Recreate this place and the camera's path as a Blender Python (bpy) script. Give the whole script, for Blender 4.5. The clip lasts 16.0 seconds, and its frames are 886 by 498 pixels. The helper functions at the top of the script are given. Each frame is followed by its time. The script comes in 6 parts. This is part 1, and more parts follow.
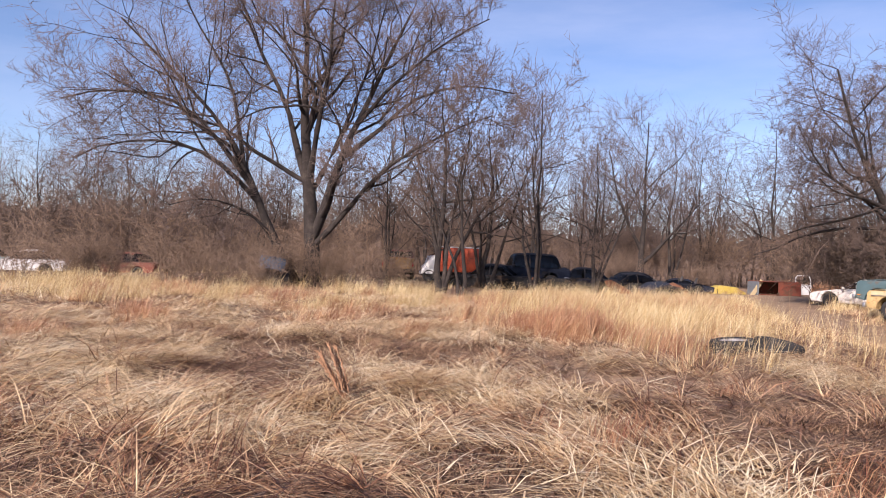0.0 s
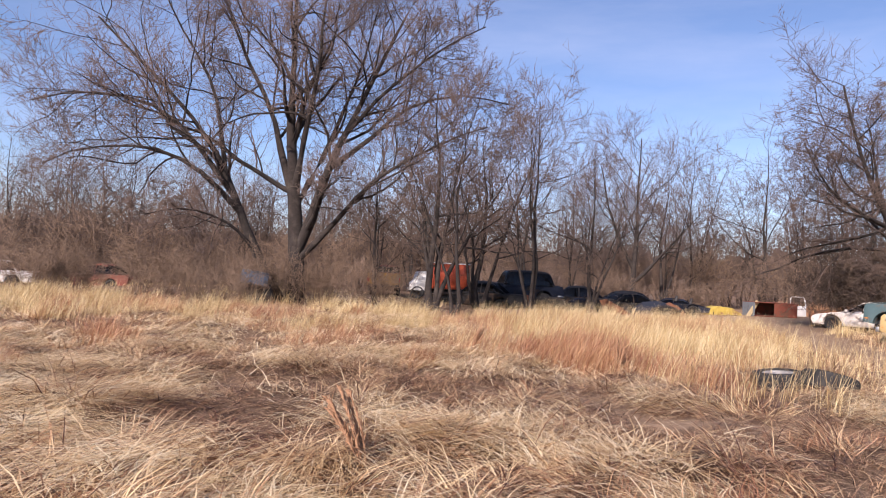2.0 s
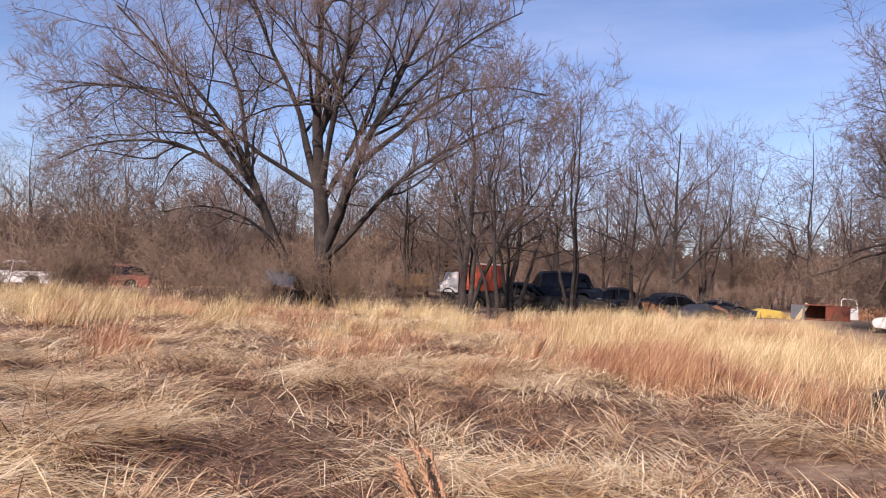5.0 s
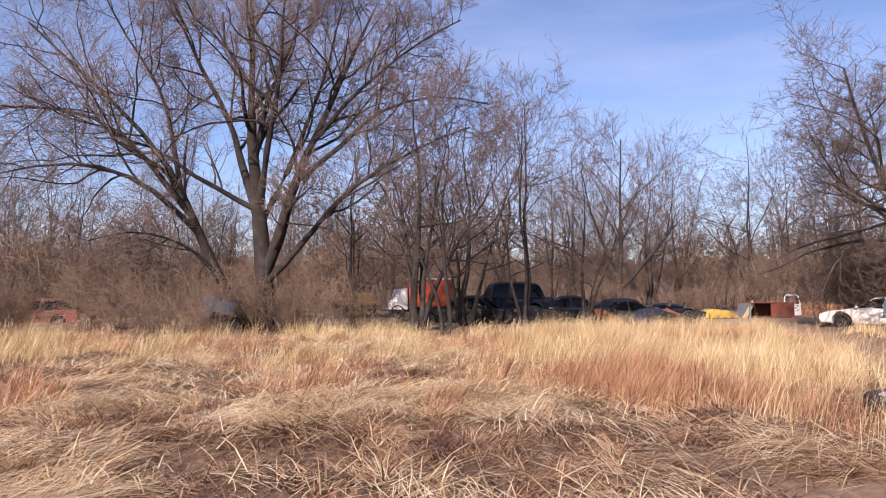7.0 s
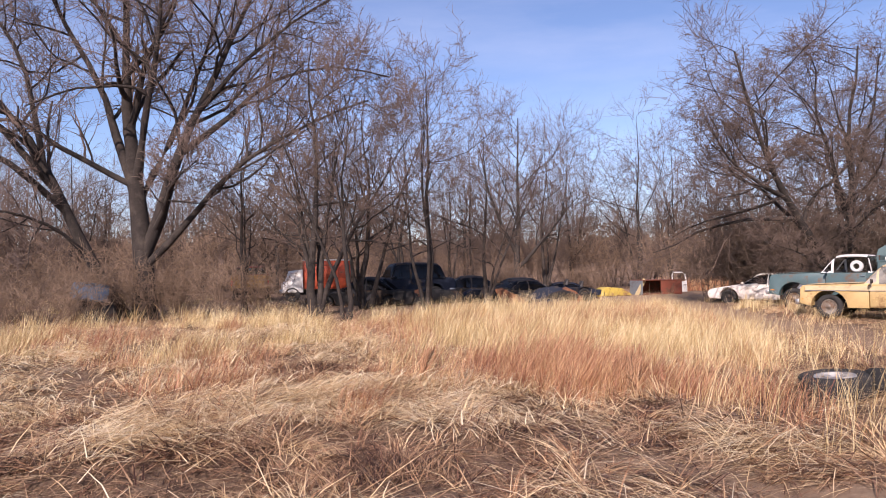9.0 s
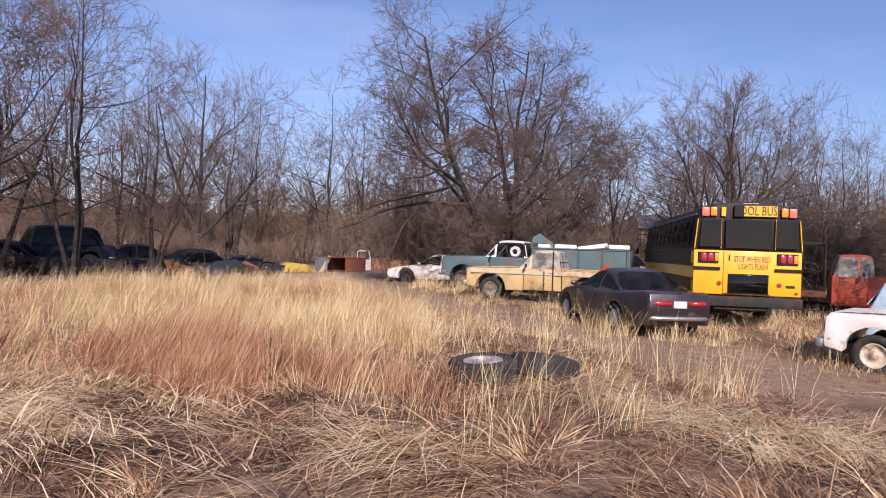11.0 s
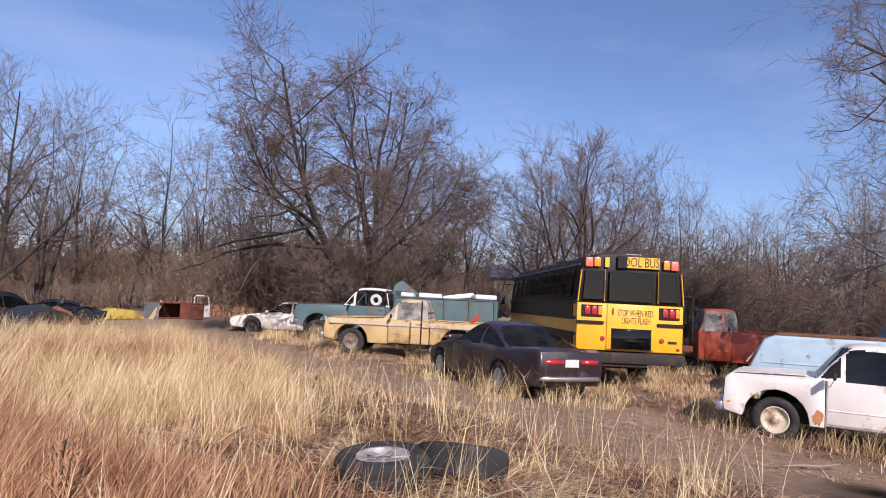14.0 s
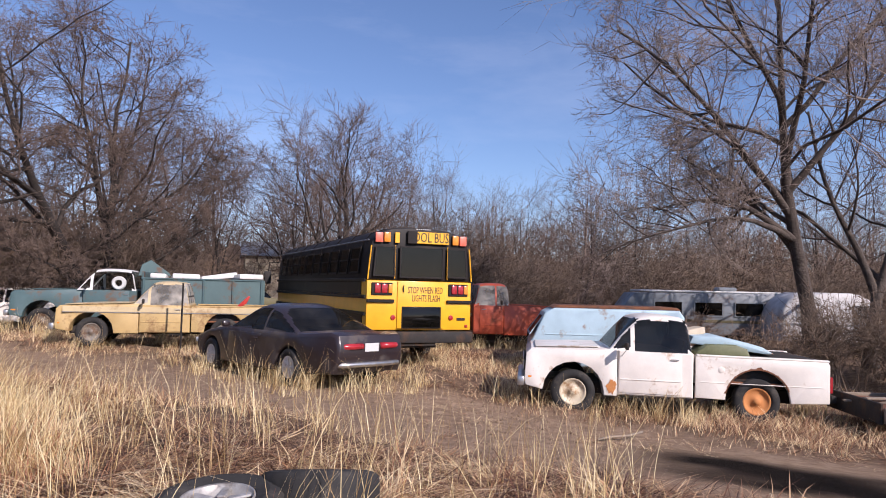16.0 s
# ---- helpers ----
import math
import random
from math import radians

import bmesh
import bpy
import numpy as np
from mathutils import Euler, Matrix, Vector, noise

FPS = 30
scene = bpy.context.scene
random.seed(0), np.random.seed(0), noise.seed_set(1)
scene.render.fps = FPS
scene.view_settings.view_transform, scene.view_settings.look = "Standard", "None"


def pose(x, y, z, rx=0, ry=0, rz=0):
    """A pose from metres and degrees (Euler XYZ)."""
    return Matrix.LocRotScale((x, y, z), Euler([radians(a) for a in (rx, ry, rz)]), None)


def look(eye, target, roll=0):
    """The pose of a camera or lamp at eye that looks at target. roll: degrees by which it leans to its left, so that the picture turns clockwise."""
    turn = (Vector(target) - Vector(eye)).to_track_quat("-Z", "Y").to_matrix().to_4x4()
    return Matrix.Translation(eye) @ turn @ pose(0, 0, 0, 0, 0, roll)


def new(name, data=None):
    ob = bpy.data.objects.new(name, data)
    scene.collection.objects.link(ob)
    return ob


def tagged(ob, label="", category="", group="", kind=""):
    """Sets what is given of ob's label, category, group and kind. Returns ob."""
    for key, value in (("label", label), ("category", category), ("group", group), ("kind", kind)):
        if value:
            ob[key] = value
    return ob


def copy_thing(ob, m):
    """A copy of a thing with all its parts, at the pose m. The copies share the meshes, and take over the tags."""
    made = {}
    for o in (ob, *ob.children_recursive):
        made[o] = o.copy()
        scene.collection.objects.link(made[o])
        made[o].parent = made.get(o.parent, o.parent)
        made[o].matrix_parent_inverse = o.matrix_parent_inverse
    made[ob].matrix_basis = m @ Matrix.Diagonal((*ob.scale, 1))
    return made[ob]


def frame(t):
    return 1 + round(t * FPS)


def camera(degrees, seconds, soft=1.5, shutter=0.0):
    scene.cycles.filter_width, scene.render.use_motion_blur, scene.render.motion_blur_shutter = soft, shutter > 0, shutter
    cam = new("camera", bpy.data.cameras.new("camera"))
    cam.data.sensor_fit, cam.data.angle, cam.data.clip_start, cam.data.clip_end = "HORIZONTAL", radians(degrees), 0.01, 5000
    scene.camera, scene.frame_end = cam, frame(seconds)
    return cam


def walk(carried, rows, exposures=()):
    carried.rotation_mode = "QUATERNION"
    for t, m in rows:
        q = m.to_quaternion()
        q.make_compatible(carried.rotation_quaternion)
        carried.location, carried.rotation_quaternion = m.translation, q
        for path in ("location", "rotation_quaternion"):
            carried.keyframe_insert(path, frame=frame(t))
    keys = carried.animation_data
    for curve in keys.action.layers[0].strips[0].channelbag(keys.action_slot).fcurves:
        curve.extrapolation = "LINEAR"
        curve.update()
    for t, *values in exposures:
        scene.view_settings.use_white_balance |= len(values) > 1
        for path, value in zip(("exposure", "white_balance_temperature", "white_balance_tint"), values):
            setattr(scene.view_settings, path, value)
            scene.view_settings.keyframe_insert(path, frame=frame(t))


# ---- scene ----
# ================= camera and walk =================
cam = camera(64.2, 16.0, 1.0)
# seconds, x, y, z, yaw, pitch, roll
PATH = (
    (0, -0.371, 0.142, 1.432, -1.22, 0.71, -2.26),
    (0.5, -0.484, 0.494, 1.415, -2.03, 1.63, -2.78),
    (1, -0.614, 0.878, 1.429, -2.71, 2.21, -2.96),
    (1.5, -0.675, 1.274, 1.447, -3.13, 2.10, -3.03),
    (2, -0.819, 1.560, 1.451, -2.85, 2.04, -2.99),
    (2.5, -0.964, 1.908, 1.463, -2.46, 2.42, -3.05),
    (3, -0.999, 2.238, 1.474, -2.13, 2.92, -3.34),
    (3.5, -1.085, 2.552, 1.457, -1.55, 3.15, -3.50),
    (4, -1.185, 2.830, 1.449, -1.43, 2.15, -3.25),
    (4.2, -1.209, 2.933, 1.434, -1.58, 1.26, -3.40),
    (6.3, -1.266, 3.728, 1.454, -0.11, 3.52, -2.24),
    (6.5, -1.278, 3.832, 1.443, -1.55, 2.95, -2.03),
    (7, -1.369, 4.187, 1.453, -5.53, 3.37, -0.01),
    (7.5, -1.449, 4.549, 1.435, -6.44, 3.28, 0.45),
    (8, -1.417, 4.838, 1.484, -6.87, 2.64, 0.70),
    (8.5, -1.447, 5.068, 1.487, -9.03, 2.18, 0.79),
    (9, -1.502, 5.304, 1.490, -14.21, 1.71, 0.65),
    (9.5, -1.242, 5.481, 1.452, -23.71, 0.17, -1.12),
    (10, -0.851, 5.705, 1.422, -31.23, -0.47, -2.39),
    (10.2, -0.740, 5.821, 1.422, -33.43, -0.78, -2.60),
    (12.3, 0.065, 7.049, 1.441, -41.93, 1.47, -1.44),
    (12.5, 0.141, 7.158, 1.439, -42.60, 1.38, -1.74),
    (13, 0.365, 7.420, 1.465, -44.37, 1.96, -2.33),
    (13.5, 0.483, 7.739, 1.451, -46.81, 3.08, -2.73),
    (14, 0.587, 8.140, 1.474, -51.14, 4.39, -2.94),
    (14.5, 0.830, 8.550, 1.443, -57.86, 5.40, -2.79),
    (15, 0.940, 8.953, 1.446, -64.89, 5.38, -2.22),
    (15.5, 1.025, 9.319, 1.487, -69.47, 4.45, -1.74),
    (16, 1.229, 9.581, 1.486, -71.81, 3.32, -1.38),
)
walk(cam, [(t, pose(x, y, z, 90 + p, r, w)) for t, x, y, z, w, p, r in PATH],
     [(0, 0.48, 6560, 27), (3, 0.43, 6560, 27), (8, 0.49, 6700, 30), (12, 0.18, 6260, 28), (16, 0.20, 6220, 25)])

# ================= world, sun, exposure =================
SUN_DIR = Vector((-0.42, -0.72, 0.56)).normalized()      # towards the sun
world = bpy.data.worlds.new("sky")
scene.world = world
world.use_nodes = True
wn, wl = world.node_tree.nodes, world.node_tree.links
wn.clear()
w_out, w_bg = wn.new("ShaderNodeOutputWorld"), wn.new("ShaderNodeBackground")
w_sky = wn.new("ShaderNodeTexSky")
w_sky.sky_type, w_sky.sun_disc = "NISHITA", False
w_sky.sun_elevation = math.asin(SUN_DIR.z)
w_sky.sun_rotation = math.atan2(SUN_DIR.x, SUN_DIR.y)
w_sky.air_density, w_sky.dust_density, w_sky.ozone_density, w_sky.altitude = 1.0, 0.5, 4.5, 300
# thin cirrus, stretched along the horizon
w_tc, w_map, w_noise, w_ramp, w_mix = (wn.new("ShaderNodeTexCoord"), wn.new("ShaderNodeMapping"), wn.new("ShaderNodeTexNoise"),
                                       wn.new("ShaderNodeValToRGB"), wn.new("ShaderNodeMix"))
w_map.inputs["Scale"].default_value = (0.9, 1.3, 5.0)
w_map.inputs["Rotation"].default_value = (0.1, 0.12, 0.3)
w_noise.inputs["Scale"].default_value, w_noise.inputs["Detail"].default_value, w_noise.inputs["Roughness"].default_value = 1.7, 7.0, 0.62
w_ramp.color_ramp.elements[0].position, w_ramp.color_ramp.elements[1].position = 0.42, 0.86
w_ramp.color_ramp.elements[1].color = (0.22, 0.22, 0.22, 1)
w_mix.data_type = "RGBA"
w_mix.inputs["B"].default_value = (7.5, 8.0, 8.8, 1)
wl.new(w_tc.outputs["Generated"], w_map.inputs["Vector"])
wl.new(w_map.outputs["Vector"], w_noise.inputs["Vector"])
wl.new(w_noise.outputs["Fac"], w_ramp.inputs["Fac"])
wl.new(w_ramp.outputs["Color"], w_mix.inputs["Factor"])
wl.new(w_sky.outputs["Color"], w_mix.inputs["A"])
wl.new(w_mix.outputs["Result"], w_bg.inputs["Color"])
wl.new(w_bg.outputs["Background"], w_out.inputs["Surface"])
w_bg.inputs["Strength"].default_value = 0.115
sun = new("sun", bpy.data.lights.new("sun", "SUN"))
sun.data.energy, sun.data.angle, sun.data.color = 5.0, radians(0.53), (1.0, 0.93, 0.82)
sun.matrix_world = look((0, 0, 40), Vector((0, 0, 40)) - SUN_DIR)

# ================= helpers =================
RNG = np.random.default_rng(7)


def part(name, bm, mat, parent, label="", smooth=False):
    """One mesh object from a bmesh, under a thing or a part."""
    me = bpy.data.meshes.new(name)
    bmesh.ops.recalc_face_normals(bm, faces=bm.faces)
    bm.to_mesh(me)
    bm.free()
    me.materials.append(mat)
    me.shade_smooth()
    if not smooth:
        me.set_sharp_from_angle(angle=radians(34))
    ob = new(name, me)
    ob.parent = parent
    return tagged(ob, label)


def thing(name, m, label, category, group="", kind=""):
    ob = new(name)
    ob.empty_display_size = 0.2
    ob.matrix_basis = m
    return tagged(ob, label, category, group, kind)


def raw_mesh(name, verts, tris, mat, attr=None, smooth=False):
    """A mesh object from arrays of vertices and triangles."""
    me = bpy.data.meshes.new(name)
    verts, tris = np.asarray(verts, np.float32), np.asarray(tris, np.int32)
    me.vertices.add(len(verts))
    me.vertices.foreach_set("co", verts.ravel())
    me.loops.add(tris.size)
    me.loops.foreach_set("vertex_index", tris.ravel())
    me.polygons.add(len(tris))
    me.polygons.foreach_set("loop_start", np.arange(0, tris.size, 3, dtype=np.int32))
    if attr:
        for key, vals in attr.items():
            me.attributes.new(key, "FLOAT", "POINT").data.foreach_set("value", np.asarray(vals, np.float32))
    me.update(calc_edges=True)
    me.materials.append(mat)
    if smooth:
        me.shade_smooth()
    return new(name, me)


def vnoise(x, y, s, seed=0):
    """Smooth value noise in the plane, -1 to 1."""
    x, y = np.asarray(x, float) / s + 31.7 * seed, np.asarray(y, float) / s - 17.3 * seed
    xi, yi = np.floor(x), np.floor(y)
    fx, fy = x - xi, y - yi
    fx, fy = fx * fx * (3 - 2 * fx), fy * fy * (3 - 2 * fy)

    def h(a, b):
        q = np.sin(a * 127.1 + b * 311.7 + seed * 74.7) * 43758.5453
        return (q - np.floor(q)) * 2 - 1
    return (h(xi, yi) * (1 - fx) + h(xi + 1, yi) * fx) * (1 - fy) + (h(xi, yi + 1) * (1 - fx) + h(xi + 1, yi + 1) * fx) * fy


def sstep(a, b, x):
    q = np.clip((np.asarray(x, float) - a) / (b - a), 0, 1)
    return q * q * (3 - 2 * q)


# the dirt track: centre line as x over y, half width
TRACK_Y, TRACK_X = (-40, 0, 6, 10, 14, 20, 26, 34, 40, 47), (2, 6.8, 8.8, 10.0, 11.1, 12.0, 13.2, 16.5, 19.5, 22)


def track(x, y):
    """1 on the bare track, 0 in the grass."""
    c = np.interp(y, TRACK_Y, TRACK_X)
    half = 2.15 - 0.6 * sstep(13, 19, y) + 0.4 * vnoise(x, y, 2.1, 3) + 3.2 * sstep(33, 38, y) * (1 - sstep(41, 47, y))
    return 1 - sstep(half - 0.45, half + 0.5, np.abs(x - c))


def worn(x, y):
    """Trodden bare earth beside the path."""
    d = np.exp(-((x - 3.3) / 1.7) ** 2 - ((y - 9.0 - 0.4 * vnoise(x, y, 0.8, 38)) / 1.5) ** 2) + 1.0 * np.exp(-((x + 2.0) / 0.9) ** 2 - ((y - 4.6) / 0.55) ** 2)
    d = d + 0.9 * np.exp(-((x - 0.9) / 1.5) ** 2 - ((y - 9.8 - 0.3 * vnoise(x, y, 0.7, 46)) / 0.55) ** 2)
    return np.clip(1.25 * d * (0.75 + 0.5 * vnoise(x, y, 0.5, 39)), 0, 1)


def gz(x, y):
    """Height of the ground."""
    x, y = np.asarray(x, float), np.asarray(y, float)
    low = sstep(5.5, 13, x) * (0.16 + 0.37 * (1 - sstep(9.5, 15, y)))
    low = low * (1 - sstep(22, 30, y)) * (1 - 0.5 * sstep(16, 24, x))
    mound = 0.09 * np.exp(-((x - 4.95) / 0.6) ** 2 - ((y - 11.1) / 0.45) ** 2) - 0.08 * np.exp(-((x - 5.3) / 0.9) ** 2 - ((y - 12.0) / 0.7) ** 2)
    left = -0.35 * sstep(-9, -24, x)
    near = 1 - sstep(30, 60, np.hypot(x, y - 12))
    rough = (0.05 * vnoise(x, y, 1.7, 1) + 0.03 * vnoise(x, y, 0.55, 2) + 0.085 * vnoise(x, y, 0.85, 4) * sstep(6, 2, x)) * near
    ruts = -0.06 * track(x, y) * near
    return -low + left + rough * (1 - 0.7 * track(x, y)) + ruts + mound + 0.12 * vnoise(x, y, 9, 5) * near * sstep(15, 25, y)


# ================= materials =================
def material(name, color, rough=0.6, metal=0.0, vary=0.25, scale=6.0, bump=0.15, bump_scale=60.0, second=None, second_at=(0.52, 0.66),
             island=0.0, coat=0.0, coords="Object", second_scale=None, second_rough=None, dist=0.01, trans=0.0, obj_random=0.0):
    """A surface with variation at two scales, fine relief and an optional second colour (rust, dirt, lichen) in ragged patches."""
    m = bpy.data.materials.new(name)
    m.use_nodes = True
    nt = m.node_tree
    n, l = nt.nodes, nt.links
    b = n["Principled BSDF"]
    b.inputs["Roughness"].default_value, b.inputs["Metallic"].default_value = rough, metal
    if coat:
        b.inputs["Coat Weight"].default_value, b.inputs["Coat Roughness"].default_value = coat, 0.15
    tc = n.new("ShaderNodeTexCoord")
    big, fine = n.new("ShaderNodeTexNoise"), n.new("ShaderNodeTexNoise")
    for node, sc, det in ((big, scale, 5), (fine, bump_scale, 4)):
        node.inputs["Scale"].default_value, node.inputs["Detail"].default_value = sc, det
        node.inputs["Roughness"].default_value = 0.6
        l.new(tc.outputs[coords], node.inputs["Vector"])
    add = n.new("ShaderNodeMath")
    add.operation = "MULTIPLY_ADD"
    add.inputs[1].default_value = 0.35
    l.new(fine.outputs["Fac"], add.inputs[0])
    l.new(big.outputs["Fac"], add.inputs[2])
    last = add.outputs[0]
    if island:
        geo, isl = n.new("ShaderNodeNewGeometry"), n.new("ShaderNodeMath")
        isl.operation = "MULTIPLY_ADD"
        isl.inputs[1].default_value = island
        l.new(geo.outputs["Random Per Island"], isl.inputs[0])
        l.new(last, isl.inputs[2])
        last = isl.outputs[0]
    ramp = n.new("ShaderNodeMapRange")
    ramp.inputs["From Min"].default_value, ramp.inputs["From Max"].default_value = 0.35, 1.0 + island
    ramp.inputs["To Min"].default_value, ramp.inputs["To Max"].default_value = 1 - vary, 1 + vary
    l.new(last, ramp.inputs["Value"])
    base = n.new("ShaderNodeMix")
    base.data_type, base.blend_type = "RGBA", "MULTIPLY"
    base.inputs["Factor"].default_value = 1
    base.inputs["A"].default_value = (*color, 1)
    l.new(ramp.outputs["Result"], base.inputs["B"])
    col = base.outputs["Result"]
    if second:
        sn = n.new("ShaderNodeTexNoise")
        sn.inputs["Scale"].default_value, sn.inputs["Detail"].default_value = second_scale or scale * 0.7, 8
        sn.inputs["Roughness"].default_value = 0.68
        mp = n.new("ShaderNodeMapping")
        mp.inputs["Location"].default_value = (3.1, 7.7, 1.3)
        l.new(tc.outputs[coords], mp.inputs["Vector"])
        l.new(mp.outputs["Vector"], sn.inputs["Vector"])
        sr = n.new("ShaderNodeMapRange")
        sr.inputs["From Min"].default_value, sr.inputs["From Max"].default_value = second_at
        l.new(sn.outputs["Fac"], sr.inputs["Value"])
        mx = n.new("ShaderNodeMix")
        mx.data_type = "RGBA"
        mx.inputs["B"].default_value = (*second, 1)
        l.new(sr.outputs["Result"], mx.inputs["Factor"])
        l.new(col, mx.inputs["A"])
        col = mx.outputs["Result"]
        if second_rough is not None:
            rr = n.new("ShaderNodeMapRange")
            rr.inputs["To Min"].default_value, rr.inputs["To Max"].default_value = rough, second_rough
            l.new(sr.outputs["Result"], rr.inputs["Value"])
            l.new(rr.outputs["Result"], b.inputs["Roughness"])
    l.new(col, b.inputs["Base Color"])
    if trans:
        b.inputs["Transmission Weight"].default_value = trans
    if bump:
        bp = n.new("ShaderNodeBump")
        bp.inputs["Strength"].default_value, bp.inputs["Distance"].default_value = bump, dist
        l.new(fine.outputs["Fac"], bp.inputs["Height"])
        l.new(bp.outputs["Normal"], b.inputs["Normal"])
    return m


def paint(name, color, rust=(0.16, 0.07, 0.035), amount=0.60, rough=0.42, coat=0.25):
    """Old vehicle paint: faded, dusty, with rust blooms."""
    return material(name, color, rough, 0.0, 0.16, 2.6, 0.08, 90, second=rust, second_at=(amount, amount + 0.09), second_scale=1.7,
                    coat=coat, second_rough=0.85, dist=0.004)


def straw(name, a, b, c):
    """Dry grass: three straw tones spread over the stems, paler and redder in drifts."""
    m = bpy.data.materials.new(name)
    m.use_nodes = True
    n, l = m.node_tree.nodes, m.node_tree.links
    bs = n["Principled BSDF"]
    bs.inputs["Roughness"].default_value = 0.5
    bs.inputs["Specular IOR Level"].default_value = 0.35
    geo, ramp, tc, big, add = (n.new("ShaderNodeNewGeometry"), n.new("ShaderNodeValToRGB"), n.new("ShaderNodeTexCoord"),
                               n.new("ShaderNodeTexNoise"), n.new("ShaderNodeMath"))
    big.inputs["Scale"].default_value, big.inputs["Detail"].default_value, big.inputs["Roughness"].default_value = 1.1, 5, 0.72
    l.new(tc.outputs["Object"], big.inputs["Vector"])
    add.operation = "MULTIPLY_ADD"
    add.inputs[1].default_value = 0.95
    sub = n.new("ShaderNodeMapRange")
    sub.inputs["From Min"].default_value, sub.inputs["From Max"].default_value = 0.3, 0.7
    sub.inputs["To Min"].default_value, sub.inputs["To Max"].default_value = -0.50, 0.44
    l.new(big.outputs["Fac"], sub.inputs["Value"])
    l.new(geo.outputs["Random Per Island"], add.inputs[0])
    l.new(sub.outputs["Result"], add.inputs[2])
    l.new(add.outputs[0], ramp.inputs["Fac"])
    e = ramp.color_ramp.elements
    e[0].color, e[1].color = (*a, 1), (*c, 1)
    e[0].position, e[1].position = 0.08, 0.82
    mid = e.new(0.42)
    mid.color = (*b, 1)
    l.new(ramp.outputs["Color"], bs.inputs["Base Color"])
    tr, mixs = n.new("ShaderNodeBsdfTranslucent"), n.new("ShaderNodeMixShader")
    mixs.inputs["Fac"].default_value = 0.25
    l.new(ramp.outputs["Color"], tr.inputs["Color"])
    l.new(bs.outputs["BSDF"], mixs.inputs[1])
    l.new(tr.outputs["BSDF"], mixs.inputs[2])
    l.new(mixs.outputs["Shader"], n["Material Output"].inputs["Surface"])
    return m


def glass_mat(name, tint=(0.75, 0.8, 0.8), dust=0.25):
    """Window glass of a parked vehicle: a clear pane under an uneven film of dust."""
    m = bpy.data.materials.new(name)
    m.use_nodes = True
    n, l = m.node_tree.nodes, m.node_tree.links
    n.clear()
    out, mix, mix2 = n.new("ShaderNodeOutputMaterial"), n.new("ShaderNodeMixShader"), n.new("ShaderNodeMixShader")
    tr, gl, df, fr = n.new("ShaderNodeBsdfTransparent"), n.new("ShaderNodeBsdfGlossy"), n.new("ShaderNodeBsdfDiffuse"), n.new("ShaderNodeLayerWeight")
    nz, tc, mr = n.new("ShaderNodeTexNoise"), n.new("ShaderNodeTexCoord"), n.new("ShaderNodeMapRange")
    tr.inputs["Color"].default_value = (*tint, 1)
    gl.inputs["Roughness"].default_value = 0.06
    df.inputs["Color"].default_value = (0.42, 0.39, 0.34, 1)
    pw, ma = n.new("ShaderNodeMath"), n.new("ShaderNodeMath")
    pw.operation, ma.operation = "POWER", "MULTIPLY_ADD"
    pw.inputs[1].default_value, ma.inputs[1].default_value, ma.inputs[2].default_value = 5.0, 0.4, 0.035
    fr.inputs["Blend"].default_value = 0.5
    l.new(fr.outputs["Facing"], pw.inputs[0])
    l.new(pw.outputs[0], ma.inputs[0])
    nz.inputs["Scale"].default_value, nz.inputs["Detail"].default_value = 3.0, 6
    mr.inputs["From Min"].default_value, mr.inputs["From Max"].default_value = 0.35, 0.75
    mr.inputs["To Min"].default_value, mr.inputs["To Max"].default_value = dust * 0.3, dust * 1.6
    l.new(tc.outputs["Object"], nz.inputs["Vector"])
    l.new(nz.outputs["Fac"], mr.inputs["Value"])
    l.new(ma.outputs[0], mix.inputs["Fac"])
    l.new(tr.outputs["BSDF"], mix.inputs[1])
    l.new(gl.outputs["BSDF"], mix.inputs[2])
    l.new(mr.outputs["Result"], mix2.inputs["Fac"])
    l.new(mix.outputs["Shader"], mix2.inputs[1])
    l.new(df.outputs["BSDF"], mix2.inputs[2])
    l.new(mix2.outputs["Shader"], out.inputs["Surface"])
    return m


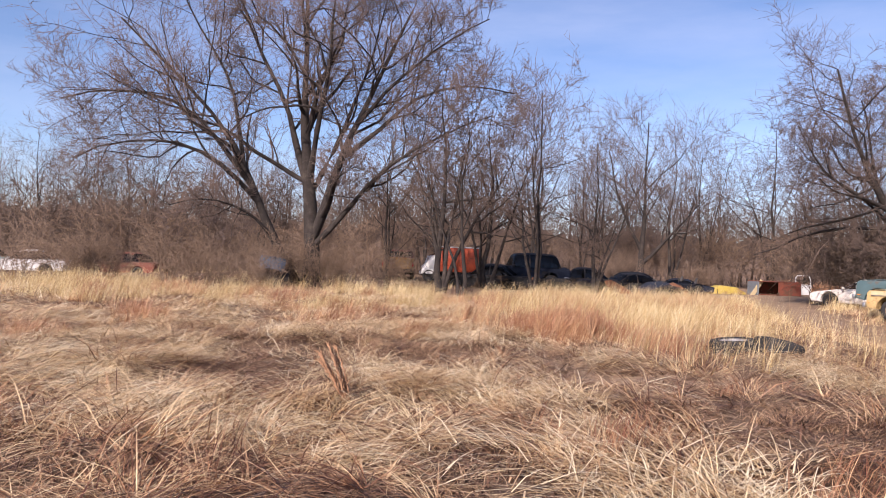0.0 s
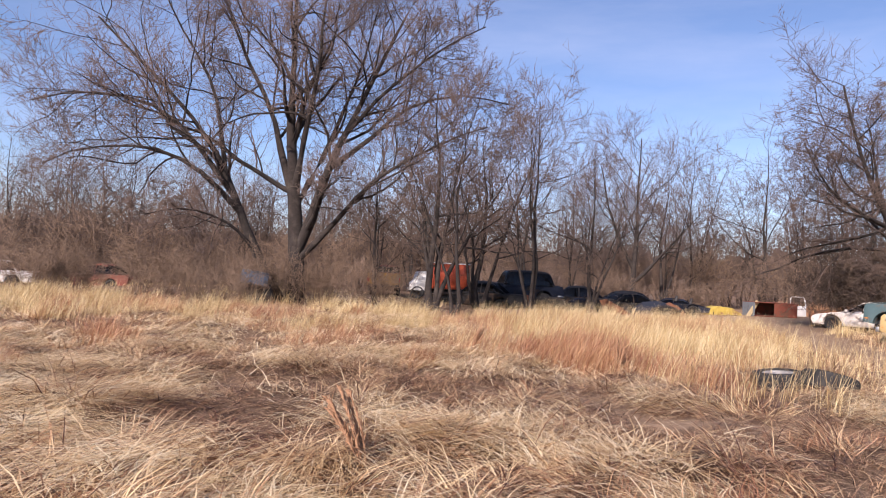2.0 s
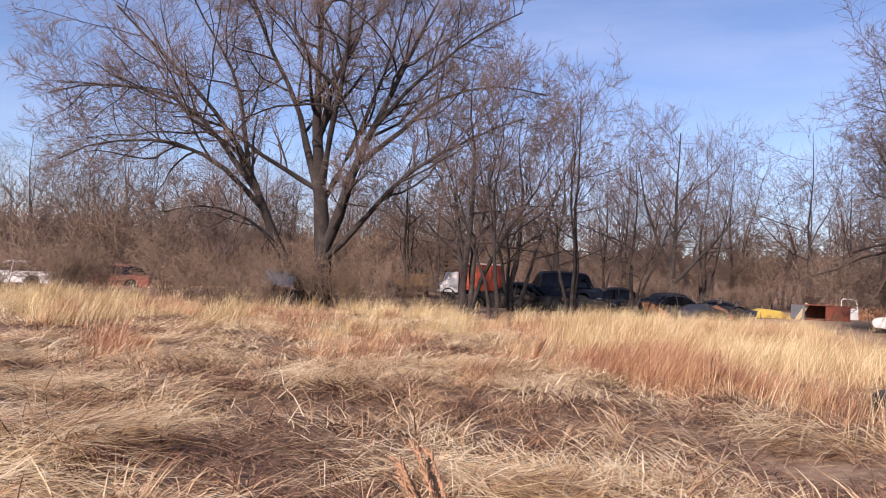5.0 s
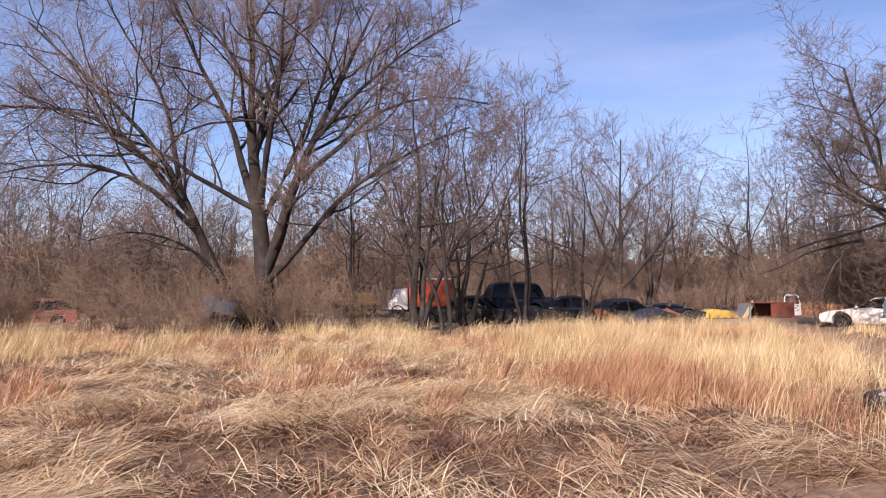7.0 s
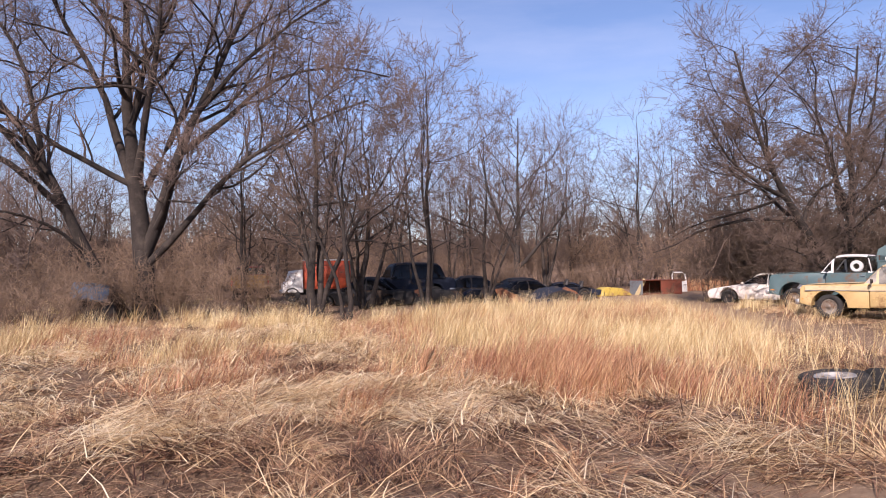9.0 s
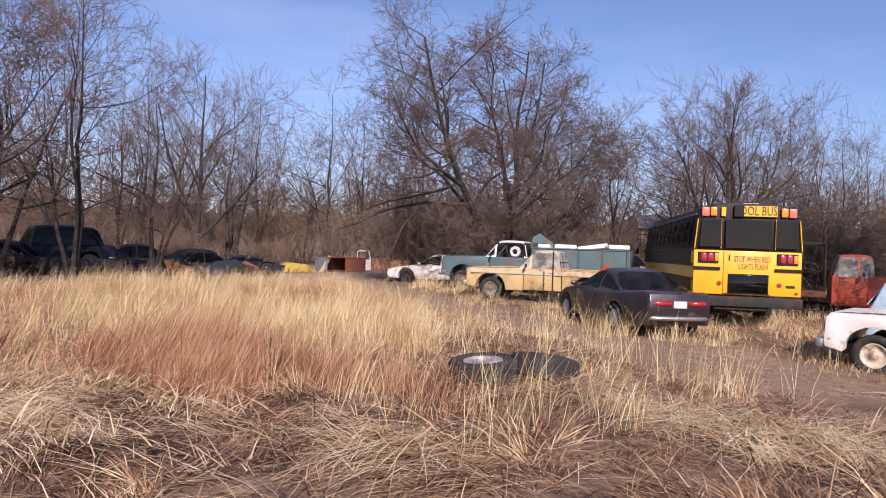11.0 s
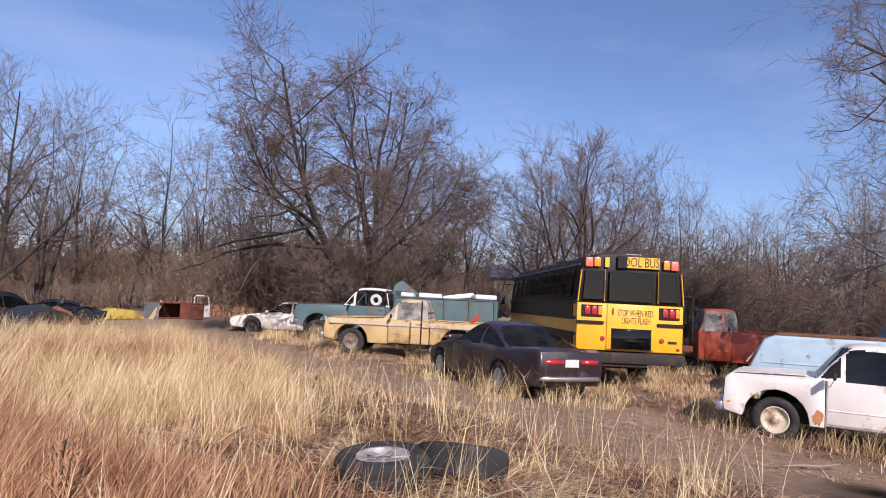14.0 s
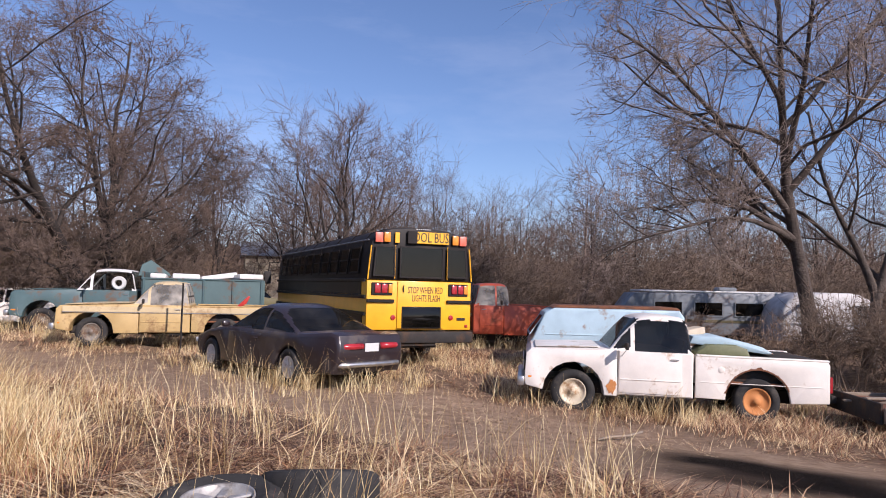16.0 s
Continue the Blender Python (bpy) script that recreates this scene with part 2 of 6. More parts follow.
def ground_material():
    """Brown soil and trampled straw litter, bare sandy earth on the track, a cast shadow painted near-black across it.
    """
    m = bpy.data.materials.new("ground")
    m.use_nodes = True
    n, l = m.node_tree.nodes, m.node_tree.links
    b = n["Principled BSDF"]
    tc = n.new("ShaderNodeTexCoord")

    def nz(scale, detail=6, rough=0.65, warp=None):
        q = n.new("ShaderNodeTexNoise")
        q.inputs["Scale"].default_value, q.inputs["Detail"].default_value, q.inputs["Roughness"].default_value = scale, detail, rough
        if warp:
            mp = n.new("ShaderNodeMapping")
            mp.inputs["Scale"].default_value = warp
            l.new(tc.outputs["Object"], mp.inputs["Vector"])
            l.new(mp.outputs["Vector"], q.inputs["Vector"])
        else:
            l.new(tc.outputs["Object"], q.inputs["Vector"])
        return q.outputs["Fac"]

    def ramp(src, stops):
        q = n.new("ShaderNodeValToRGB")
        e = q.color_ramp.elements
        e[0].position, e[0].color = stops[0][0], (*stops[0][1], 1)
        e[1].position, e[1].color = stops[-1][0], (*stops[-1][1], 1)
        for p, c in stops[1:-1]:
            e.new(p).color = (*c, 1)
        l.new(src, q.inputs["Fac"])
        return q.outputs["Color"]

    def mix(fac, a, c):
        q = n.new("ShaderNodeMix")
        q.data_type = "RGBA"
        l.new(fac, q.inputs["Factor"])
        l.new(a, q.inputs["A"])
        l.new(c, q.inputs["B"])
        return q.outputs["Result"]
    litter = ramp(nz(14, 8, 0.75, (1, 0.35, 1)), ((0.30, (0.05, 0.030, 0.020)), (0.46, (0.15, 0.092, 0.058)), (0.60, (0.30, 0.20, 0.125)), (0.74, (0.46, 0.34, 0.21))))
    soil = ramp(nz(5, 9, 0.7), ((0.30, (0.22, 0.142, 0.088)), (0.55, (0.38, 0.262, 0.170)), (0.75, (0.54, 0.40, 0.275))))
    patch = ramp(nz(0.6, 5), ((0.52, (0, 0, 0)), (0.66, (0.4, 0.4, 0.4))))
    field = mix(patch, litter, soil)
    tr = n.new("ShaderNodeAttribute")
    tr.attribute_name = "bare"
    col = mix(tr.outputs["Fac"], field, soil)
    # shadow lying over the track, painted into the soil as near-black with little sheen
    cast_shade = n.new("ShaderNodeAttribute")
    cast_shade.attribute_name = "cast_shade"
    shade_tone = ramp(nz(3.0), ((0.35, (0.010, 0.008, 0.007)), (0.7, (0.022, 0.017, 0.014))))
    col = mix(cast_shade.outputs["Fac"], col, shade_tone)
    l.new(col, b.inputs["Base Color"])
    rr = n.new("ShaderNodeMapRange")
    rr.inputs["To Min"].default_value, rr.inputs["To Max"].default_value = 0.95, 0.75
    l.new(cast_shade.outputs["Fac"], rr.inputs["Value"])
    l.new(rr.outputs["Result"], b.inputs["Roughness"])
    sp = n.new("ShaderNodeMapRange")
    sp.inputs["To Min"].default_value, sp.inputs["To Max"].default_value = 0.3, 0.02
    l.new(cast_shade.outputs["Fac"], sp.inputs["Value"])
    l.new(sp.outputs["Result"], b.inputs["Specular IOR Level"])
    bp = n.new("ShaderNodeBump")
    bp.inputs["Strength"].default_value, bp.inputs["Distance"].default_value = 1.0, 0.05
    l.new(nz(26, 8, 0.75), bp.inputs["Height"])
    l.new(bp.outputs["Normal"], b.inputs["Normal"])
    return m


BARK = material("bark", (0.030, 0.023, 0.019), 0.95, 0, 0.5, 3.0, 1.0, 22, second=(0.070, 0.055, 0.044), second_at=(0.5, 0.7), dist=0.03)
BARK_GREY = material("grey_bark", (0.066, 0.050, 0.040), 0.95, 0, 0.5, 3.0, 1.0, 18, second=(0.125, 0.10, 0.08), second_at=(0.5, 0.7), dist=0.04)
TWIG = material("twig", (0.140, 0.098, 0.078), 0.85, 0, 0.35, 0.8, 0.0, 30, island=0.6)
BRUSH_DARK = material("dark_brush_twig", (0.140, 0.098, 0.068), 0.85, 0, 0.4, 0.8, 0.0, 30, island=0.6)
TWIG_PALE = material("pale_twig", (0.24, 0.185, 0.15), 0.85, 0, 0.4, 0.8, 0.0, 30, island=0.6)
TWIG_GREY = material("grey_twig", (0.130, 0.090, 0.068), 0.85, 0, 0.4, 0.4, 0.0, 30, island=0.6)
BRUSH = material("brush_twig", (0.200, 0.135, 0.090), 0.85, 0, 0.8, 0.8, 0.0, 30, island=0.6)
STRAW_MAT = straw("matted_straw", (0.11, 0.046, 0.028), (0.47, 0.252, 0.132), (0.89, 0.70, 0.42))
# under-layer straw, darkened so that it reads as shaded gaps between stems
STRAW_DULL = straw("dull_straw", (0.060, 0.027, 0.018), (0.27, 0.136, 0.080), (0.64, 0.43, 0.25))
STRAW_GOLD = straw("golden_straw", (0.36, 0.23, 0.10), (0.62, 0.46, 0.22), (0.86, 0.72, 0.43))
STRAW_PALE = straw("pale_straw", (0.52, 0.34, 0.17), (0.76, 0.58, 0.33), (0.95, 0.83, 0.58))
STRAW_RED = straw("russet_straw", (0.25, 0.10, 0.055), (0.45, 0.22, 0.12), (0.68, 0.44, 0.24))
# litter brown, deepened further to carry the shade beneath the tussocks
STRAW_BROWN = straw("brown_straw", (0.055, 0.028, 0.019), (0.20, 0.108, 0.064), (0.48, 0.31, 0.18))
GROUND = ground_material()

# ================= ground =================
def spread(lo, hi, step, far):
    mid = np.arange(lo, hi + step / 2, step)
    out = step * np.cumsum(1.18 ** np.arange(1, 60))
    out = out[out < far]
    return np.concatenate([lo - out[::-1], mid, hi + out])


gx, gy = spread(-9, 19, 0.2, 2500), spread(0, 27, 0.2, 2500)
GXX, GYY = np.meshgrid(gx, gy)
gzz = gz(GXX, GYY)
ii = np.arange(GXX.size).reshape(GXX.shape)
a, b_, c_, d_ = ii[:-1, :-1].ravel(), ii[:-1, 1:].ravel(), ii[1:, 1:].ravel(), ii[1:, :-1].ravel()
bare = np.maximum(track(GXX, GYY), 1.1 * worn(GXX, GYY)) * (0.75 + 0.25 * vnoise(GXX, GYY, 0.7, 8))
# outline of the painted shadow on the track, 1 inside
cast_shade = np.exp(-((GXX - 9.2 - 0.45 * (GYY - 8.5)) / 1.15) ** 6 - ((GYY - 8.2) / 1.65) ** 6) * (1.1 + 0.4 * vnoise(GXX, GYY, 0.6, 9))
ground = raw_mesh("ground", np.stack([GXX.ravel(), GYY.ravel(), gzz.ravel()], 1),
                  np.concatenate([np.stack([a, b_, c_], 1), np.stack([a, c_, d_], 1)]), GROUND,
                  {"bare": bare.ravel(), "cast_shade": np.clip(cast_shade, 0, 1).ravel()}, smooth=True)
tagged(ground, "brown soil with trampled straw and a bare dirt track", "ground", kind="structure")


# ================= trees =================
def unit(v):
    return v / np.maximum(np.linalg.norm(v, axis=-1, keepdims=True), 1e-9)


def sprout(P, R, L, k, m, ratio, angle, up, wob, rng, tmin=0.25, thick=0.55, tip=0.35, least=0.011):
    """k children on each parent limb: polylines of m points with radii and lengths."""
    B, n = P.shape[:2]
    t = tmin + (1 - tmin) * (np.arange(k)[None] + rng.random((B, k))) / k
    q = np.clip(t * (n - 1), 0, n - 1.001)
    i = q.astype(int)
    fr = (q - i)[..., None]
    rows = np.arange(B)[:, None]
    start = P[rows, i] * (1 - fr) + P[rows, i + 1] * fr
    tang = unit(P[rows, i + 1] - P[rows, i])
    rad = (R[rows, i] * (1 - fr[..., 0]) + R[rows, i + 1] * fr[..., 0]) * thick * (0.8 + 0.4 * rng.random((B, k)))
    start, tang, rad = start.reshape(-1, 3), tang.reshape(-1, 3), np.maximum(rad.reshape(-1), least)
    ln = np.repeat(L, k) * ratio * (0.55 + 0.75 * rng.random(B * k)) * (1.15 - 0.5 * t.reshape(-1))
    side = unit(np.cross(tang, rng.normal(size=tang.shape)))
    ang = np.radians(angle) * (0.65 + 0.7 * rng.random(B * k))[:, None]
    d = unit(tang * np.cos(ang) + side * np.sin(ang))
    pts, cur = [start], start
    for s in range(m - 1):
        d = unit(d + rng.normal(size=d.shape) * wob + np.array([0, 0, up]))
        cur = cur + d * (ln / (m - 1))[:, None]
        pts.append(cur)
    return np.stack(pts, 1), rad[:, None] * np.linspace(1, tip, m)[None], ln


def tubes(P, R, sides, lumpy=0.0, rng=None, point=False):
    """Tapered tubes round polylines (B, m, 3), joined into one array of vertices and triangles; with point each ends in a tip."""
    B, m = P.shape[:2]
    T = unit(np.gradient(P, axis=1))
    ref = np.where(np.abs(T[..., 2:3]) > 0.9, np.array([1.0, 0, 0]), np.array([0, 0, 1.0]))
    U = unit(np.cross(T, ref))
    V = np.cross(T, U)
    an = np.arange(sides) * 2 * np.pi / sides
    RR = np.repeat(R[:, :, None], sides, 2)
    if lumpy:
        RR = RR * (1 + lumpy * rng.normal(size=RR.shape))
    ring = P[:, :, None] + RR[..., None] * (U[:, :, None] * np.cos(an)[:, None] + V[:, :, None] * np.sin(an)[:, None])
    if point:
        nv = (m - 1) * sides + 1
        vv = np.concatenate([ring[:, :-1].reshape(B, -1, 3), P[:, -1:]], 1)
        b0 = np.arange(B)[:, None, None] * nv
        sa, sb = np.arange(sides), (np.arange(sides) + 1) % sides
        tip = b0[:, :, 0] + nv - 1 + 0 * sa[None]
        out = [np.stack([b0[:, 0] + (m - 2) * sides + sa, b0[:, 0] + (m - 2) * sides + sb, tip], -1).reshape(-1, 3)]
        if m > 2:
            st = b0 + np.arange(m - 2)[None, :, None] * sides
            out += [np.stack([st + sa, st + sb, st + sides + sb], -1).reshape(-1, 3), np.stack([st + sa, st + sides + sb, st + sides + sa], -1).reshape(-1, 3)]
        return vv.reshape(-1, 3), np.concatenate(out)
    base = (np.arange(B)[:, None, None] * m + np.arange(m - 1)[None, :, None]) * sides
    s0, s1 = np.arange(sides), (np.arange(sides) + 1) % sides
    q0, q1, q2, q3 = base + s0, base + s1, base + sides + s1, base + sides + s0
    tris = np.concatenate([np.stack([q0, q1, q2], -1).reshape(-1, 3), np.stack([q0, q2, q3], -1).reshape(-1, 3)])
    return ring.reshape(-1, 3), tris


def join(parts_):
    vs, ts, off = [], [], 0
    for v, t in parts_:
        vs.append(v)
        ts.append(t + off)
        off += len(v)
    return np.concatenate(vs), np.concatenate(ts)


def limb(pts, m=9):
    """A smooth polyline through a few given points."""
    pts = np.array(pts, float)
    s = np.concatenate([[0], np.cumsum(np.linalg.norm(np.diff(pts, axis=0), axis=1))])
    u = np.linspace(0, s[-1], m)
    out = np.stack([np.interp(u, s, pts[:, k]) for k in range(3)], 1)
    for _ in range(2):
        out[1:-1] = out[1:-1] * 0.5 + (out[:-2] + out[2:]) * 0.25
    return out, s[-1]


def grow(limbs, seed, levels, up=0.10, wob=0.16, tm=9, ts=9, crook=0.016, least=0.010):
    """limbs: (points, base radius, tip radius). levels: (children, points, ratio, angle, sides) a level. Wood of the trunk and of the crown."""
    rng = np.random.default_rng(seed)
    P, R, L = [], [], []
    for pts, r0, r1 in limbs:
        q, ln = limb(pts, tm)
        q[1:-1] += rng.normal(size=q[1:-1].shape) * (crook if tm > 6 else 0.035) * ln
        q[1:-1] = q[1:-1] * 0.5 + (q[:-2] + q[2:]) * 0.25
        if P and tm > 6 and pts[0][2] > 0.3:          # a fork: it starts inside the stem that bears it
            w_ = np.linspace(0, 1, 41)[:, None]
            best = None
            for p_, rr in zip(P, R):
                fine = np.stack([np.interp(w_[:, 0] * (len(p_) - 1), np.arange(len(p_)), p_[:, c]) for c in range(3)], 1)
                dd = np.linalg.norm(fine - q[0], axis=1)
                b_i = int(dd.argmin())
                if best is None or dd[b_i] < best[0]:
                    best = (dd[b_i], fine[b_i], float(np.interp(b_i / 40 * (len(rr) - 1), np.arange(len(rr)), rr)))
            q = q + (best[1] - q[0]) * np.linspace(1, 0, len(q))[:, None] ** 2
            r0 = min(r0, 0.82 * best[2])
        P.append(q)
        R.append(r1 + (r0 - r1) * (1 - np.linspace(0, 1, len(q))) ** 1.5)
        if pts[0][2] < 0.3:
            R[-1][0] *= 1.3
        L.append(ln)
    P, R, L = np.stack(P), np.stack(R), np.array(L)
    wood = [tubes(P, R, ts, 0.07 if ts > 7 else 0.0, rng)]
    crown = []
    for i, (k, m, ratio, angle, sides) in enumerate(levels):
        P, R, L = sprout(P, R, L, k, m, ratio, angle, up, wob, rng, tmin=0.22 if i else 0.3, least=least)
        (wood if i == 0 and tm > 6 else crown).append(tubes(P, R, sides, point=i > 0))
    return join(wood), join(crown)


def tree(name, m, wood, label, twig=TWIG, group="", category="tree", bark=BARK):
    th = thing(name, m, label, category, group)
    for nm, (v, t), mt in (("trunk", wood[0], bark), ("crown", wood[1], twig)):
        o = raw_mesh(nm, v, t, mt, smooth=nm == "trunk")
        o.parent = th
    return th


def at_ground(x, y, rz=0, dz=0.0, ry=0, rx=0):
    return pose(x, y, float(gz(x, y)) + dz, rx, ry, rz)


FULL = ((11, 7, 0.50, 50, 5), (9, 6, 0.54, 46, 3), (7, 4, 0.60, 40, 3), (4, 2, 0.72, 34, 3))
# the great multi-stemmed tree by the junk row; limbs as drawn from its base
big = grow([([(0, 0, -0.3), (0.05, 0, 1.4), (0.0, 0, 2.6), (-0.2, 0.1, 4.2), (-0.5, 0.3, 7.0), (-0.9, 0.2, 11.0), (-0.7, 0.2, 15.0)], 0.40, 0.06),
            ([(-0.5, 0.1, -0.3), (-0.9, 0, 1.2), (-1.5, 0, 3.0), (-2.6, -0.2, 5.0), (-4.4, -0.4, 7.4), (-6.6, -0.5, 9.6), (-8.6, -0.6, 11.4)], 0.25, 0.04),
            ([(0.1, 0, 2.0), (0.7, 0.1, 3.6), (1.1, 0.1, 5.6), (2.0, 0.0, 8.2), (3.2, 0, 10.8), (4.6, -0.3, 13.6)], 0.25, 0.04),
            ([(0.1, 0, 1.8), (1.0, -0.4, 2.8), (2.2, -0.8, 4.2), (3.8, -1.2, 5.8), (5.8, -1.5, 7.2), (7.6, -1.6, 7.6)], 0.15, 0.03),
            ([(-0.2, 0, 3.4), (-1.0, 0.6, 6.2), (-2.3, 1.2, 9.4), (-3.6, 1.5, 12.0), (-4.6, 1.5, 14.6)], 0.19, 0.04),
            ([(-1.9, 0, 3.8), (-3.4, -1.0, 5.2), (-5.8, -1.8, 6.2), (-8.2, -2.2, 5.9), (-9.6, -2.2, 5.0)], 0.13, 0.025),
            ([(0.0, 0, 4.6), (0.3, -1.0, 7.4), (0.7, -1.8, 10.2), (1.1, -2.2, 13.6)], 0.17, 0.03),
            ([(-2.2, -0.1, 4.4), (-4.0, -0.8, 6.6), (-6.4, -1.2, 8.0), (-9.0, -1.4, 8.4), (-10.6, -1.4, 7.6)], 0.15, 0.03),
            ([(0.0, 0, 4.0), (1.0, 0.8, 6.8), (2.0, 1.2, 10.0), (2.8, 1.2, 13.4)], 0.16, 0.03),
            ([(1.1, 0.1, 5.6), (2.8, 0.5, 7.4), (5.0, 0.8, 9.0), (7.2, 1.0, 9.8), (8.8, 1.0, 9.2)], 0.13, 0.025),
            ([(-2.9, -0.2, 5.4), (-3.6, 0.4, 8.0), (-5.0, 0.8, 11.0), (-6.6, 0.8, 13.4)], 0.15, 0.03),
            ([(1.6, 0, 7.2), (3.6, -0.6, 9.4), (5.6, -0.8, 11.2), (7.4, -0.8, 12.0)], 0.13, 0.025),
            ([(0.2, -0.2, 3.0), (0.8, -1.4, 4.2), (1.4, -2.6, 5.0), (2.0, -3.6, 5.0)], 0.10, 0.02),
            ([(-1.2, -0.1, 2.4), (-2.4, -1.2, 3.4), (-4.0, -2.2, 3.8), (-5.4, -2.8, 3.2)], 0.09, 0.02)],
           11, ((14, 8, 0.40, 52, 5), (10, 6, 0.50, 48, 3), (7, 4, 0.58, 44, 3), (2, 2, 0.95, 36, 3)), up=0.06, wob=0.17, crook=0.016)
tree("big_bare_tree", at_ground(-5.5, 31.6), big, "large leafless multi-stemmed tree with dark bark beside the junk row")


def thin_tree(seed, h=9.0, stems=4, lean=0.25, r=0.12, levels=None):
    rng = np.random.default_rng(seed)
    L = []
    for i in range(stems):
        an, out = rng.random() * 6.28, lean * h * (0.4 + 0.8 * rng.random()) * (0 if i == 0 else 1)
        hh = h * (1 if i == 0 else 0.6 + 0.35 * rng.random())
        dx, dy = math.cos(an), math.sin(an)
        L.append(([(0.1 * dx, 0.1 * dy, -0.2), (0.2 * dx * out, 0.2 * dy * out, hh * 0.25), (0.5 * dx * out, 0.5 * dy * out, hh * 0.6), (dx * out, dy * out, hh)],
                  r * (1 if i == 0 else 0.7), 0.015))
    return grow(L, seed, levels or ((9, 7, 0.40, 54, 4), (7, 5, 0.52, 48, 3), (5, 3, 0.62, 42, 3), (2, 2, 0.7, 36, 3)), up=0.07, wob=0.2, ts=6, crook=0.02)


# slender trees beside the big one
for nm, x, y, sd, h, st, r in (("bare_tree", 0.15, 29.5, 21, 9.6, 6, 0.19), ("bare_tree", 0.95, 27.2, 22, 7.0, 2, 0.10), ("bare_tree", 4.3, 30.5, 23, 8.8, 3, 0.12),
                               ("bare_tree", -2.2, 31.5, 24, 7.5, 3, 0.10), ("bare_tree", 7.6, 34.0, 25, 7.2, 3, 0.12), ("bare_tree", 2.4, 33.0, 26, 8.6, 4, 0.15)):
    tree(nm, at_ground(x, y, sd * 40), thin_tree(sd, h, st, 0.30, r), "slender leafless dark tree beside parked wrecks", TWIG_GREY, "slender trees")

t3 = grow([([(0, 0, -0.3), (0.0, 0, 1.8), (0.1, 0, 4), (0.4, 0, 7), (0.2, 0.2, 11)], 0.24, 0.03), ([(0, 0, 1.6), (1.0, 0, 2.6), (2.6, 0, 4.2), (4.4, 0.3, 6.2)], 0.15, 0.03),
           ([(0, 0, 2.4), (-1.0, 0, 4), (-1.8, 0.2, 6.4), (-2.4, 0.2, 9)], 0.14, 0.03)], 31, FULL[:3])
tree("forked_tree", at_ground(13.9, 47), t3, "forked leafless tree at the wood's edge")

# broad brushy tree behind the teal truck
t2 = grow([([(0, 0, -0.3), (-0.6, 0, 1.6), (-2.2, -0.4, 3.6), (-4.2, -0.8, 5.4), (-5.4, -0.8, 8.0), (-5.9, -0.8, 11.2)], 0.30, 0.04),
           ([(0, 0, -0.3), (0.2, 0, 2), (0.8, 0.2, 5), (0.6, 0.2, 8.5), (1.2, 0, 12.2)], 0.28, 0.04),
           ([(0.2, 0, 2.0), (1.4, 0, 4.0), (3.2, 0.2, 6.5), (4.2, 0.2, 9.5)], 0.18, 0.03),
           ([(0, 0, 1.0), (1.6, -0.5, 2.4), (3.8, -0.8, 4.0), (5.8, -1, 6.4)], 0.14, 0.03),
           ([(0, 0, 0.6), (-1.6, -0.8, 1.6), (-3.6, -1.2, 2.6), (-5.0, -1.2, 2.8)], 0.12, 0.02),
           ([(0, 0, 0.8), (1.0, -1.2, 2.2), (2.2, -2.2, 3.6), (3.6, -2.8, 4.4)], 0.12, 0.02),
           ([(0, 0, 1.2), (-0.8, -1.2, 3.0), (-1.8, -2.0, 5.0), (-2.6, -2.4, 7.2)], 0.14, 0.02),
           ([(0.2, 0, 2.0), (2.0, 0.6, 3.4), (4.6, 0.8, 5.2), (6.6, 0.8, 7.8)], 0.14, 0.02),
           ([(0.4, 0, 4.0), (-0.6, -0.2, 6.4), (-1.6, -0.4, 9.0), (-1.6, -0.2, 11.6)], 0.16, 0.03),
           ([(0.8, 0.2, 5.0), (1.8, 0.4, 7.2), (2.4, 0.4, 9.6), (2.6, 0.2, 12.0)], 0.15, 0.03),
           ([(-2.2, -0.4, 3.6), (-3.2, 0.2, 5.6), (-3.6, 0.6, 8.0), (-3.8, 0.8, 10.2)], 0.14, 0.03),
           ([(1.4, 0, 4.0), (2.8, -0.8, 5.4), (4.6, -1.2, 7.0), (5.6, -1.2, 9.0)], 0.13, 0.025),
           ([(-3.4, -0.6, 4.6), (-5.0, -1.0, 5.2), (-6.8, -1.2, 6.4), (-7.8, -1.2, 8.4)], 0.12, 0.025)], 32,
          ((15, 7, 0.40, 56, 5), (10, 6, 0.50, 50, 3), (8, 4, 0.6, 44, 3), (2, 2, 0.75, 38, 3)), up=0.02, wob=0.2)
tree("broad_bare_tree", at_ground(21.6, 29.5) @ Matrix.Diagonal((0.92, 0.92, 0.88, 1)), t2, "broad brushy leafless tree behind the teal truck", TWIG_GREY)

t5 = grow([([(0, 0, -0.3), (0, 0, 3), (-0.3, 0, 6), (-0.6, 0, 10)], 0.34, 0.05), ([(0, 0, 2.4), (1.2, 0, 4.4), (2.6, -0.4, 7), (3.6, -0.6, 9.8)], 0.2, 0.03),
           ([(0, 0, 2.2), (-1.6, 0.2, 4), (-3.4, 0.2, 6.4), (-4.6, 0.2, 8.6)], 0.2, 0.03), ([(0, 0, 3.4), (0.6, 0.6, 6.5), (1.0, 0.8, 10)], 0.18, 0.03)], 33, FULL, up=0.12)
tree("rounded_bare_tree", at_ground(35.5, 26.5) @ Matrix.Diagonal((1.06, 1.06, 0.80, 1)), t5, "round-headed leafless tree behind the school bus", twig=TWIG_GREY)

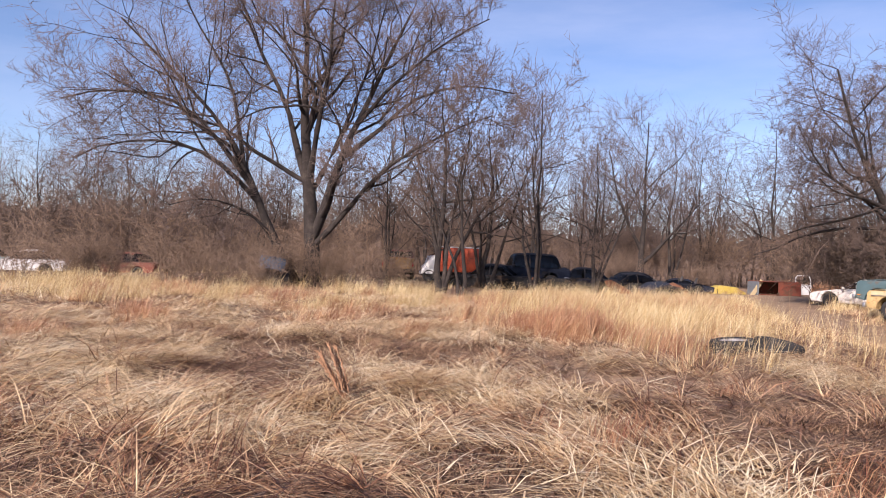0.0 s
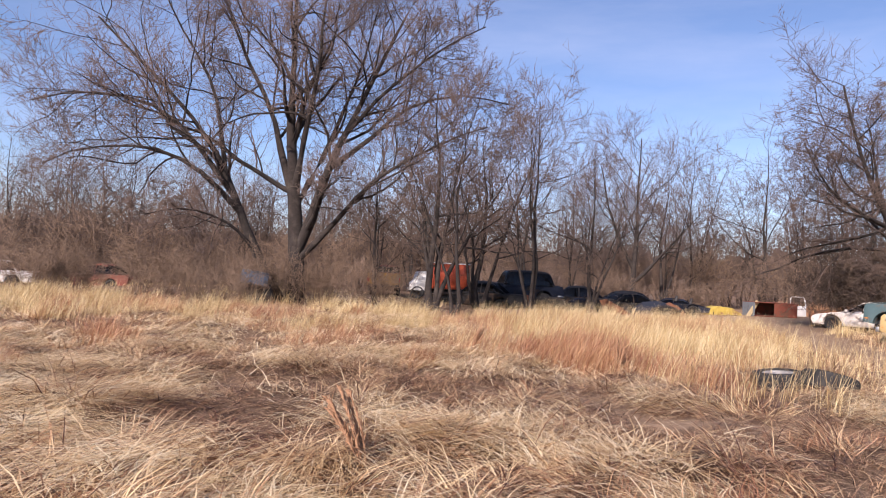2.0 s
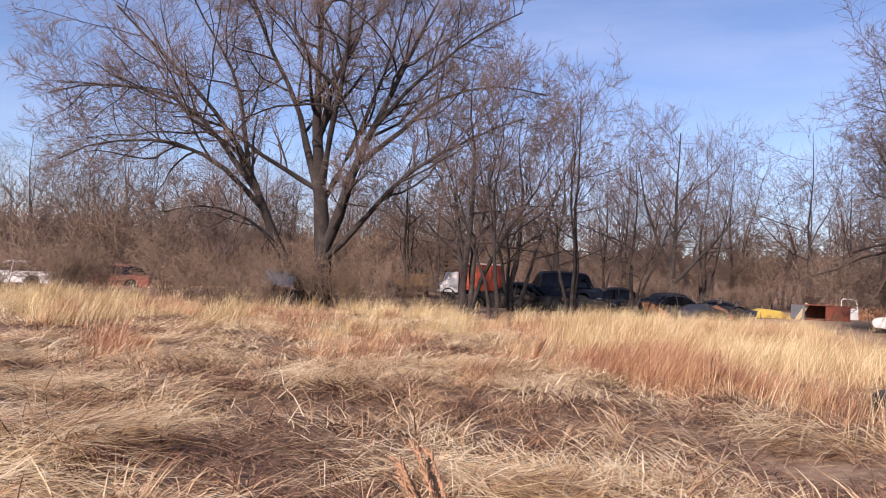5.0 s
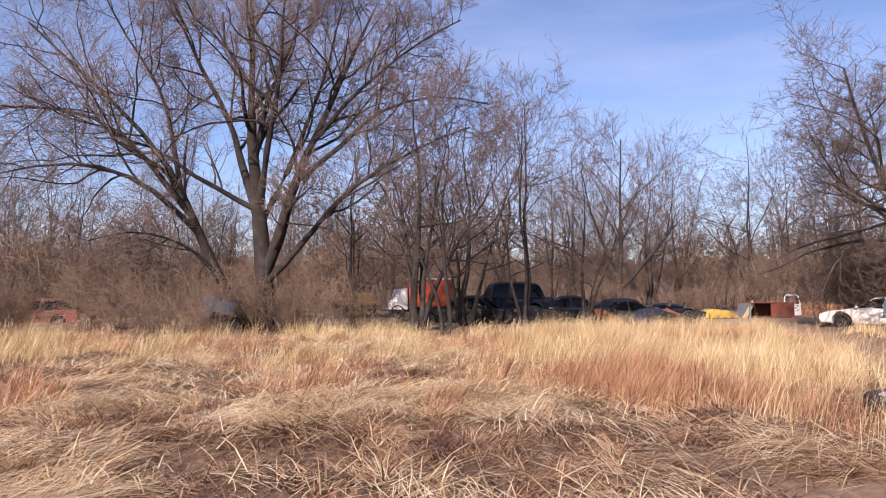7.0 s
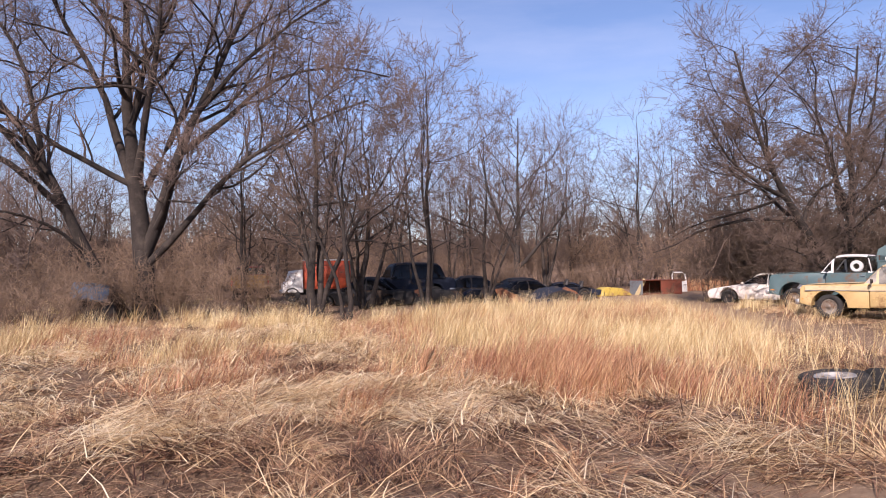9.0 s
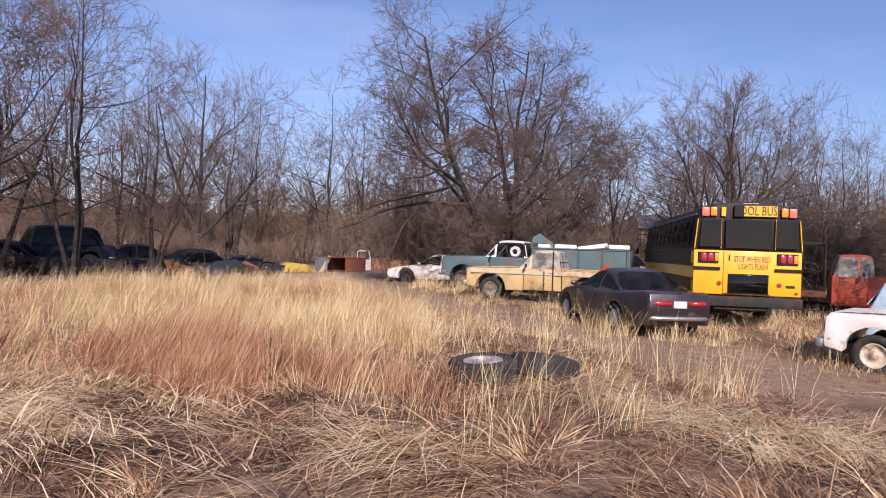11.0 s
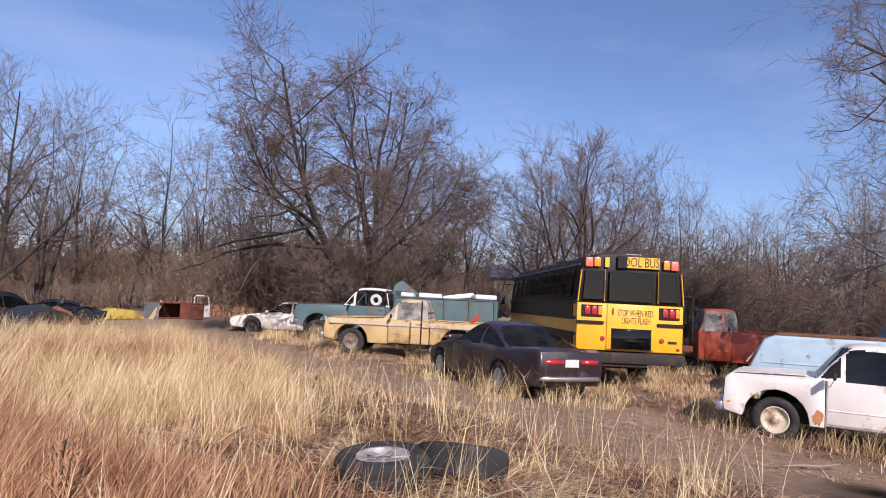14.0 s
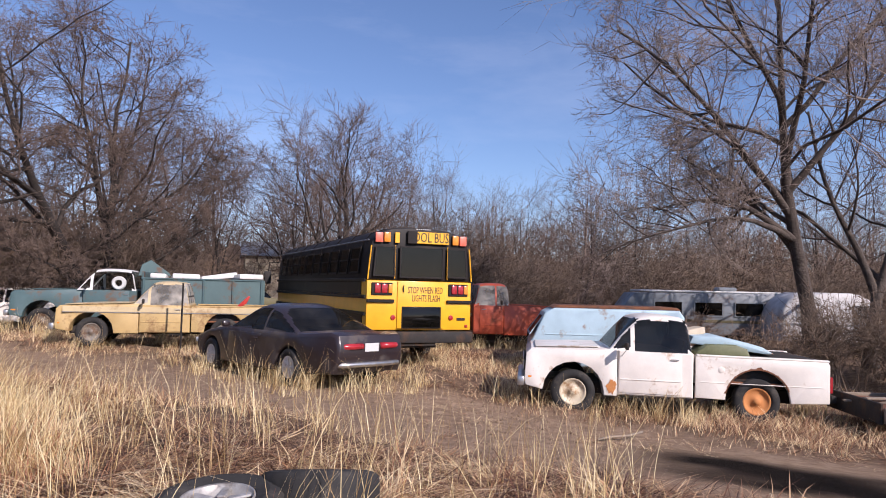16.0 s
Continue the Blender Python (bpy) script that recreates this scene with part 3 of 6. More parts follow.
t4 = grow([([(0, 0, -0.3), (-0.3, 0.2, 1.6), (-0.9, 0.7, 4.0), (-1.1, 0.9, 7.5), (-1.0, 1.0, 11.5)], 0.20, 0.03),
           ([(-0.8, 0.6, 3.4), (-1.6, 1.8, 5.0), (-2.2, 3.0, 6.6), (-2.6, 4.4, 7.6)], 0.16, 0.03),
           ([(-0.8, 0.6, 3.0), (-1.6, 1.6, 3.8), (-2.0, 2.6, 3.9), (-2.4, 3.6, 3.5)], 0.10, 0.02),
           ([(-1.0, 0.9, 5.5), (-0.4, -0.6, 7.6), (0.4, -2.4, 9.4), (0.8, -3.4, 11.4)], 0.13, 0.025),
           ([(-1.0, 0.9, 6.2), (-1.8, 2.2, 8.6), (-2.4, 3.0, 11.2)], 0.16, 0.03),
           ([(-0.5, 0.4, 2.6), (-0.2, 1.4, 4.0), (0.4, 3.0, 5.2)], 0.12, 0.02),
           ([(-1.0, 0.8, 4.6), (-1.9, 0.4, 6.8), (-2.6, 0.2, 9.6)], 0.13, 0.025), ([(-0.6, 0.5, 3.0), (-1.8, 1.6, 3.4), (-2.8, 3.2, 3.2), (-3.4, 4.6, 2.5)], 0.08, 0.015),
           ([(-0.9, 0.6, 4.2), (-1.2, -0.8, 6.0), (-1.4, -2.0, 8.0)], 0.11, 0.02)], 34,
          ((16, 7, 0.44, 54, 4), (10, 6, 0.54, 48, 3), (7, 4, 0.60, 42, 3), (3, 2, 0.80, 36, 3)), up=0.03, wob=0.18, crook=0.010, least=0.0055)
tree("gnarled_bare_tree", at_ground(21.8, 6.15) @ Matrix.Diagonal((1.1, 1.1, 1.1, 1)), t4, "gnarled leafless tree with drooping twigs behind the white pickup", TWIG_PALE, bark=BARK_GREY)
t4b = grow([([(0, 0, -0.3), (0.1, -0.3, 1.8), (0.4, -0.8, 4.4), (0.8, -1.6, 8)], 0.19, 0.04), ([(0.1, -0.3, 1.8), (0.2, 0.8, 4), (0.2, 1.4, 7)], 0.13, 0.03)], 35, FULL[:3], up=0.06)
tree("leaning_bare_tree", at_ground(22.6, 4.7), t4b, "leaning leafless tree beside the gnarled tree", bark=BARK_GREY)

# wood's edge: countable bare trees
BGW = [thin_tree(40 + i, 11, 3, 0.2, 0.15, ((11, 6, 0.42, 52, 3), (8, 4, 0.60, 46, 3), (5, 2, 0.70, 38, 3))) for i in range(4)]
protos, rb = [], np.random.default_rng(5)
for i in range(46):
    u = (i + rb.random() * 0.9) / 46
    an = math.radians(136 - 168 * u)          # round from far left to the right
    dist = 44 + 9 * rb.random() + (6 if u < 0.25 else 0)
    x, y = 2 + dist * math.cos(an), 6 + dist * math.sin(an)
    if u > 0.72:
        x, y = x * 0.9, y
    s = (0.82 + 0.36 * rb.random()) * (0.82 if u < 0.28 else 1.0) * (0.74 if u > 0.66 else 1)
    m = at_ground(x, y, rb.random() * 360) @ Matrix.Diagonal((s, s, s, 1))
    k = i % 4
    if len(protos) <= k:
        protos.append(tree("woodland_tree", m, BGW[k], "leafless tree at the edge of the woods", TWIG_GREY, "woodland edge"))
    else:
        o = copy_thing(protos[k], m)
        o.scale = (s, s, s)


# far woods and undergrowth, uncountable
def thicket(name, spots, wood, mat, label, category, seed, lo, hi):
    rng = np.random.default_rng(seed)
    vs, ts, off = [], [], 0
    for x, y in spots:
        (v0, t0) = wood[rng.integers(len(wood))]
        an, s = rng.random() * 6.28, lo + (hi - lo) * rng.random()
        ca, sa = math.cos(an) * s, math.sin(an) * s
        v = np.stack([v0[:, 0] * ca - v0[:, 1] * sa + x, v0[:, 0] * sa + v0[:, 1] * ca + y, v0[:, 2] * s + float(gz(x, y))], 1)
        vs.append(v)
        ts.append(t0 + off)
        off += len(v)
    return tagged(raw_mesh(name, np.concatenate(vs), np.concatenate(ts), mat), label, category, kind="stuff")


def bush(seed, h=2.3, stems=13, k1=7, k2=5):
    rng = np.random.default_rng(seed)
    L = []
    for i in range(stems):
        an, o = rng.random() * 6.28, h * (0.2 + 0.6 * rng.random())
        hh = h * (0.6 + 0.5 * rng.random())
        L.append(([(0.25 * o * math.cos(an + 1), 0.25 * o * math.sin(an + 1), -0.1), (0.3 * o * math.cos(an), 0.3 * o * math.sin(an), hh * 0.5), (o * math.cos(an), o * math.sin(an), hh)], 0.018, 0.005))
    a_, b2 = grow(L, seed, ((k1, 3, 0.55, 48, 3), (k2, 2, 0.65, 48, 3)), up=0.02, wob=0.3, tm=5, ts=3)
    return join([a_, b2])


FARBUSH = [bush(90 + i, 2.3, 9, 5, 4) for i in range(2)]
FAR = [join(thin_tree(60 + i, 12, 2, 0.15, 0.16, ((11, 4, 0.42, 48, 3), (8, 2, 0.65, 44, 3)))) for i in range(3)]
rb = np.random.default_rng(9)
spots = []
for i in range(400):
    an = math.radians(148 - 190 * rb.random())
    d = 52 + 55 * rb.random() ** 1.2
    spots.append((3 + d * math.cos(an), 6 + d * math.sin(an)))
thicket("far_woods", spots, FAR, TWIG_GREY, "dense far leafless winter woods", "woods", 3, 0.62, 0.98)
BUSH = [bush(80 + i) for i in range(3)]
spots = [(-17 + 10.5 * rb.random(), 26.5 + 5 * rb.random()) for i in range(26)] + [(5 + 12 * rb.random(), 42.0 + 3 * rb.random()) for i in range(16)] + [(-8.0 + 6.5 * rb.random(), 30.0 + 2.0 * rb.random()) for i in range(13)]
thicket("brush_thicket", spots, BUSH, BRUSH, "tangled brown leafless brush thicket under the big tree", "shrubs", 4, 0.4, 0.85)
spots = []
for i in range(70):
    an = math.radians(140 - 172 * i / 70)
    d = 45.5 + 7 * rb.random()
    spots.append((2 + d * math.cos(an), 6 + d * math.sin(an)))
far_spots = []
for i in range(180):
    an, d = math.radians(148 - 190 * i / 180), 50 + 18 * rb.random()
    far_spots.append((3 + d * math.cos(an), 6 + d * math.sin(an)))
thicket("far_underwood", far_spots, FARBUSH, TWIG_GREY, "dense far brown underwood between the trees", "woods", 6, 1.6, 3.0)
spots2 = [(18.6 + 9 * rb.random(), 29.0 + 5 * rb.random()) for i in range(24)] + [(25 + 9 * rb.random(), 11.5 + 9 * rb.random()) for i in range(16)] + [(29.5 + 9 * rb.random(), -6 + 18 * rb.random()) for i in range(30)]
thicket("tall_brush", spots2, BUSH, BRUSH_DARK, "tall tangled brown brush behind the parked trucks", "shrubs", 7, 1.0, 1.6)
spots3 = [(18.5 + 6.5 * rb.random(), 1.5 + 9 * rb.random()) for i in range(22)]
thicket("low_brush", spots3, BUSH, BRUSH, "low tangled brush and weeds behind the white pickup", "shrubs", 8, 0.25, 0.6)
thicket("tangled_brush", [(17.6 + 3.4 * rb.random(), 2.6 + 4.4 * rb.random()) for i in range(12)], BUSH, BRUSH_DARK, "tangled dark brush round the gnarled tree", "shrubs", 10, 0.45, 0.85)
thicket("undergrowth", spots, BUSH, BRUSH, "tangled leafless undergrowth along the wood's edge", "shrubs", 5, 1.0, 2.2)


def treeline():
    """The last grey-brown line of woods on the horizon, with a ragged top."""
    an = np.radians(np.linspace(160, -60, 900))
    rng = np.random.default_rng(77)
    vs, ts = [], []
    for ring, (d, h) in enumerate(((118, 6.0), (150, 9.0))):
        top = h * (0.8 + 0.25 * vnoise(an * 40, 0 * an, 1.3, 50 + ring) + 0.22 * rng.random(len(an)))
        x, y = 3 + d * np.cos(an), 6 + d * np.sin(an)
        o = len(vs) and sum(len(q) for q in vs)
        vs.append(np.stack([np.concatenate([x, x]), np.concatenate([y, y]), np.concatenate([0 * x - 0.5, top])], 1))
        i = np.arange(len(an) - 1)
        n = len(an)
        ts += [np.stack([i, i + 1, i + 1 + n], 1) + o, np.stack([i, i + 1 + n, i + n], 1) + o]
    return tagged(raw_mesh("distant_treeline", np.concatenate(vs), np.concatenate(ts), TWIG_GREY), "grey-brown line of distant bare woods", "woods", kind="structure")


treeline()


# ================= grass =================
def blades(x, y, ln, e0, e1, az, width, segs, rng, z=None):
    """Stems rising at angle e0 and bending to e1 (degrees) along azimuth az: vertices and triangles."""
    N = len(x)
    z = gz(x, y) - 0.01 if z is None else z
    p = np.stack([x, y, z], 1)
    wd = az + np.pi / 2 + rng.normal(size=N) * 0.8
    W = np.stack([np.cos(wd), np.sin(wd), 0 * wd], 1)
    rows = []
    for s in range(segs):
        w = width * (1 - 0.75 * s / segs)
        rows += [p - W * w[:, None] / 2, p + W * w[:, None] / 2]
        e = np.radians(e0 + (e1 - e0) * (s + 0.5) / segs)
        step = ln / segs
        p = p + np.stack([np.cos(e) * np.cos(az), np.cos(e) * np.sin(az), np.sin(e)], 1) * step[:, None]
    rows.append(p)
    V = np.stack(rows, 1)
    nv = 2 * segs + 1
    F = []
    for s in range(segs - 1):
        F += [(2 * s, 2 * s + 1, 2 * s + 3), (2 * s, 2 * s + 3, 2 * s + 2)]
    F.append((2 * segs - 2, 2 * segs - 1, 2 * segs))
    T = (np.arange(N)[:, None, None] * nv + np.array(F)[None]).reshape(-1, 3)
    return V.reshape(-1, 3), T


def scatter(n, lo, hi, dens, rng):
    """Points in a box, kept by the density function."""
    out = []
    have = 0
    while have < n:
        q = lo + (np.array(hi) - lo) * rng.random((n, 2))
        q = q[rng.random(len(q)) < dens(q[:, 0], q[:, 1])]
        out.append(q)
        have += len(q)
    q = np.concatenate(out)[:n]
    return q[:, 0], q[:, 1]


KEEP = []      # footprints that grass stays out of: x, y, radius


def open_ground(x, y):
    d = 1 - track(x, y)
    for kx, ky, kr in KEEP:
        d = d * (np.hypot(x - kx, y - ky) > kr)
    return d


def tall(x, y):
    """Where the standing golden grass grows."""
    edge = 1 - sstep(-0.7, 0.5, x - (0.73 * (y - 7.6) + 0.7) + 0.5 * vnoise(x, y, 1.6, 19))      # the track side
    band = sstep(12.0, 15.6, y + 0.15 * (x - 4) + 1.3 * vnoise(x, y, 1.9, 11) + 0.7 * vnoise(x, y, 0.7, 45)) * (1 - sstep(21, 27, y)) * sstep(0.0, 2.5, x + 0.8 * vnoise(x, y, 2, 12)) * edge
    front = 0.8 * sstep(1.1, 2.1, x + 0.3 * vnoise(x, y, 0.8, 47)) * sstep(10.2, 11.3, y + 0.3 * vnoise(x, y, 0.6, 48)) * edge
    band = np.maximum(band, front)
    back = sstep(17, 19.5, y + 1.2 * vnoise(x, y, 3, 13)) * (1 - sstep(25, 29, y)) * 0.75 * (1 - sstep(-1, 1, x)) * sstep(-0.45, 0.2, vnoise(x, y, 2.2, 20))
    return np.clip(np.maximum(band, back) * (0.42 + 1.0 * vnoise(x, y, 0.9, 14)), 0, 1)


# matted, flattened grass: tufts swept down in drifts
def mat_grass(name, n, lo, hi, dens, segs, wid, lnr, seed, mat, label):
    rng = np.random.default_rng(seed)
    cx, cy = scatter(n // 14, np.array(lo), hi, dens, rng)
    k = rng.integers(0, len(cx), n)
    x, y = cx[k] + rng.normal(size=n) * 0.07, cy[k] + rng.normal(size=n) * 0.07
    flow = 3.0 * vnoise(cx, cy, 3.2, 21) + 1.4 * vnoise(cx, cy, 1.1, 22) + 0.7 * rng.normal(size=len(cx))
    tuft_e = rng.random(len(cx)) ** 4 * 26
    az = flow[k] + rng.normal(size=n) * np.where(rng.random(n) < 0.4, 1.7, 0.35)
    ln = lnr[0] + (lnr[1] - lnr[0]) * rng.random(n)
    e0 = 7 + tuft_e[k] + rng.normal(size=n) * 12
    e1 = e0 - 32 - 30 * rng.random(n)
    z = gz(x, y) + np.abs(vnoise(cx, cy, 0.8, 23)[k]) * 0.05
    return tagged(raw_mesh(name, *blades(x, y, ln, e0, e1, az, wid * (0.6 + 0.8 * rng.random(n)), segs, rng, z), mat), label, "grass", kind="stuff")


def tussock_grass(name, n, lo, hi, dens, segs, wid, lnr, seed, mat, label, per=120):
    """Collapsed tussocks: stems that arch out of a crown and lie down, combed over by the wind, with dark hollows between."""
    rng = np.random.default_rng(seed)
    cx, cy = scatter(max(n // per, 1), np.array(lo), hi, dens, rng)
    size = 0.6 + 1.2 * rng.random(len(cx)) ** 1.5
    comb = 2.6 * vnoise(cx, cy, 2.6, 24) + 0.6
    pull = 0.4 + 1.6 * rng.random(len(cx))
    k = rng.integers(0, len(cx), n)
    q = k * 16 + rng.integers(0, 16, n)          # locks of stems within a tussock
    nb = len(cx) * 16
    bx, by, ba, be = rng.normal(size=nb), rng.normal(size=nb), rng.normal(size=nb), rng.normal(size=nb)
    ox, oy = (bx[q] * 0.15 + rng.normal(size=n) * 0.025) * size[k], (by[q] * 0.15 + rng.normal(size=n) * 0.025) * size[k]
    x, y = cx[k] + ox, cy[k] + oy
    az = np.arctan2(oy / 0.13 + pull[k] * np.sin(comb[k]), ox / 0.13 + pull[k] * np.cos(comb[k])) + ba[q] * 0.75 + rng.normal(size=n) * np.where(rng.random(n) < 0.3, 1.3, 0.22)
    ln = (lnr[0] + (lnr[1] - lnr[0]) * rng.random(n)) * size[k] ** 0.5
    low = (rng.random(len(cx)) * 24)[k]
    e0 = 27 - low + be[q] * 10 + rng.normal(size=n) * 9
    e1 = -30 + 0.8 * low + be[q] * 8 + rng.normal(size=n) * 8
    return tagged(raw_mesh(name, *blades(x, y, ln, e0, e1, az, wid * (0.6 + 0.8 * rng.random(n)), segs, rng), mat), label, "grass", kind="stuff")


def patchy(x, y):
    return (1 - 0.70 * worn(x, y)) * open_ground(x, y) * np.clip(0.55 + 0.9 * vnoise(x, y, 1.3, 31) + 0.6 * vnoise(x, y, 0.5, 32) - 0.4 * tall(x, y), 0.28, 1)


tussock_grass("tussock_grass", 76000, (-8.0, 3.4), (7.0, 16.0), patchy, 3, 0.0100, (0.25, 0.85), 71, STRAW_MAT, "collapsed dry grass tussocks combed over by wind", 210)
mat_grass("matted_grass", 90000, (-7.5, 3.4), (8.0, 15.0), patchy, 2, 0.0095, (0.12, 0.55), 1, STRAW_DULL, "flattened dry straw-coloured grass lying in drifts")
tussock_grass("tussock_grass", 16000, (-16, 15.5), (2, 26), patchy, 3, 0.015, (0.4, 0.8), 72, STRAW_MAT, "collapsed dry grass tussocks farther off", 60)
mat_grass("matted_grass", 36000, (-17, 13), (14, 29), patchy, 2, 0.016, (0.3, 0.7), 2, STRAW_MAT, "flattened dry straw-coloured grass farther off")
mat_grass("matted_grass", 22000, (-17, -9), (7, 13.2), lambda x, y: patchy(x, y) * ~((x > -7.2) & (y > 4.0)), 2, 0.015, (0.3, 0.75), 8, STRAW_MAT, "flattened dry straw-coloured grass round about")
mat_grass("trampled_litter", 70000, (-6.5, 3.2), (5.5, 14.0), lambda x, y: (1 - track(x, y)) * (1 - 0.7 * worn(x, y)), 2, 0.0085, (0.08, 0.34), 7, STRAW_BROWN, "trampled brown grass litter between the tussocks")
mat_grass("matted_grass", 24000, (-26, 24), (30, 46), patchy, 2, 0.018, (0.3, 0.7), 3, STRAW_MAT, "thin dry grass along the junk row")
mat_grass("matted_grass", 42000, (6.5, 4.5), (19, 24), lambda x, y: open_ground(x, y) * np.clip(0.6 + vnoise(x, y, 1.0, 33), 0, 1), 2, 0.010, (0.12, 0.4), 4, STRAW_MAT,
          "short dry verge grass round the parked trucks")


def tall_grass(name, n, lo, hi, dens, hr, wid, seed, mat, label, per=14, lean=0.25, segs=3, spread_=0.09, e=(86, 62)):
    rng = np.random.default_rng(seed)
    cx, cy = scatter(max(n // per, 1), np.array(lo), hi, dens, rng)
    k = rng.integers(0, len(cx), n)
    x, y = cx[k] + rng.normal(size=n) * spread_, cy[k] + rng.normal(size=n) * spread_
    h = (hr[0] + (hr[1] - hr[0]) * rng.random(len(cx)) ** 1.3)[k] * (0.5 + 0.6 * rng.random(n))
    h = h * (0.5 + 0.5 * np.sqrt(np.clip(1.4 * dens(cx, cy), 0, 1)))[k]
    az = lean + 0.9 * vnoise(cx, cy, 2.5, 41)[k] + rng.normal(size=n) * 1.2
    e0 = e[0] - np.abs(rng.normal(size=n)) * 9
    e1 = e[1] - rng.random(n) ** 2 * 58
    return tagged(raw_mesh(name, *blades(x, y, h, e0, e1, az, wid * (0.6 + 0.8 * rng.random(n)), segs, rng), mat), label, "grass", kind="stuff")


tall_grass("golden_grass", 68000, (-14, 11.5), (13, 28), lambda x, y: open_ground(x, y) * tall(x, y) * (0.07 + 0.93 * sstep(13.0, 15.8, y)), (0.30, 1.05), 0.0072, 51, STRAW_GOLD, "tall standing golden dry grass leaning with the wind", per=34, spread_=0.14, e=(86, 56))
tall_grass("russet_grass", 44000, (-9, 9.9), (9, 24), lambda x, y: open_ground(x, y) * tall(x, y) * np.clip(vnoise(x, y, 1.6, 15) * 1.4 + 1.0 * (1 - sstep(13, 16.5, y)), 0, 1),
           (0.30, 0.95), 0.0068, 52, STRAW_RED, "russet bluestem grass standing in clumps", per=44, spread_=0.16, e=(84, 50))
tall_grass("verge_grass", 24000, (8.0, 6.0), (18.5, 27), lambda x, y: open_ground(x, y) * np.clip(0.35 + vnoise(x, y, 1.4, 16), 0, 1), (0.2, 0.5), 0.009, 53, STRAW_MAT,
           "dry grass tufts round the parked vehicles", per=16, spread_=0.13, e=(78, 20))
tall_grass("far_grass", 9000, (-28, 26), (32, 46), lambda x, y: open_ground(x, y) * np.clip(0.4 + vnoise(x, y, 3, 17), 0, 1), (0.5, 1.0), 0.016, 54, STRAW_GOLD,
           "tall dry grass among the wrecks", segs=2)
tall_grass("seed_stalk_grass", 1700, (2.6, 9.8), (9.4, 17.5), lambda x, y: open_ground(x, y), (0.6, 1.15), 0.0058, 55, STRAW_GOLD, "thin tall seed stalks round the old tyres", per=9, e=(88, 70))
tall_grass("tuft_grass", 5200, (-7, 4.5), (4, 15), lambda x, y: np.clip(vnoise(x, y, 1.1, 18) * 1.5 - 0.3, 0, 1), (0.25, 0.55), 0.006, 56, STRAW_RED, "small russet tufts in the flattened grass", per=60, spread_=0.12, e=(80, 45))


# dark clumps in place of the shadows below overhanging tussocks
tall_grass("shade_tuft_grass", 17000, (-8, 4.2), (4.5, 19), lambda x, y: open_ground(x, y) * np.clip(vnoise(x, y, 0.9, 28) * 2.4 - 1.0, 0, 1), (0.14, 0.36), 0.008, 57, STRAW_BROWN, "low dark brown tufts standing in for the shade under tussocks", per=110, spread_=0.13, e=(70, 20))
tall_grass("russet_tuft_grass", 9000, (-16, 13), (2, 26), lambda x, y: open_ground(x, y) * np.clip(vnoise(x, y, 1.7, 29) * 2 - 0.5, 0, 1), (0.3, 0.75), 0.010, 58, STRAW_RED, "russet bluestem tufts farther off", per=50, spread_=0.18, e=(84, 50))


def dead_weed(x, y, h, lean, az, seed):
    rng = np.random.default_rng(seed)
    th = thing("dead_weed", at_ground(x, y), "brown dead weed stalk with dry seed heads", "weed", "dead weeds")
    L = []
    for k in range(12):
        a2, sp = rng.random() * 6.28, 0.05 + 0.05 * rng.random()
        tx, ty = lean * math.cos(az) + sp * math.cos(a2), lean * math.sin(az) + sp * math.sin(a2)
        hh = h * (0.75 + 0.3 * rng.random())
        L.append(([(0.02 * math.cos(a2), 0.02 * math.sin(a2), -0.02), (tx * 0.4, ty * 0.4, hh * 0.5), (tx, ty, hh)], 0.0026, 0.0014))
    for k, stalk in enumerate(L):
        st, hd = grow([stalk], seed + 10 * k, ((30, 2, 0.09, 26, 3),), tm=5, ts=4)
        stem = raw_mesh("stem", *st, WEED)
        stem.parent = th
        tagged(raw_mesh("seed_head", *hd, WEED), kind="stuff").parent = stem


WEED = material("dead_weed", (0.36, 0.20, 0.11), 0.9, 0, 0.4, 6, 0.0, 40, island=0.5)
for i, (x, y, h, ln_, az) in enumerate(((-1.05, 6.75, 0.58, 0.24, 2.95), (2.55, 12.6, 0.6, 0.1, 1.0), (0.35, 13.9, 0.45, 0.15, 0.2))):
    dead_weed(x, y, h, ln_, az, 300 + i)



def strands(name, n, lo, hi, seed, mat, label, wid, lnr):
    """Long pale stems lying loosely over the matted grass in combed drifts, some of them propped up."""
    rng = np.random.default_rng(seed)
    cx, cy = scatter(n // 30, np.array(lo), hi, lambda x, y: patchy(x, y) * np.clip(0.30 + 1.6 * vnoise(x, y, 1.3, 43), 0.02, 1), rng)
    k_ = rng.integers(0, len(cx), n)
    x, y = cx[k_] + rng.normal(size=n) * 0.16, cy[k_] + rng.normal(size=n) * 0.16
    az = (3.2 * vnoise(cx, cy, 2.4, 44) + 0.6 * rng.normal(size=len(cx)))[k_] + rng.normal(size=n) * 0.38
    ln = lnr[0] + (lnr[1] - lnr[0]) * rng.random(n) ** 1.4
    e0 = 14 + rng.normal(size=n) * 9
    e1 = -14 - 22 * rng.random(n)
    z = gz(x, y) + 0.03 + 0.13 * rng.random(n) ** 2
    return tagged(raw_mesh(name, *blades(x, y, ln, e0, e1, az, wid * (0.6 + 0.8 * rng.random(n)), 3, rng, z), mat), label, "grass", kind="stuff")


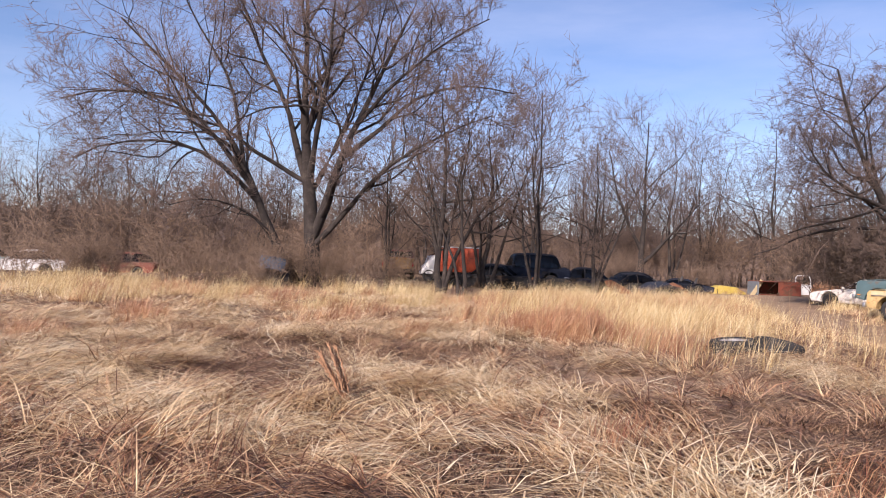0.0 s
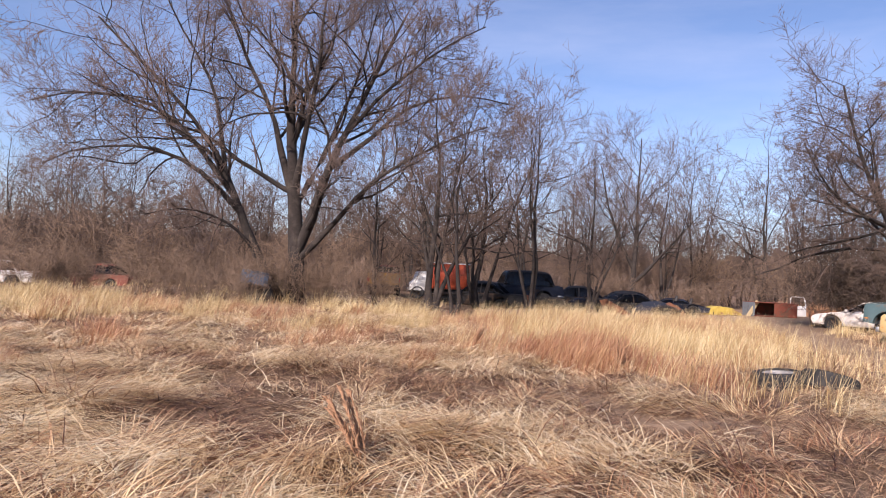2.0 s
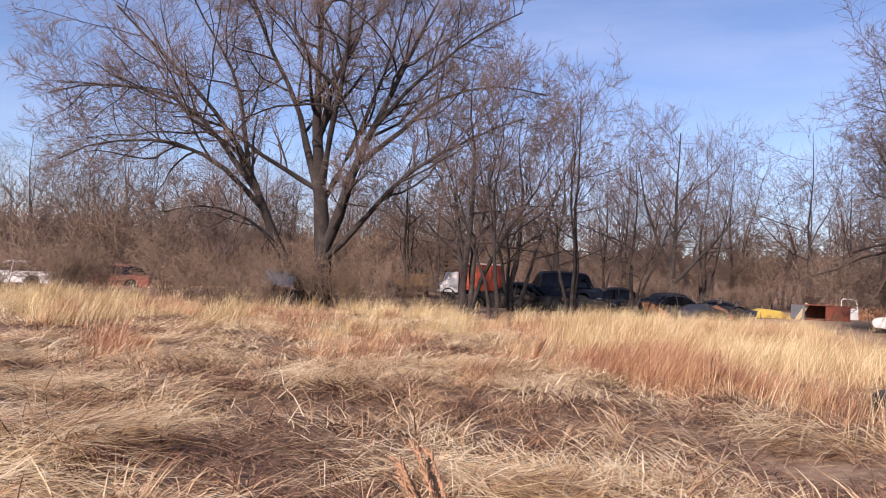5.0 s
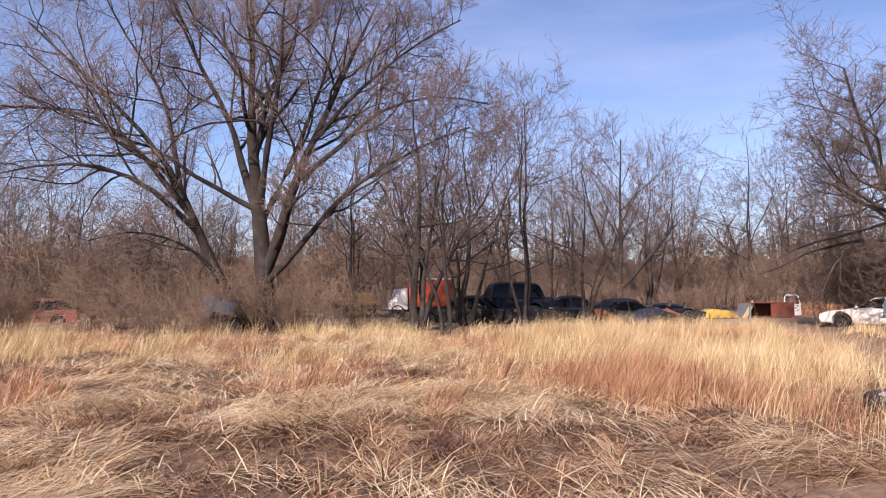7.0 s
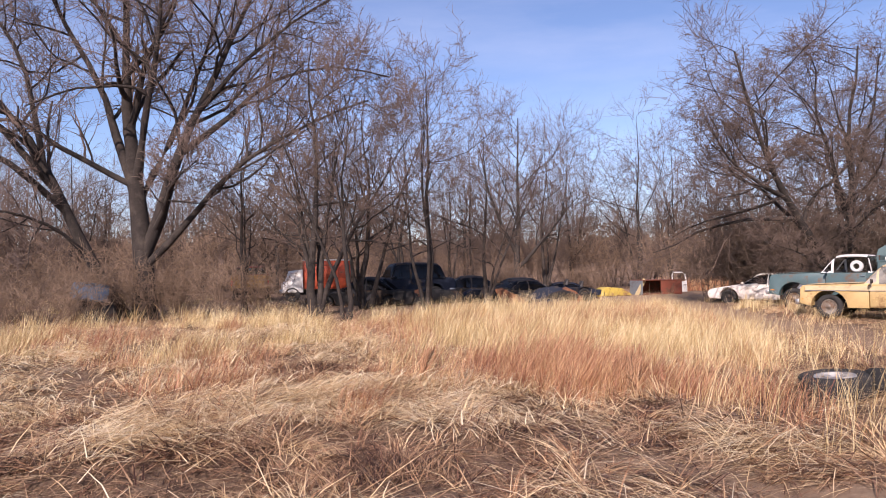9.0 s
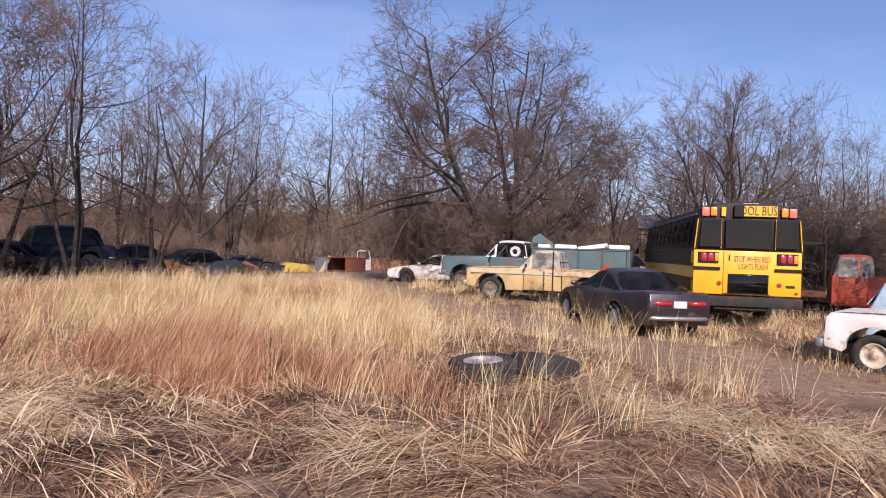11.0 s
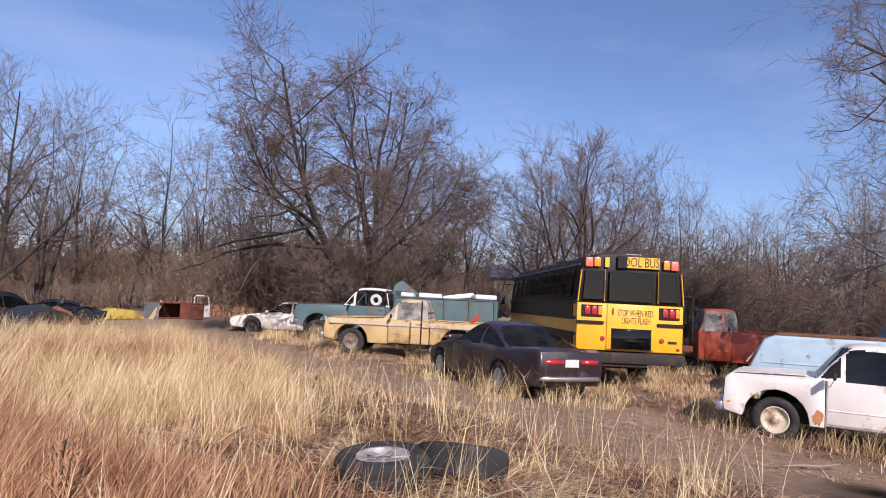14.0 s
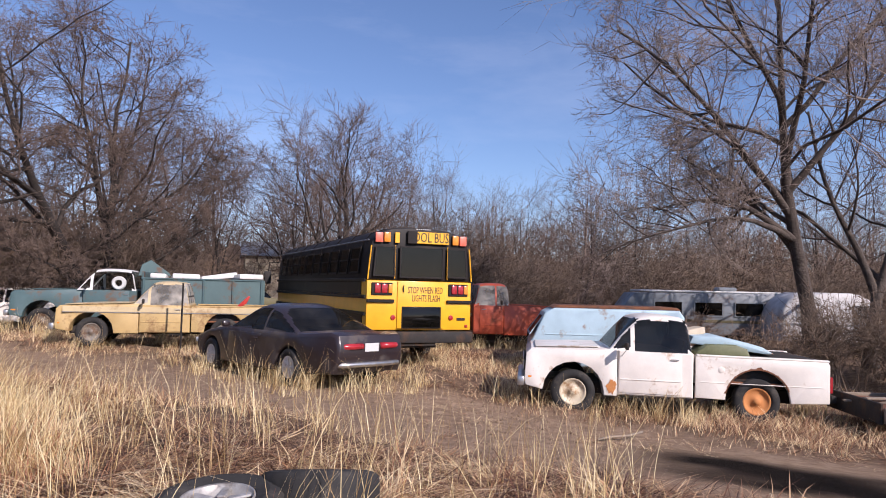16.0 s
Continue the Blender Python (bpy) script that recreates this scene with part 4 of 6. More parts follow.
strands("straw_strands", 26000, (-7.5, 3.6), (6.5, 14), 74, STRAW_PALE, "long pale straw stems lying loose over the matted grass", 0.0085, (0.3, 1.0))
strands("straw_strands", 14000, (-15, 13), (5, 25), 75, STRAW_PALE, "long pale straw stems lying farther off", 0.017, (0.4, 1.0))
mat_grass("straw_litter", 4200, (6.5, 4.0), (13.5, 24), lambda x, y: track(x, y) * np.clip(0.3 + vnoise(x, y, 0.8, 35), 0, 1) * (np.hypot(x - 9.2, y - 8.3) > 1.5), 2, 0.008, (0.06, 0.25), 6, STRAW_MAT, "loose straw litter on the dirt track")
tall_grass("russet_far_grass", 5000, (22.5, 43.6), (33, 48), lambda x, y: 1.0 + 0 * x, (0.7, 1.15), 0.03, 58, STRAW_RED, "stand of russet grass at the wood's edge", segs=2)


def clods(n, seed):
    """Small lumps of earth on the track."""
    rng = np.random.default_rng(seed)
    x, y = scatter(n, np.array((6.5, 4.0)), (13.5, 22), lambda a, b: track(a, b) * np.clip(0.4 + vnoise(a, b, 0.9, 36), 0, 1) * (np.hypot(a - 9.4, b - 8.3) > 2.1), rng)
    oct_ = np.array([(1, 0, 0), (-1, 0, 0), (0, 1, 0), (0, -1, 0), (0, 0, 0.8), (0, 0, -0.5)], float)
    tri = np.array([(0, 2, 4), (2, 1, 4), (1, 3, 4), (3, 0, 4), (2, 0, 5), (1, 2, 5), (3, 1, 5), (0, 3, 5)])
    r = 0.008 + 0.03 * rng.random(n) ** 3
    V = oct_[None] * r[:, None, None] * (0.6 + 0.8 * rng.random((n, 6, 1))) + np.stack([x, y, gz(x, y)], 1)[:, None]
    T = (np.arange(n)[:, None, None] * 6 + tri[None]).reshape(-1, 3)
    return tagged(raw_mesh("earth_clods", V.reshape(-1, 3), T, CLOD), "small brown earth clods on the dirt track", "soil", kind="stuff")


CLOD = material("earth_clod", (0.20, 0.13, 0.08), 0.95, 0, 0.4, 8, 0.3, 60, island=0.5)
clods(2600, 61)


def beside(x, y):
    """Close along the sides of the parked vehicles."""
    out = 0 * x
    for cx, cy, deg, ln, wd in ((13.45, 16.7, 63, 5.0, 1.9), (16.55, 22.25, 123, 5.3, 2.0), (18.62, 25.75, 123, 7.0, 2.2), (18.9, 17.9, 42, 9.6, 2.5), (14.33, 9.95, 101.5, 4.9, 2.0), (17.75, 11.2, 103, 3.4, 1.9), (21.5, 15, -64, 5, 2)):
        c, sn = math.cos(radians(deg)), math.sin(radians(deg))
        u, v = (x - cx) * c + (y - cy) * sn, -(x - cx) * sn + (y - cy) * c
        d = np.hypot(np.maximum(np.abs(u) - ln / 2, 0), np.maximum(np.abs(v) - wd / 2, 0))
        inside = (np.abs(u) < ln / 2 - 0.1) & (np.abs(v) < wd / 2 - 0.1)
        out = np.maximum(out, np.exp(-(d / 0.4) ** 2) * ~inside)
    return out


tall_grass("edge_grass", 9000, (10.5, 6.0), (23, 30), lambda x, y: beside(x, y) * np.clip(0.5 + 0.9 * vnoise(x, y, 0.7, 37), 0, 1), (0.3, 0.75), 0.009, 59, STRAW_GOLD,
           "dry grass grown up along the parked vehicles", per=12, spread_=0.08, e=(86, 55))


# ================= vehicle materials =================
RUBBER = material("rubber", (0.032, 0.031, 0.030), 0.85, 0, 0.35, 5, 0.4, 70, second=(0.10, 0.085, 0.07), second_at=(0.52, 0.75), dist=0.004)
STEEL_DARK = material("dark_steel", (0.035, 0.032, 0.030), 0.75, 0.1, 0.3, 5, 0.2, 50, second=(0.09, 0.05, 0.03), second_at=(0.5, 0.7))
RUST = material("rust", (0.19, 0.075, 0.035), 0.9, 0.05, 0.4, 6, 0.5, 60, second=(0.09, 0.045, 0.03), second_at=(0.45, 0.65))
CHROME = material("dull_chrome", (0.55, 0.54, 0.52), 0.32, 0.9, 0.15, 8, 0.1, 60, second=(0.22, 0.13, 0.08), second_at=(0.62, 0.72))
ALLOY = material("alloy", (0.62, 0.61, 0.58), 0.45, 0.1, 0.2, 10, 0.1, 60, second=(0.2, 0.17, 0.14), second_at=(0.6, 0.75))
INTERIOR = material("interior_vinyl", (0.05, 0.045, 0.042), 0.7, 0, 0.3, 8, 0.15, 60)
GLASS = glass_mat("glass", (0.55, 0.60, 0.60), 0.07)
GLASS_SMOKED = glass_mat("smoked_glass", (0.09, 0.10, 0.10), 0.03)
# pale panes, in places nearly opaque
GLASS_PALE = glass_mat("pale_glass", (0.6, 0.62, 0.62), 0.75)
GLASS_DARK = glass_mat("tinted_glass", (0.05, 0.055, 0.06), 0.012)
RED_LENS = material("red_lens", (0.36, 0.02, 0.025), 0.2, 0, 0.2, 20, 0.1, 80, coat=0.5)
AMBER_LENS = material("amber_lens", (0.75, 0.25, 0.03), 0.22, 0, 0.2, 20, 0.1, 80, coat=0.4)
WHITE_LENS = material("white_lens", (0.7, 0.7, 0.68), 0.2, 0, 0.1, 20, 0.05, 80, coat=0.5)
PAINT_WHITE = paint("white_paint", (0.74, 0.69, 0.62), (0.34, 0.20, 0.09), 0.60, 0.45)
PAINT_WHITE2 = paint("chalky_white_paint", (0.66, 0.65, 0.62), (0.32, 0.22, 0.14), 0.66, 0.5)
PAINT_TAN = paint("tan_paint", (0.50, 0.35, 0.15), (0.27, 0.16, 0.07), 0.55, 0.5)
PAINT_CREAM = paint("cream_paint", (0.54, 0.43, 0.25), (0.32, 0.20, 0.10), 0.56, 0.5)
PAINT_TEAL = paint("teal_paint", (0.065, 0.115, 0.118), (0.13, 0.08, 0.05), 0.55, 0.5)
PAINT_TEAL_PALE = paint("pale_teal_paint", (0.085, 0.14, 0.14), (0.14, 0.09, 0.06), 0.55, 0.55)
PAINT_MAROON = paint("dark_plum_paint", (0.024, 0.016, 0.018), (0.07, 0.055, 0.047), 0.52, 0.36, 0.35)
PAINT_BUS = paint("bus_yellow", (0.82, 0.40, 0.012), (0.55, 0.30, 0.05), 0.68, 0.38, 0.3)
PAINT_BLACK = material("black_paint", (0.014, 0.011, 0.010), 0.55, 0, 0.4, 3, 0.1, 60, second=(0.045, 0.033, 0.023), second_at=(0.55, 0.75))
PAINT_ORANGE = paint("orange_paint", (0.44, 0.070, 0.024), (0.20, 0.06, 0.03), 0.56, 0.55)
PAINT_BLUE = paint("pale_blue_paint", (0.40, 0.54, 0.60), (0.27, 0.17, 0.11), 0.585, 0.6)
PAINT_NAVY = paint("navy_paint", (0.013, 0.018, 0.032), (0.05, 0.04, 0.03), 0.55, 0.75, 0.0)
# dark wreck paint with the trees' shade over the junk row put into it
PAINT_DARK = paint("shaded_dark_paint", (0.020, 0.019, 0.019), (0.07, 0.045, 0.03), 0.52, 0.6, 0.0)
PAINT_GREY = paint("grey_paint", (0.17, 0.19, 0.205), (0.14, 0.09, 0.06), 0.58, 0.5)
PAINT_OLIVE = paint("olive_paint", (0.115, 0.10, 0.045), (0.12, 0.07, 0.04), 0.58, 0.5)
PAINT_YELLOW = paint("faded_yellow_paint", (0.50, 0.37, 0.07), (0.28, 0.16, 0.07), 0.54, 0.6)
PAINT_RUSTRED = paint("rust_red_paint", (0.17, 0.045, 0.025), (0.10, 0.05, 0.03), 0.50, 0.75, 0.0)
RIM_DULL = paint("dull_rim", (0.20, 0.18, 0.15), (0.12, 0.07, 0.04), 0.5, 0.7, 0.0)
RIM_WORN = material("worn_alloy", (0.36, 0.35, 0.33), 0.4, 0.35, 0.35, 9, 0.15, 50, second=(0.14, 0.11, 0.085), second_at=(0.5, 0.7))
RIM_CREAM = paint("cream_rim", (0.58, 0.50, 0.36), (0.28, 0.15, 0.06), 0.52, 0.5)
RIM_RUST = paint("orange_rust_rim", (0.50, 0.20, 0.06), (0.25, 0.10, 0.04), 0.5, 0.8, 0.0)
for dull in (PAINT_BLACK, PAINT_DARK, PAINT_NAVY, STEEL_DARK, RUBBER):
    dull.node_tree.nodes["Principled BSDF"].inputs["Specular IOR Level"].default_value = 0.22
TARP = material("white_tarp", (0.54, 0.53, 0.52), 0.6, 0, 0.3, 3, 0.4, 14, second=(0.36, 0.33, 0.29), second_at=(0.5, 0.75), dist=0.04)
WOOD = material("weathered_wood", (0.24, 0.19, 0.14), 0.85, 0, 0.4, 4, 0.4, 40)
PLASTIC_OLIVE = material("olive_plastic", (0.12, 0.13, 0.06), 0.5, 0, 0.3, 5, 0.1, 40)
PLASTIC_RED = material("red_plastic", (0.42, 0.03, 0.02), 0.45, 0, 0.25, 5, 0.1, 40)
CARD = material("cardboard", (0.50, 0.42, 0.31), 0.85, 0, 0.25, 5, 0.1, 40)
LETTER = material("black_lettering", (0.02, 0.018, 0.016), 0.6, 0, 0.3, 8, 0.0, 40)
PLATE = material("plate_white", (0.55, 0.55, 0.53), 0.4, 0, 0.1, 20, 0.05, 40)


# ================= mesh helpers =================
def box(sx, sy, sz, c=(0, 0, 0), bevel=0.01, seg=1, rot=None):
    bm = bmesh.new()
    bmesh.ops.create_cube(bm, size=1, matrix=Matrix.Diagonal((sx, sy, sz, 1)))
    if bevel:
        bmesh.ops.bevel(bm, geom=bm.edges[:], offset=min(bevel, 0.45 * min(sx, sy, sz)), segments=seg, affect="EDGES", profile=0.5)
    if rot:
        bmesh.ops.transform(bm, matrix=rot, verts=bm.verts)
    bmesh.ops.translate(bm, vec=Vector(c), verts=bm.verts)
    return bm


def prism(outline, y0, y1, bevel=0.03, seg=2, tumble=None):
    """An (x, z) outline drawn across from y0 to y1 with rounded rims; tumble(x, y, z) may shift each vertex's y."""
    bm = bmesh.new()
    f = bm.faces.new([bm.verts.new((x, y0, z)) for x, z in outline])
    r = bmesh.ops.extrude_face_region(bm, geom=[f])
    bmesh.ops.translate(bm, vec=(0, y1 - y0, 0), verts=[v for v in r["geom"] if isinstance(v, bmesh.types.BMVert)])
    bmesh.ops.recalc_face_normals(bm, faces=bm.faces)
    if bevel:
        rim = [e for e in bm.edges if abs(e.verts[0].co.y - e.verts[1].co.y) < 1e-6]
        bmesh.ops.bevel(bm, geom=rim, offset=bevel, segments=seg, affect="EDGES", profile=0.5, clamp_overlap=True)
    if tumble:
        for v in bm.verts:
            v.co.y = tumble(*v.co)
    return bm


def lathe(profile, segs=24, c=(0, 0, 0)):
    """A closed or open (radius, y) profile turned round the y axis."""
    bm = bmesh.new()
    rings = []
    for i in range(segs):
        an = 2 * math.pi * i / segs
        rings.append([bm.verts.new((c[0] + r * math.cos(an), c[1] + y, c[2] + r * math.sin(an))) for r, y in profile])
    for i in range(segs):
        p, q = rings[i], rings[(i + 1) % segs]
        for k in range(len(profile) - 1):
            bm.faces.new((p[k], p[k + 1], q[k + 1], q[k]))
    bmesh.ops.remove_doubles(bm, verts=bm.verts, dist=1e-5)
    return bm


def rod(points, r, sides=6):
    v, t = tubes(np.array([points], float), np.full((1, len(points)), r), sides)
    bm = bmesh.new()
    vs = [bm.verts.new(p) for p in v]
    for tri in t:
        bm.faces.new([vs[i] for i in tri])
    for end in (vs[:sides], vs[-sides:]):
        bm.faces.new(end)
    return bm


def plate(corners, thick=0.006):
    """A flat pane through 3D corners, with thickness."""
    bm = bmesh.new()
    f = bm.faces.new([bm.verts.new(c) for c in corners])
    f.normal_update()
    nrm = f.normal.copy()
    r = bmesh.ops.extrude_face_region(bm, geom=[f])
    bmesh.ops.translate(bm, vec=nrm * thick, verts=[v for v in r["geom"] if isinstance(v, bmesh.types.BMVert)])
    return bm


def window(parent, quad, border, frame_mat, glass, name="window", depth=0.03, label="", open_=False):
    """A framed pane in a quad of 3D corners: a frame round it and the glass inside."""
    q = [Vector(c) for c in quad]
    cen = sum(q, Vector()) / 4
    nrm = (q[1] - q[0]).cross(q[3] - q[0]).normalized()
    inner = []
    for i in range(4):
        e0, e1 = (q[(i + 1) % 4] - q[i]).normalized(), (q[i - 1] - q[i]).normalized()
        s = max(0.3, e0.cross(e1).length)
        inner.append(q[i] + (e0 + e1) * border / s)
    bm = bmesh.new()
    A, B = [bm.verts.new(v) for v in q], [bm.verts.new(v) for v in inner]
    C, D = [bm.verts.new(v - nrm * depth) for v in q], [bm.verts.new(v - nrm * depth) for v in inner]
    for i in range(4):
        j = (i + 1) % 4
        for fa in ((A[i], A[j], B[j], B[i]), (C[i], D[i], D[j], C[j]), (A[i], C[i], C[j], A[j]), (B[i], B[j], D[j], D[i])):
            bm.faces.new(fa)
    fr = part(name, bm, frame_mat, parent, label)
    if not open_:
        part("pane", plate([v - nrm * depth * 0.5 for v in inner], 0.004), glass, fr)
    return fr


def arc(cx, cz, r, a0, a1, n=7):
    return [(cx + r * math.cos(radians(a0 + (a1 - a0) * i / n)), cz + r * math.sin(radians(a0 + (a1 - a0) * i / n))) for i in range(n + 1)]


def wheel(parent, x, y, z, r=0.36, w=0.21, rim=RIM_CREAM, spokes=0, label=""):
    """A tyre on a dished rim; y > 0 faces the vehicle's left."""
    s = 1 if y > 0 else -1
    c = (x, y, z)
    h = w / 2
    ri = r * 0.60
    tyre = part("wheel", lathe([(ri, -h * 0.75), (r * 0.78, -h), (r * 0.95, -h * 0.86), (r, -h * 0.6), (r * 0.985, -h * 0.2), (r, 0), (r * 0.985, h * 0.2),
                                (r, h * 0.6), (r * 0.95, h * 0.86), (r * 0.78, h), (ri, h * 0.75), (ri * 0.97, 0), (ri, -h * 0.75)], 26, c), RUBBER, parent, smooth=True)
    part("rim", lathe([(ri * 1.02, s * h * 0.72), (ri * 0.98, s * h * 0.8), (ri * 0.86, s * h * 0.55), (ri * 0.62, s * h * 0.28), (ri * 0.42, s * h * 0.46),
                       (ri * 0.26, s * h * 0.62), (ri * 0.22, s * h * 0.8), (0.001, s * h * 0.82)], 22, c), rim, tyre, label, smooth=True)
    for k in range(spokes):
        an = 2 * math.pi * k / spokes
        bm = box(ri * 0.62, 0.02, ri * 0.16, (ri * 0.55, 0, 0), 0.008)
        bmesh.ops.rotate(bm, verts=bm.verts, matrix=Matrix.Rotation(-an, 3, "Y"))
        bmesh.ops.translate(bm, verts=bm.verts, vec=(x, y + s * h * 0.68, z))
        part("spoke", bm, rim, tyre)
    return tyre


def cabin(th, xbf, xtf, xtr, xbr, zb, zt, wb, wt, mat, glass, splits=(), pillar=0.045, square=0.42, rise=0.5, roof_mat=None, open_left=False, crown=0.05):
    """A rounded passenger cabin between belt line and roof: painted roof and pillars, with the panes as parts of their own."""
    N, M = 44, 36
    line = np.array([(xbf, zb), (xbf + (xtf - xbf) * 0.5, zb + (zt - zb) * 0.54), (xtf, zt - 0.01), (xtf + (xtr - xtf) * 0.3, zt + crown * 0.8), (xtf + (xtr - xtf) * 0.65, zt + crown * 0.8), (xtr, zt - 0.01),
                     (xbr + (xtr - xbr) * 0.5, zb + (zt - zb) * 0.54), (xbr, zb)])
    run = np.concatenate([[0], np.cumsum(np.linalg.norm(np.diff(line, axis=0), axis=1))])
    u = np.linspace(0, run[-1], N + 1)
    st = np.stack([np.interp(u, run, line[:, 0]), np.interp(u, run, line[:, 1])], 1)
    for _ in range(4):
        st[1:-1] = st[1:-1] * 0.5 + (st[:-2] + st[2:]) * 0.25
    half_an = np.pi / 2 * np.linspace(0, 1, M // 2 + 1) ** (0.75 / rise)
    an = np.concatenate([half_an, np.pi - half_an[-2::-1]])
    co, si = np.sign(np.cos(an)) * np.abs(np.cos(an)) ** square, np.abs(np.sin(an)) ** rise
    X = np.repeat(st[:, :1], M + 1, 1)
    Z = zb + (st[:, 1:2] - zb) * si[None]
    Y = (wb + (wt - wb) * (Z - zb) / (zt - zb)) * co[None]
    grid = np.stack([X, Y, Z], -1)
    bags = {}
    for i in range(N):
        for j in range(M):
            q = [grid[i, j], grid[i + 1, j], grid[i + 1, j + 1], grid[i, j + 1]]
            c = sum(q) / 4
            nr = np.cross(q[2] - q[0], q[3] - q[1])
            ln = np.linalg.norm(nr)
            if ln < 1e-9:
                continue
            nr = np.abs(nr / ln)
            zs = (st[i, 1] + st[i + 1, 1]) / 2
            key = "roof"
            if nr[1] > 0.62:
                if zb + 0.035 < c[2] < min(zs, zt) - 1.3 * pillar and all(abs(c[0] - p_) > pillar * 0.6 for p_ in splits):
                    key = ("side_window", c[1] > 0, sum(c[0] < p_ for p_ in splits))
            elif nr[0] > 0.3 and zb + 0.05 < c[2] < zt - 0.045 and abs(c[1]) < (wb + (wt - wb) * (c[2] - zb) / (zt - zb)) - 1.6 * pillar:
                key = "windscreen" if c[0] > (xtf + xtr) / 2 else "rear_window"
            bags.setdefault(key, []).append((i, j))
    for key, cells in bags.items():
        bm, seen = bmesh.new(), {}
        for i, j in cells:
            vs = []
            for a2, b2 in ((i, j), (i + 1, j), (i + 1, j + 1), (i, j + 1)):
                if (a2, b2) not in seen:
                    seen[a2, b2] = bm.verts.new(grid[a2, b2])
                vs.append(seen[a2, b2])
            bm.faces.new(vs)
        nm = key if isinstance(key, str) else key[0]
        if open_left and not isinstance(key, str) and key[1]:
            bm.free()
            continue
        bmesh.ops.recalc_face_normals(bm, faces=bm.faces)
        if nm == "roof":
            bmesh.ops.solidify(bm, geom=bm.faces[:], thickness=0.02)
        part(nm, bm, (roof_mat or mat) if nm == "roof" else glass, th, smooth=nm != "roof")


def steering(th, x, y, z):
    ring = [(x + 0.05 * math.sin(a_ * math.pi / 8), y + 0.18 * math.cos(a_ * math.pi / 8), z + 0.17 * math.sin(a_ * math.pi / 8)) for a_ in range(17)]
    part("steering_wheel", rod(ring, 0.012, 5), INTERIOR, th)


def text_part(words, size, m, mat, parent, name="lettering"):
    cu = bpy.data.curves.new("words", "FONT")
    cu.body, cu.size, cu.align_x, cu.align_y, cu.extrude = words, size, "CENTER", "CENTER", 0.003
    cu.resolution_u = 2
    tmp = bpy.data.objects.new("words", cu)
    me = bpy.data.meshes.new_from_object(tmp)
    me.transform(m)
    bpy.data.objects.remove(tmp)
    me.materials.append(mat)
    ob = new(name, me)
    ob.parent = parent
    return ob


def pickup(name, m, label, body, upper, roof, rims, wb=2.92, front=0.80, rear=1.10, half=0.97, sill=0.34, belt=1.10, top=1.68, cowl=0.42, cab=-0.46,
           xtf=0.55, xtr=-0.28, hood_drop=0.06, arch=0.50, r=0.365, bed=True, group="", open_window=False, lower=None, bed_mat=None, glass=GLASS, hood_mat=None, lip=None, stripe=None):
    """A full-size pickup, forward along x, origin on the ground between the axles."""
    th = thing(name, m, label, "pickup truck", group)
    xf, xr, nose, tail = wb / 2, -wb / 2, wb / 2 + front, -wb / 2 - rear
    lower = lower or body
    shut = 0.012
    # front clip with wheel arches, then hood skin
    outl = ([(nose - 0.02, sill + 0.10), (nose, sill + 0.22), (nose - 0.02, belt - hood_drop - 0.10), (nose - 0.10, belt - hood_drop - 0.02)] +
            [(cowl + 0.30, belt - 0.008), (cowl + shut, belt), (cowl + shut, sill)] + [(xf - arch, sill)] + arc(xf, sill + 0.02, arch, 176, 4, 10) + [(xf + arch, sill + 0.04)])
    tum = lambda x, y, z: y * (1 - 0.05 * max(0, (z - 0.8) / 0.4) ** 2) * (1 - 0.06 * max(0, (x - xf) / front) ** 2)
    part("front_fender", prism(outl, -half, half, 0.045, 2, tum), lower, th)
    part("hood", prism([(nose - 0.16, belt - hood_drop), (cowl + 0.28, belt + 0.012), (cowl + 0.28, belt + 0.022), (nose - 0.8, belt + 0.018 - hood_drop * 0.3), (nose - 0.17, belt - hood_drop + 0.010)],
                       -half * 0.80, half * 0.80, 0.008, 1), hood_mat or body, th)
    # cab tub and doors
    part("cab", prism([(cowl, sill + 0.02), (cowl, belt - 0.015), (cab, belt - 0.015), (cab, sill + 0.02)], -half + 0.015, half - 0.015, 0.02, 1), lower, th)
    for s in (1, -1):
        d = part("door", prism([(cowl - 0.02, sill + 0.06), (cowl - 0.015, belt - 0.02), (cab + 0.20, belt - 0.02), (cab + 0.17, sill + 0.06)], s * (half - 0.03), s * (half + 0.004), 0.012, 2), body, th)
        part("door_handle", box(0.13, 0.025, 0.022, (cab + 0.30, s * (half + 0.018), belt - 0.13), 0.008), CHROME, d, "chrome handle")
        part("moulding", box(cowl - cab - 0.25, 0.012, 0.018, ((cowl + cab) / 2 + 0.09, s * (half + 0.008), sill + 0.28), 0.004), lower, d)
        mi = part("side_mirror", rod([(cowl - 0.06, s * half, belt - 0.10), (cowl - 0.10, s * (half + 0.16), belt + 0.0), (cowl - 0.10, s * (half + 0.18), belt + 0.10)], 0.009), CHROME, th)
        part("mirror_head", box(0.05, 0.17, 0.12, (cowl - 0.11, s * (half + 0.19), belt + 0.07), 0.02, 2), STEEL_DARK, mi)
    cabin(th, cowl + 0.16, xtf, xtr, cab + 0.03, belt - 0.02, top, half - 0.03, half - 0.15, upper, glass, splits=(cowl - 0.22,), pillar=0.05, square=0.28, rise=0.32, roof_mat=roof, open_left=open_window, crown=0.03)
    part("seat", prism([(cab + 0.10, 0.55), (cab + 0.55, 0.60), (cab + 0.56, 0.72), (cab + 0.26, 0.78), (cab + 0.14, 1.28), (cab + 0.06, 1.28)], -half + 0.12, half - 0.12, 0.04, 2), INTERIOR, th)
